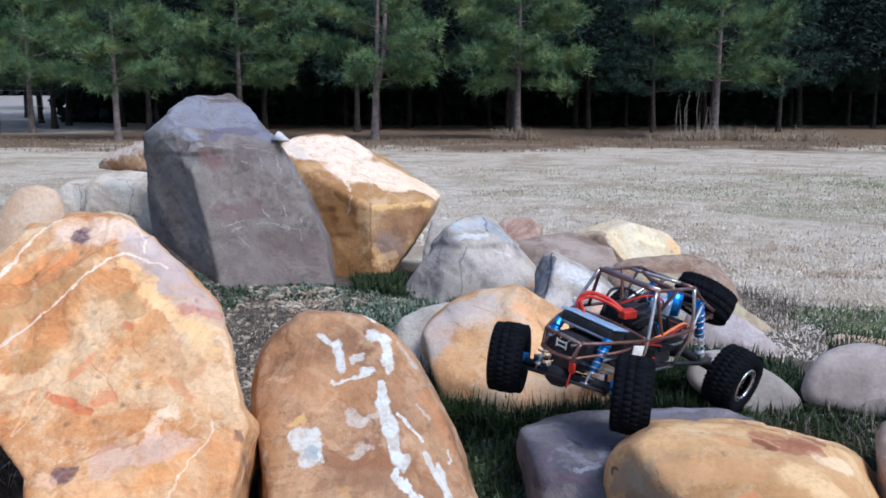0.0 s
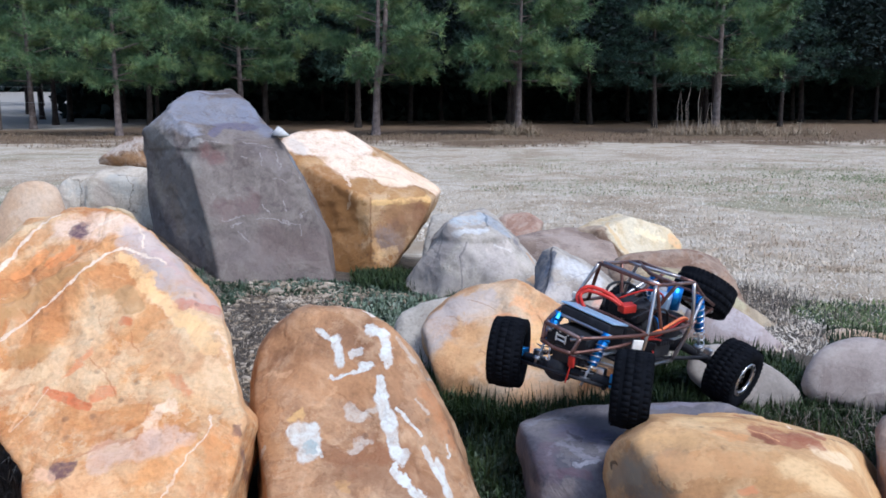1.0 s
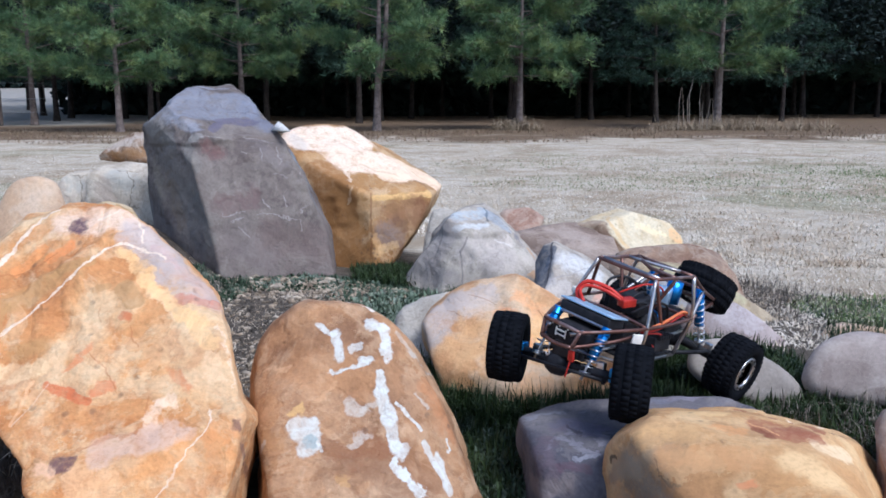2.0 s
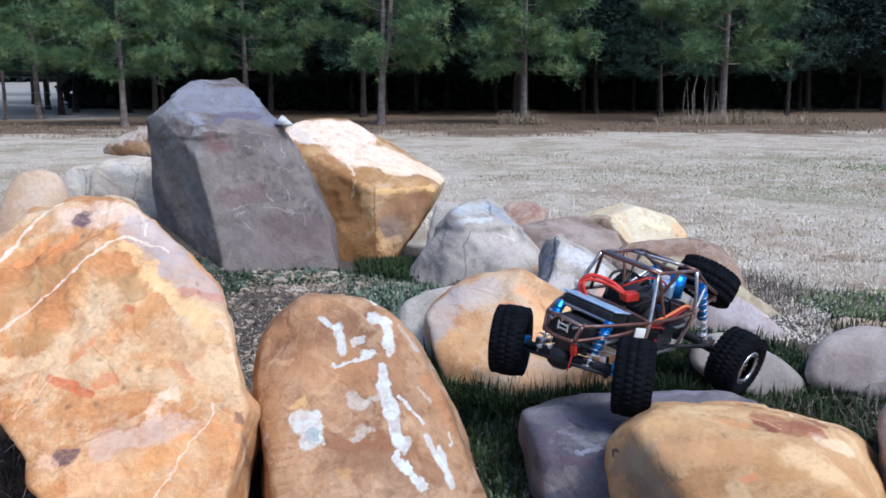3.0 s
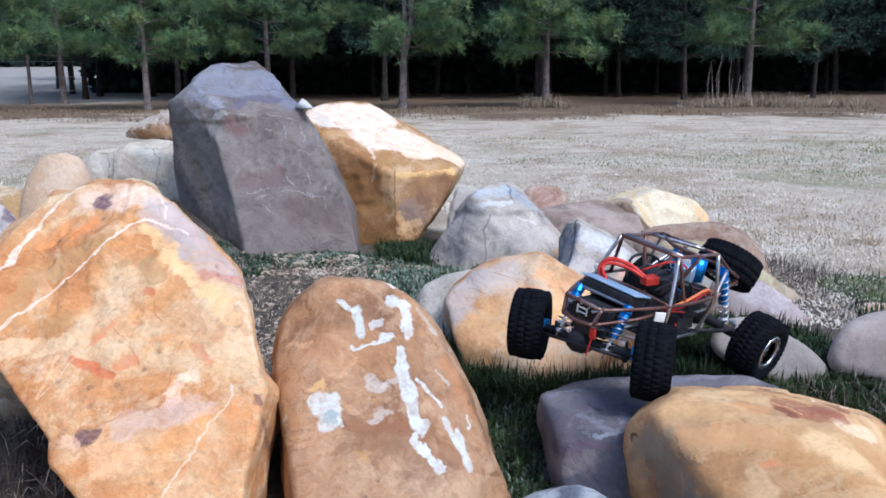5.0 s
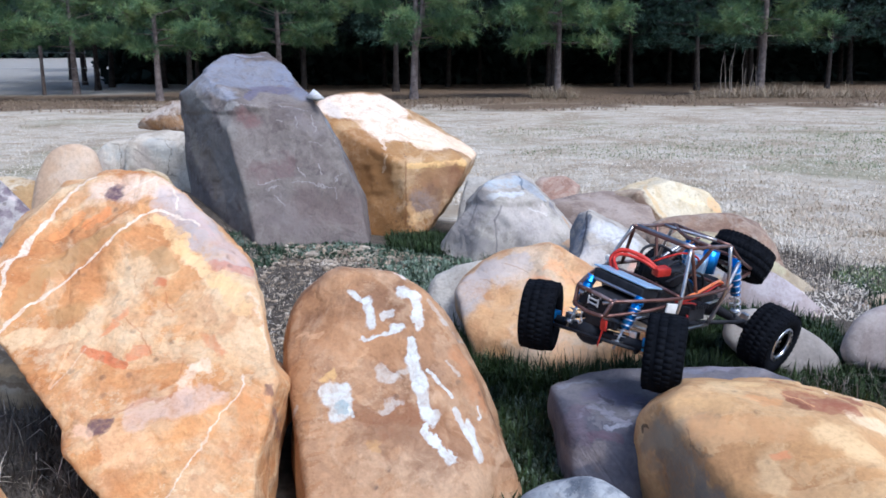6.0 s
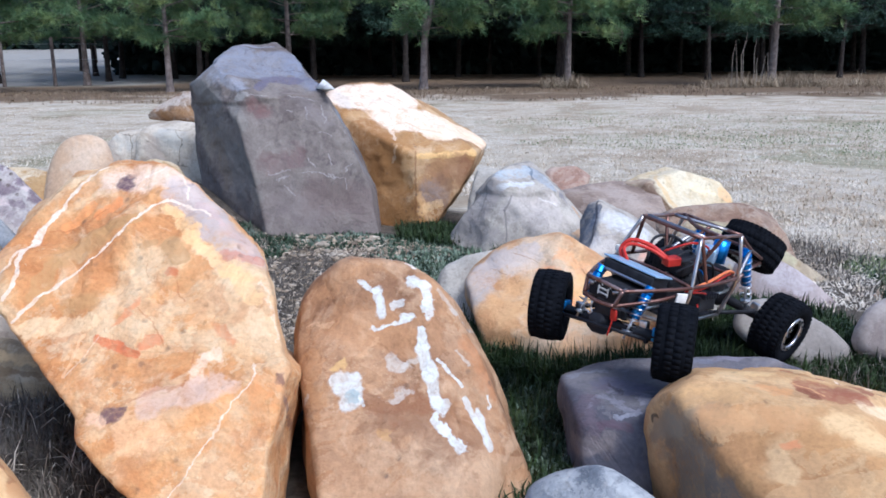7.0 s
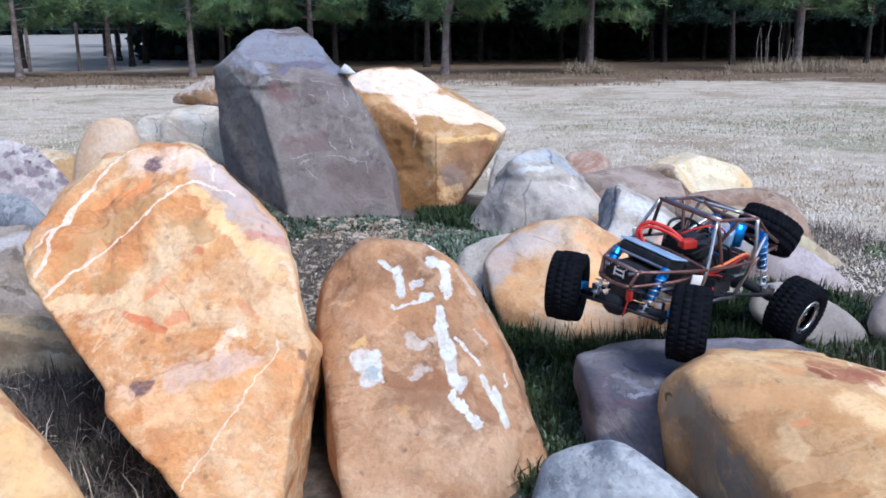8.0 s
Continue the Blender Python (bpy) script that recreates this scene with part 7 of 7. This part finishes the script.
def wheel_parts(wheel, R, W, side):
    """Tyre with lugs, black rim, silver beadlock ring with bolts and a hub; side +1: its face looks to +y."""
    h = W / 2
    bm = lathe([(R * 0.50, -h * 0.80), (R * 0.58, -h * 0.98), (R * 0.80, -h * 1.08), (R * 0.90, -h * 1.0), (R * 0.95, -h * 0.76), (R * 0.98, -h * 0.3), (R * 0.98, h * 0.3),
                (R * 0.95, h * 0.76), (R * 0.90, h * 1.0), (R * 0.80, h * 1.08), (R * 0.58, h * 0.98), (R * 0.50, h * 0.80)], 48)
    n = 38
    for k in range(n):
        for row, (y, ln) in enumerate(((-0.72, 0.42), (-0.22, 0.40), (0.24, 0.40), (0.72, 0.42))):
            w = 360 * (k + (0.5 if row % 2 else 0.0)) / n
            a = radians(w)
            rr = R * (0.979 if abs(y) < 0.5 else 0.950)
            block((R * 0.007, ln * h * 1.1, R * 0.150), (rr * math.cos(a), y * h, rr * math.sin(a)), (0, -w, 0), 0, bm)
        w = 360 * k / n
        a = radians(w)
        for s in (-1, 1):
            block((R * 0.10, h * 0.03, R * 0.07), (R * 0.86 * math.cos(a), s * h * 1.02, R * 0.86 * math.sin(a)), (0, -w, 0), 0, bm)
    part("tyre", bm, m_tyre, wheel, "black knobbly rubber tyre")
    bm = lathe([(R * 0.51, -h * 0.8), (R * 0.46, -h * 0.7), (R * 0.42, h * 0.45 * side), (R * 0.2, h * 0.35 * side), (R * 0.02, h * 0.38 * side)], 32)
    part("rim", bm, m_black, wheel, "black dished wheel rim")
    y0, y1 = h * 0.78 * side, h * 0.98 * side
    bm = lathe([(R * 0.53, y0), (R * 0.53, y1 * 0.97), (R * 0.51, y1), (R * 0.41, y1), (R * 0.39, y1 * 0.95), (R * 0.39, y0), (R * 0.53, y0)], 40)
    ring = part("beadlock_ring", bm, m_alloy, wheel, "silver beadlock ring")
    bm = bmesh.new()
    for k in range(12):
        w = math.tau * k / 12
        lathe([(0.0, y1 + 0.0016 * side), (R * 0.035, y1 + 0.0014 * side), (R * 0.04, y1 - 0.001 * side)], 8, (R * 0.46 * math.cos(w), 0, R * 0.46 * math.sin(w)), bm)
    part("ring_bolts", bm, m_black, ring)
    for k in range(6):
        w = math.tau * k / 6
        bm = lathe([(0.0, h * 0.60 * side), (R * 0.05, h * 0.58 * side), (R * 0.055, h * 0.38 * side)], 8, (R * 0.22 * math.cos(w), 0, R * 0.22 * math.sin(w)))
        part("hub_bolt", bm, m_alloy, wheel)
    for k in range(6):
        w = 60 * k + 30
        a = radians(w)
        part("spoke", block((R * 0.30, h * 0.22, R * 0.09), (R * 0.34 * math.cos(a), h * 0.42 * side, R * 0.34 * math.sin(a)), (0, -w, 0), 0.001), m_black, wheel)


car = tagged(new("rock_crawler"), "remote-controlled rock crawler buggy with bare tube cage", "toy car")
car.matrix_basis = pose(0.3366, 1.5697, 0.2117, -11.5, -6.35, 226.2) @ Matrix.Scale(1.08, 4)
R_TYRE, W_TYRE, HALF_TRACK = 0.0605, 0.054, 0.120


def group_part(name, at, turn=(0, 0, 0), label=""):
    ob = new(name)
    ob.parent = car
    ob.matrix_basis = pose(*at, *turn)
    return tagged(ob, label)


for x, z, tilt, steer in ((0.163, -0.006, 9.1, 30.0), (-0.183, 0.007, -5.1, 0.0)):
    a = radians(tilt)
    for s in (1, -1):
        w = group_part("wheel", (x, s * HALF_TRACK * math.cos(a), z + s * HALF_TRACK * math.sin(a)), (tilt, 0, steer))
        wheel_parts(w, R_TYRE, W_TYRE, s)
    ax = group_part("axle", (x, 0, z), (tilt, 0, 0))
    part("axle_tube", rod([(0, -0.095, 0), (0, -0.03, 0), (0, 0.03, 0), (0, 0.095, 0)], 0.0085, 10), m_black, ax)
    bm = lathe([(0.0, -0.02), (0.016, -0.018), (0.021, -0.008), (0.021, 0.008), (0.016, 0.018), (0.0, 0.02)], 16, (0.004 * (1 if x > 0 else -1), -0.012, 0))
    part("differential_case", bm, m_black, ax)
    for s in (1, -1):
        part("steering_knuckle", block((0.016, 0.012, 0.022), (0, s * 0.090, 0.004)), m_blue, ax, "blue anodised knuckle")
        part("shock_mount", block((0.010, 0.014, 0.016), (-0.004, s * 0.062, 0.010)), m_alloy, ax)
    if x > 0:
        part("tie_rod", rod([(0.024, -0.085, -0.002), (0.024, 0.085, -0.002)], 0.0028), m_black, ax, "black steering rod")
        part("steering_servo", block((0.022, 0.045, 0.024), (0.008, 0.005, 0.026)), m_black, ax)


def shock(top, foot):
    """A coil-over: blue body, silver shaft and a black spring with its collars."""
    t, f = Vector(top), Vector(foot)
    sh = group_part("shock_absorber", (0, 0, 0), label="blue anodised coil-over shock absorber")
    d = (f - t).normalized()
    ln = (f - t).length
    part("body", rod([t, t + d * ln * 0.60], 0.0082, 14), m_blue, sh)
    part("shaft", rod([t + d * ln * 0.5, f], 0.0022, 8), m_alloy, sh, "silver shaft")
    part("collar", rod([t + d * ln * 0.10, t + d * ln * 0.14], 0.0092, 14), m_blue, sh)
    part("spring_cup", rod([t + d * ln * 0.86, t + d * ln * 0.90], 0.0085, 14), m_alloy, sh)
    s = d.cross(Vector((0.3, 0.8, 0.1))).normalized()
    q = d.cross(s)
    turns = 7
    coil = [t + d * ln * (0.14 + 0.72 * k / (turns * 9)) + (s * math.cos(math.tau * k / 9) + q * math.sin(math.tau * k / 9)) * 0.0096 for k in range(turns * 9 + 1)]
    part("spring", rod(coil, 0.0011, 5), m_alloy, sh, "silver coil spring")


shock((0.148, 0.046, 0.072), (0.176, 0.040, -0.014))
shock((0.148, -0.050, 0.072), (0.172, -0.056, -0.020))
shock((-0.120, 0.046, 0.122), (-0.160, 0.058, 0.012))
shock((-0.120, -0.046, 0.122), (-0.160, -0.058, 0.024))

# the welded cage, tube by tube
T = 0.0031
def cage(pts, mat_t):
    part("cage_tube", rod(arc(pts, 4), T, 8), mat_t, car, "welded steel tube" if mat_t is m_steel else "browned steel tube")


for s in (1, -1):
    cage([(0.061, s * 0.056, 0.151), (-0.066, s * 0.056, 0.151)], m_rusty)
    cage([(0.061, s * 0.056, 0.151), (0.080, s * 0.075, 0.076), (0.078, s * 0.072, 0.044), (0.070, s * 0.060, 0.012)], m_steel)
    cage([(0.057, s * 0.056, 0.150), (0.036, s * 0.074, 0.078)], m_rusty)
    cage([(0.203, s * 0.034, 0.064), (0.150, s * 0.056, 0.070), (0.080, s * 0.075, 0.076), (0.0, s * 0.076, 0.078), (-0.070, s * 0.070, 0.080)], m_rusty)
    cage([(0.208, s * 0.029, 0.038), (0.140, s * 0.056, 0.052), (0.100, s * 0.066, 0.062)], m_rusty)
    cage([(0.208, s * 0.029, 0.038), (0.110, s * 0.040, 0.012), (0.060, s * 0.055, 0.006), (-0.080, s * 0.050, 0.004)], m_steel)
    cage([(-0.066, s * 0.056, 0.151), (-0.070, s * 0.070, 0.080), (-0.080, s * 0.050, 0.004)], m_steel)
    cage([(-0.066, s * 0.056, 0.151), (-0.124, s * 0.052, 0.122), (-0.192, s * 0.044, 0.098)], m_rusty)
    cage([(-0.070, s * 0.070, 0.080), (-0.124, s * 0.052, 0.122)], m_steel)
    cage([(-0.080, s * 0.052, 0.010), (-0.120, s * 0.050, 0.070), (-0.192, s * 0.044, 0.090)], m_rusty)
    cage([(-0.010, s * 0.056, 0.151), (0.0, s * 0.030, 0.085)], m_rusty)
    cage([(0.203, s * 0.034, 0.064), (0.208, s * 0.029, 0.038)], m_rusty)
    cage([(0.196, s * 0.036, 0.066), (0.206, s * 0.020, 0.056)], m_steel)
cage([(0.061, -0.056, 0.151), (0.061, 0.056, 0.151)], m_rusty)
cage([(0.050, -0.056, 0.152), (0.050, 0.056, 0.152)], m_steel)
cage([(-0.066, -0.056, 0.151), (-0.066, 0.056, 0.151)], m_rusty)
cage([(-0.066, -0.056, 0.151), (-0.010, 0.0, 0.152), (-0.004, 0.056, 0.151)], m_rusty)
cage([(-0.030, -0.056, 0.151), (-0.066, 0.030, 0.151)], m_steel)
cage([(0.203, -0.034, 0.064), (0.209, 0.0, 0.067), (0.203, 0.034, 0.064)], m_rusty)
cage([(0.208, -0.029, 0.038), (0.213, 0.0, 0.036), (0.208, 0.029, 0.038)], m_rusty)
cage([(0.080, -0.075, 0.076), (0.080, 0.0, 0.080), (0.080, 0.075, 0.076)], m_rusty)
cage([(-0.192, -0.044, 0.098), (-0.192, 0.044, 0.098)], m_rusty)
cage([(-0.192, -0.044, 0.090), (-0.198, 0.0, 0.088), (-0.192, 0.044, 0.090)], m_rusty)
cage([(-0.124, -0.052, 0.122), (-0.124, 0.052, 0.122)], m_rusty)
cage([(-0.070, -0.070, 0.080), (-0.070, 0.070, 0.080)], m_rusty)
cage([(0.150, -0.056, 0.070), (0.150, 0.056, 0.070)], m_steel)
cage([(-0.015, -0.030, 0.085), (-0.066, 0.0, 0.151)], m_rusty)

# floor, battery, drive and wiring
part("skid_plate", block((0.120, 0.085, 0.004), (-0.010, 0, 0.002)), m_black, car, "black skid plate")
part("battery", block((0.046, 0.096, 0.018), (0.128, 0, 0.075), (0, -6, 0), 0.003), m_black, car, "black battery pack")
part("battery_tray", block((0.046, 0.104, 0.003), (0.126, 0, 0.0865), (0, -8, 0), 0.001), m_plate, car, "pale blue metal battery strap plate")
part("winch_plate", block((0.004, 0.056, 0.026), (0.199, 0, 0.051), (0, 8, 0), 0.001), m_black, car, "black winch plate in the bumper")
for a, size in (((0.2025, -0.009, 0.051), (0.002, 0.0022, 0.014)), ((0.2025, 0.009, 0.051), (0.002, 0.0022, 0.014)), ((0.2025, 0, 0.0545), (0.002, 0.018, 0.0022)), ((0.2025, 0, 0.0475), (0.002, 0.018, 0.0022))):
    part("winch_fairlead_bar", block(size, a, (0, 8, 0), 0.0004), m_white, car, "white fairlead bar")
for y in (-0.018, -0.004, 0.012):
    part("plate_bolt", lathe([(0.0, 0.001), (0.0022, 0.0008), (0.0022, -0.001)], 8, (0.2015, y, 0.0605)), m_alloy, car)
part("speed_controller", block((0.050, 0.036, 0.024), (-0.020, 0.040, 0.030), (10, 0, 0), 0.002), m_black, car, "finned black speed controller")
for k in range(6):
    part("cooling_fin", block((0.003, 0.034, 0.008), (-0.040 + k * 0.008, 0.046, 0.044), (10, 0, 0), 0.0005), m_black, car)
part("motor", rod([(-0.075, -0.006, 0.048), (-0.020, -0.006, 0.048)], 0.018, 20), m_black, car, "black electric motor")
part("motor_end", rod([(-0.080, -0.006, 0.048), (-0.074, -0.006, 0.048)], 0.0185, 20), m_blue, car, "blue motor end plate")
part("gearbox", block((0.046, 0.040, 0.048), (0.016, -0.004, 0.036), (0, 0, 0), 0.004), m_black, car, "black gearbox")
part("front_bulkhead", block((0.050, 0.066, 0.048), (0.150, 0, 0.036), (0, 4, 0), 0.004), m_black, car, "black front bulkhead")
part("electronics_box", block((0.052, 0.058, 0.030), (-0.002, -0.012, 0.084), (0, 4, 8), 0.003), m_black, car, "black electronics box")
part("rear_gearbox", block((0.050, 0.046, 0.044), (-0.112, 0.0, 0.052), (0, 0, 0), 0.005), m_black, car, "black rear gearbox")
part("receiver_box", block((0.034, 0.030, 0.018), (-0.045, -0.034, 0.070), (0, 0, 15), 0.002), m_black, car, "black receiver box")
part("blue_canister", rod([(-0.100, 0.010, 0.085), (-0.100, 0.010, 0.125)], 0.014, 18), m_blue, car, "blue canister behind the seat")
part("pale_servo", block((0.030, 0.034, 0.030), (-0.060, 0.008, 0.100), (0, 8, 20), 0.003), m_plate, car, "pale blue electronics box")
part("white_tag", block((0.003, 0.020, 0.024), (0.100, 0.074, 0.056), (0, 0, 70), 0.001), m_white, car, "white plastic connector")
part("white_end_cap", block((0.008, 0.008, 0.010), (0.076, -0.077, 0.088), (0, 0, 0), 0.002), m_white, car, "white antenna cap")
part("battery_lead", rod(arc([(0.110, -0.040, 0.082), (0.094, -0.060, 0.094), (0.085, -0.050, 0.112), (0.072, -0.020, 0.112), (0.060, 0.006, 0.100)], 5), 0.0036, 7), m_wire, car)
part("battery_lead", rod(arc([(0.114, -0.030, 0.086), (0.098, -0.052, 0.097), (0.088, -0.044, 0.107), (0.074, -0.014, 0.106), (0.060, 0.010, 0.096)], 5), 0.0030, 7), m_wire, car)
part("wire", rod(arc([(0.078, 0.070, 0.070), (0.030, 0.074, 0.082), (-0.030, 0.070, 0.094), (-0.068, 0.062, 0.086)], 5), 0.0026, 7), m_orange_wire, car)
part("wire", rod(arc([(0.078, 0.066, 0.066), (0.030, 0.070, 0.070), (-0.040, 0.066, 0.086), (-0.068, 0.058, 0.082)], 5), 0.0020, 7), m_wire, car)
part("wire", rod(arc([(0.050, 0.014, 0.092), (0.020, 0.030, 0.098), (-0.010, 0.036, 0.070), (-0.020, 0.040, 0.044)], 5), 0.0024, 7), m_black, car)
part("wire", rod(arc([(0.046, 0.004, 0.092), (0.010, 0.010, 0.110), (-0.030, 0.000, 0.096), (-0.045, -0.006, 0.060)], 5), 0.0024, 7), m_black, car)
part("wire", rod(arc([(0.050, -0.010, 0.090), (0.010, -0.030, 0.104), (-0.030, -0.034, 0.090), (-0.045, -0.034, 0.078)], 5), 0.0018, 7), m_black, car)
part("wire", rod(arc([(-0.020, 0.052, 0.046), (0.020, 0.064, 0.058), (0.060, 0.064, 0.060), (0.090, 0.060, 0.046)], 5), 0.0016, 7), m_wire, car)
part("wire", rod(arc([(0.000, 0.050, 0.030), (0.030, 0.066, 0.034), (0.070, 0.058, 0.030)], 5), 0.0016, 7), m_wire, car)
part("wire", rod(arc([(0.040, -0.040, 0.080), (0.020, -0.050, 0.112), (-0.020, -0.040, 0.118), (-0.050, -0.020, 0.100)], 5), 0.0026, 7), m_black, car)
part("wire", rod(arc([(0.060, 0.030, 0.084), (0.030, 0.046, 0.104), (-0.010, 0.050, 0.100), (-0.040, 0.044, 0.070)], 5), 0.0022, 7), m_black, car)
part("wire", rod(arc([(0.030, -0.020, 0.100), (0.000, 0.010, 0.124), (-0.040, 0.020, 0.116), (-0.060, 0.010, 0.090)], 5), 0.0018, 7), m_wire, car)
part("tow_cord", rod(arc([(0.150, 0.020, 0.040), (0.190, 0.022, 0.030), (0.197, 0.026, 0.010), (0.196, 0.024, -0.014)], 5), 0.0013, 7), m_wire, car)
part("battery_plug", block((0.026, 0.018, 0.014), (0.052, 0.012, 0.096), (0, 10, -20), 0.002), m_wire, car, "red battery plug")
part("red_strap", block((0.005, 0.010, 0.018), (0.197, 0.026, 0.022), (0, 15, 0), 0.001), m_wire, car, "red strap tag")
hook = group_part("winch_hook", (0.206, -0.012, 0.020), label="small silver winch hook")
part("shank", rod([(0, 0, 0.012), (0, 0, 0)], 0.0016), m_alloy, hook)
part("bend", rod(arc([(0, 0, 0), (0, 0.004, -0.006), (0, 0.0, -0.010), (0, -0.004, -0.006)], 4), 0.0014, 6), m_alloy, hook)
for s in (1, -1):
    for x0, x1, zf in ((0.050, 0.160, -0.004), (-0.070, -0.180, 0.010)):
        part("lower_link", rod([(x0, s * 0.034, 0.002), (x1, s * 0.070, zf - 0.004)], 0.0040, 8), m_black, car, "black suspension link")
        part("upper_link", rod([(x0, s * 0.026, 0.026), (x1, s * 0.018, zf + 0.022)], 0.0030, 8), m_alloy, car, "bright suspension link")
part("drive_shaft", rod([(0.030, 0.004, 0.016), (0.155, -0.008, 0.004)], 0.0042, 10), m_alloy, car, "front drive shaft")
part("drive_shaft", rod([(-0.040, 0.004, 0.016), (-0.175, -0.008, 0.010)], 0.0042, 10), m_alloy, car, "rear drive shaft")
spare = group_part("spare_wheel", (-0.233, 0.000, 0.103), (62, 0, 90), label="spare tyre strapped on the rear of the cage")
wheel_parts(spare, R_TYRE * 0.98, W_TYRE, -1)
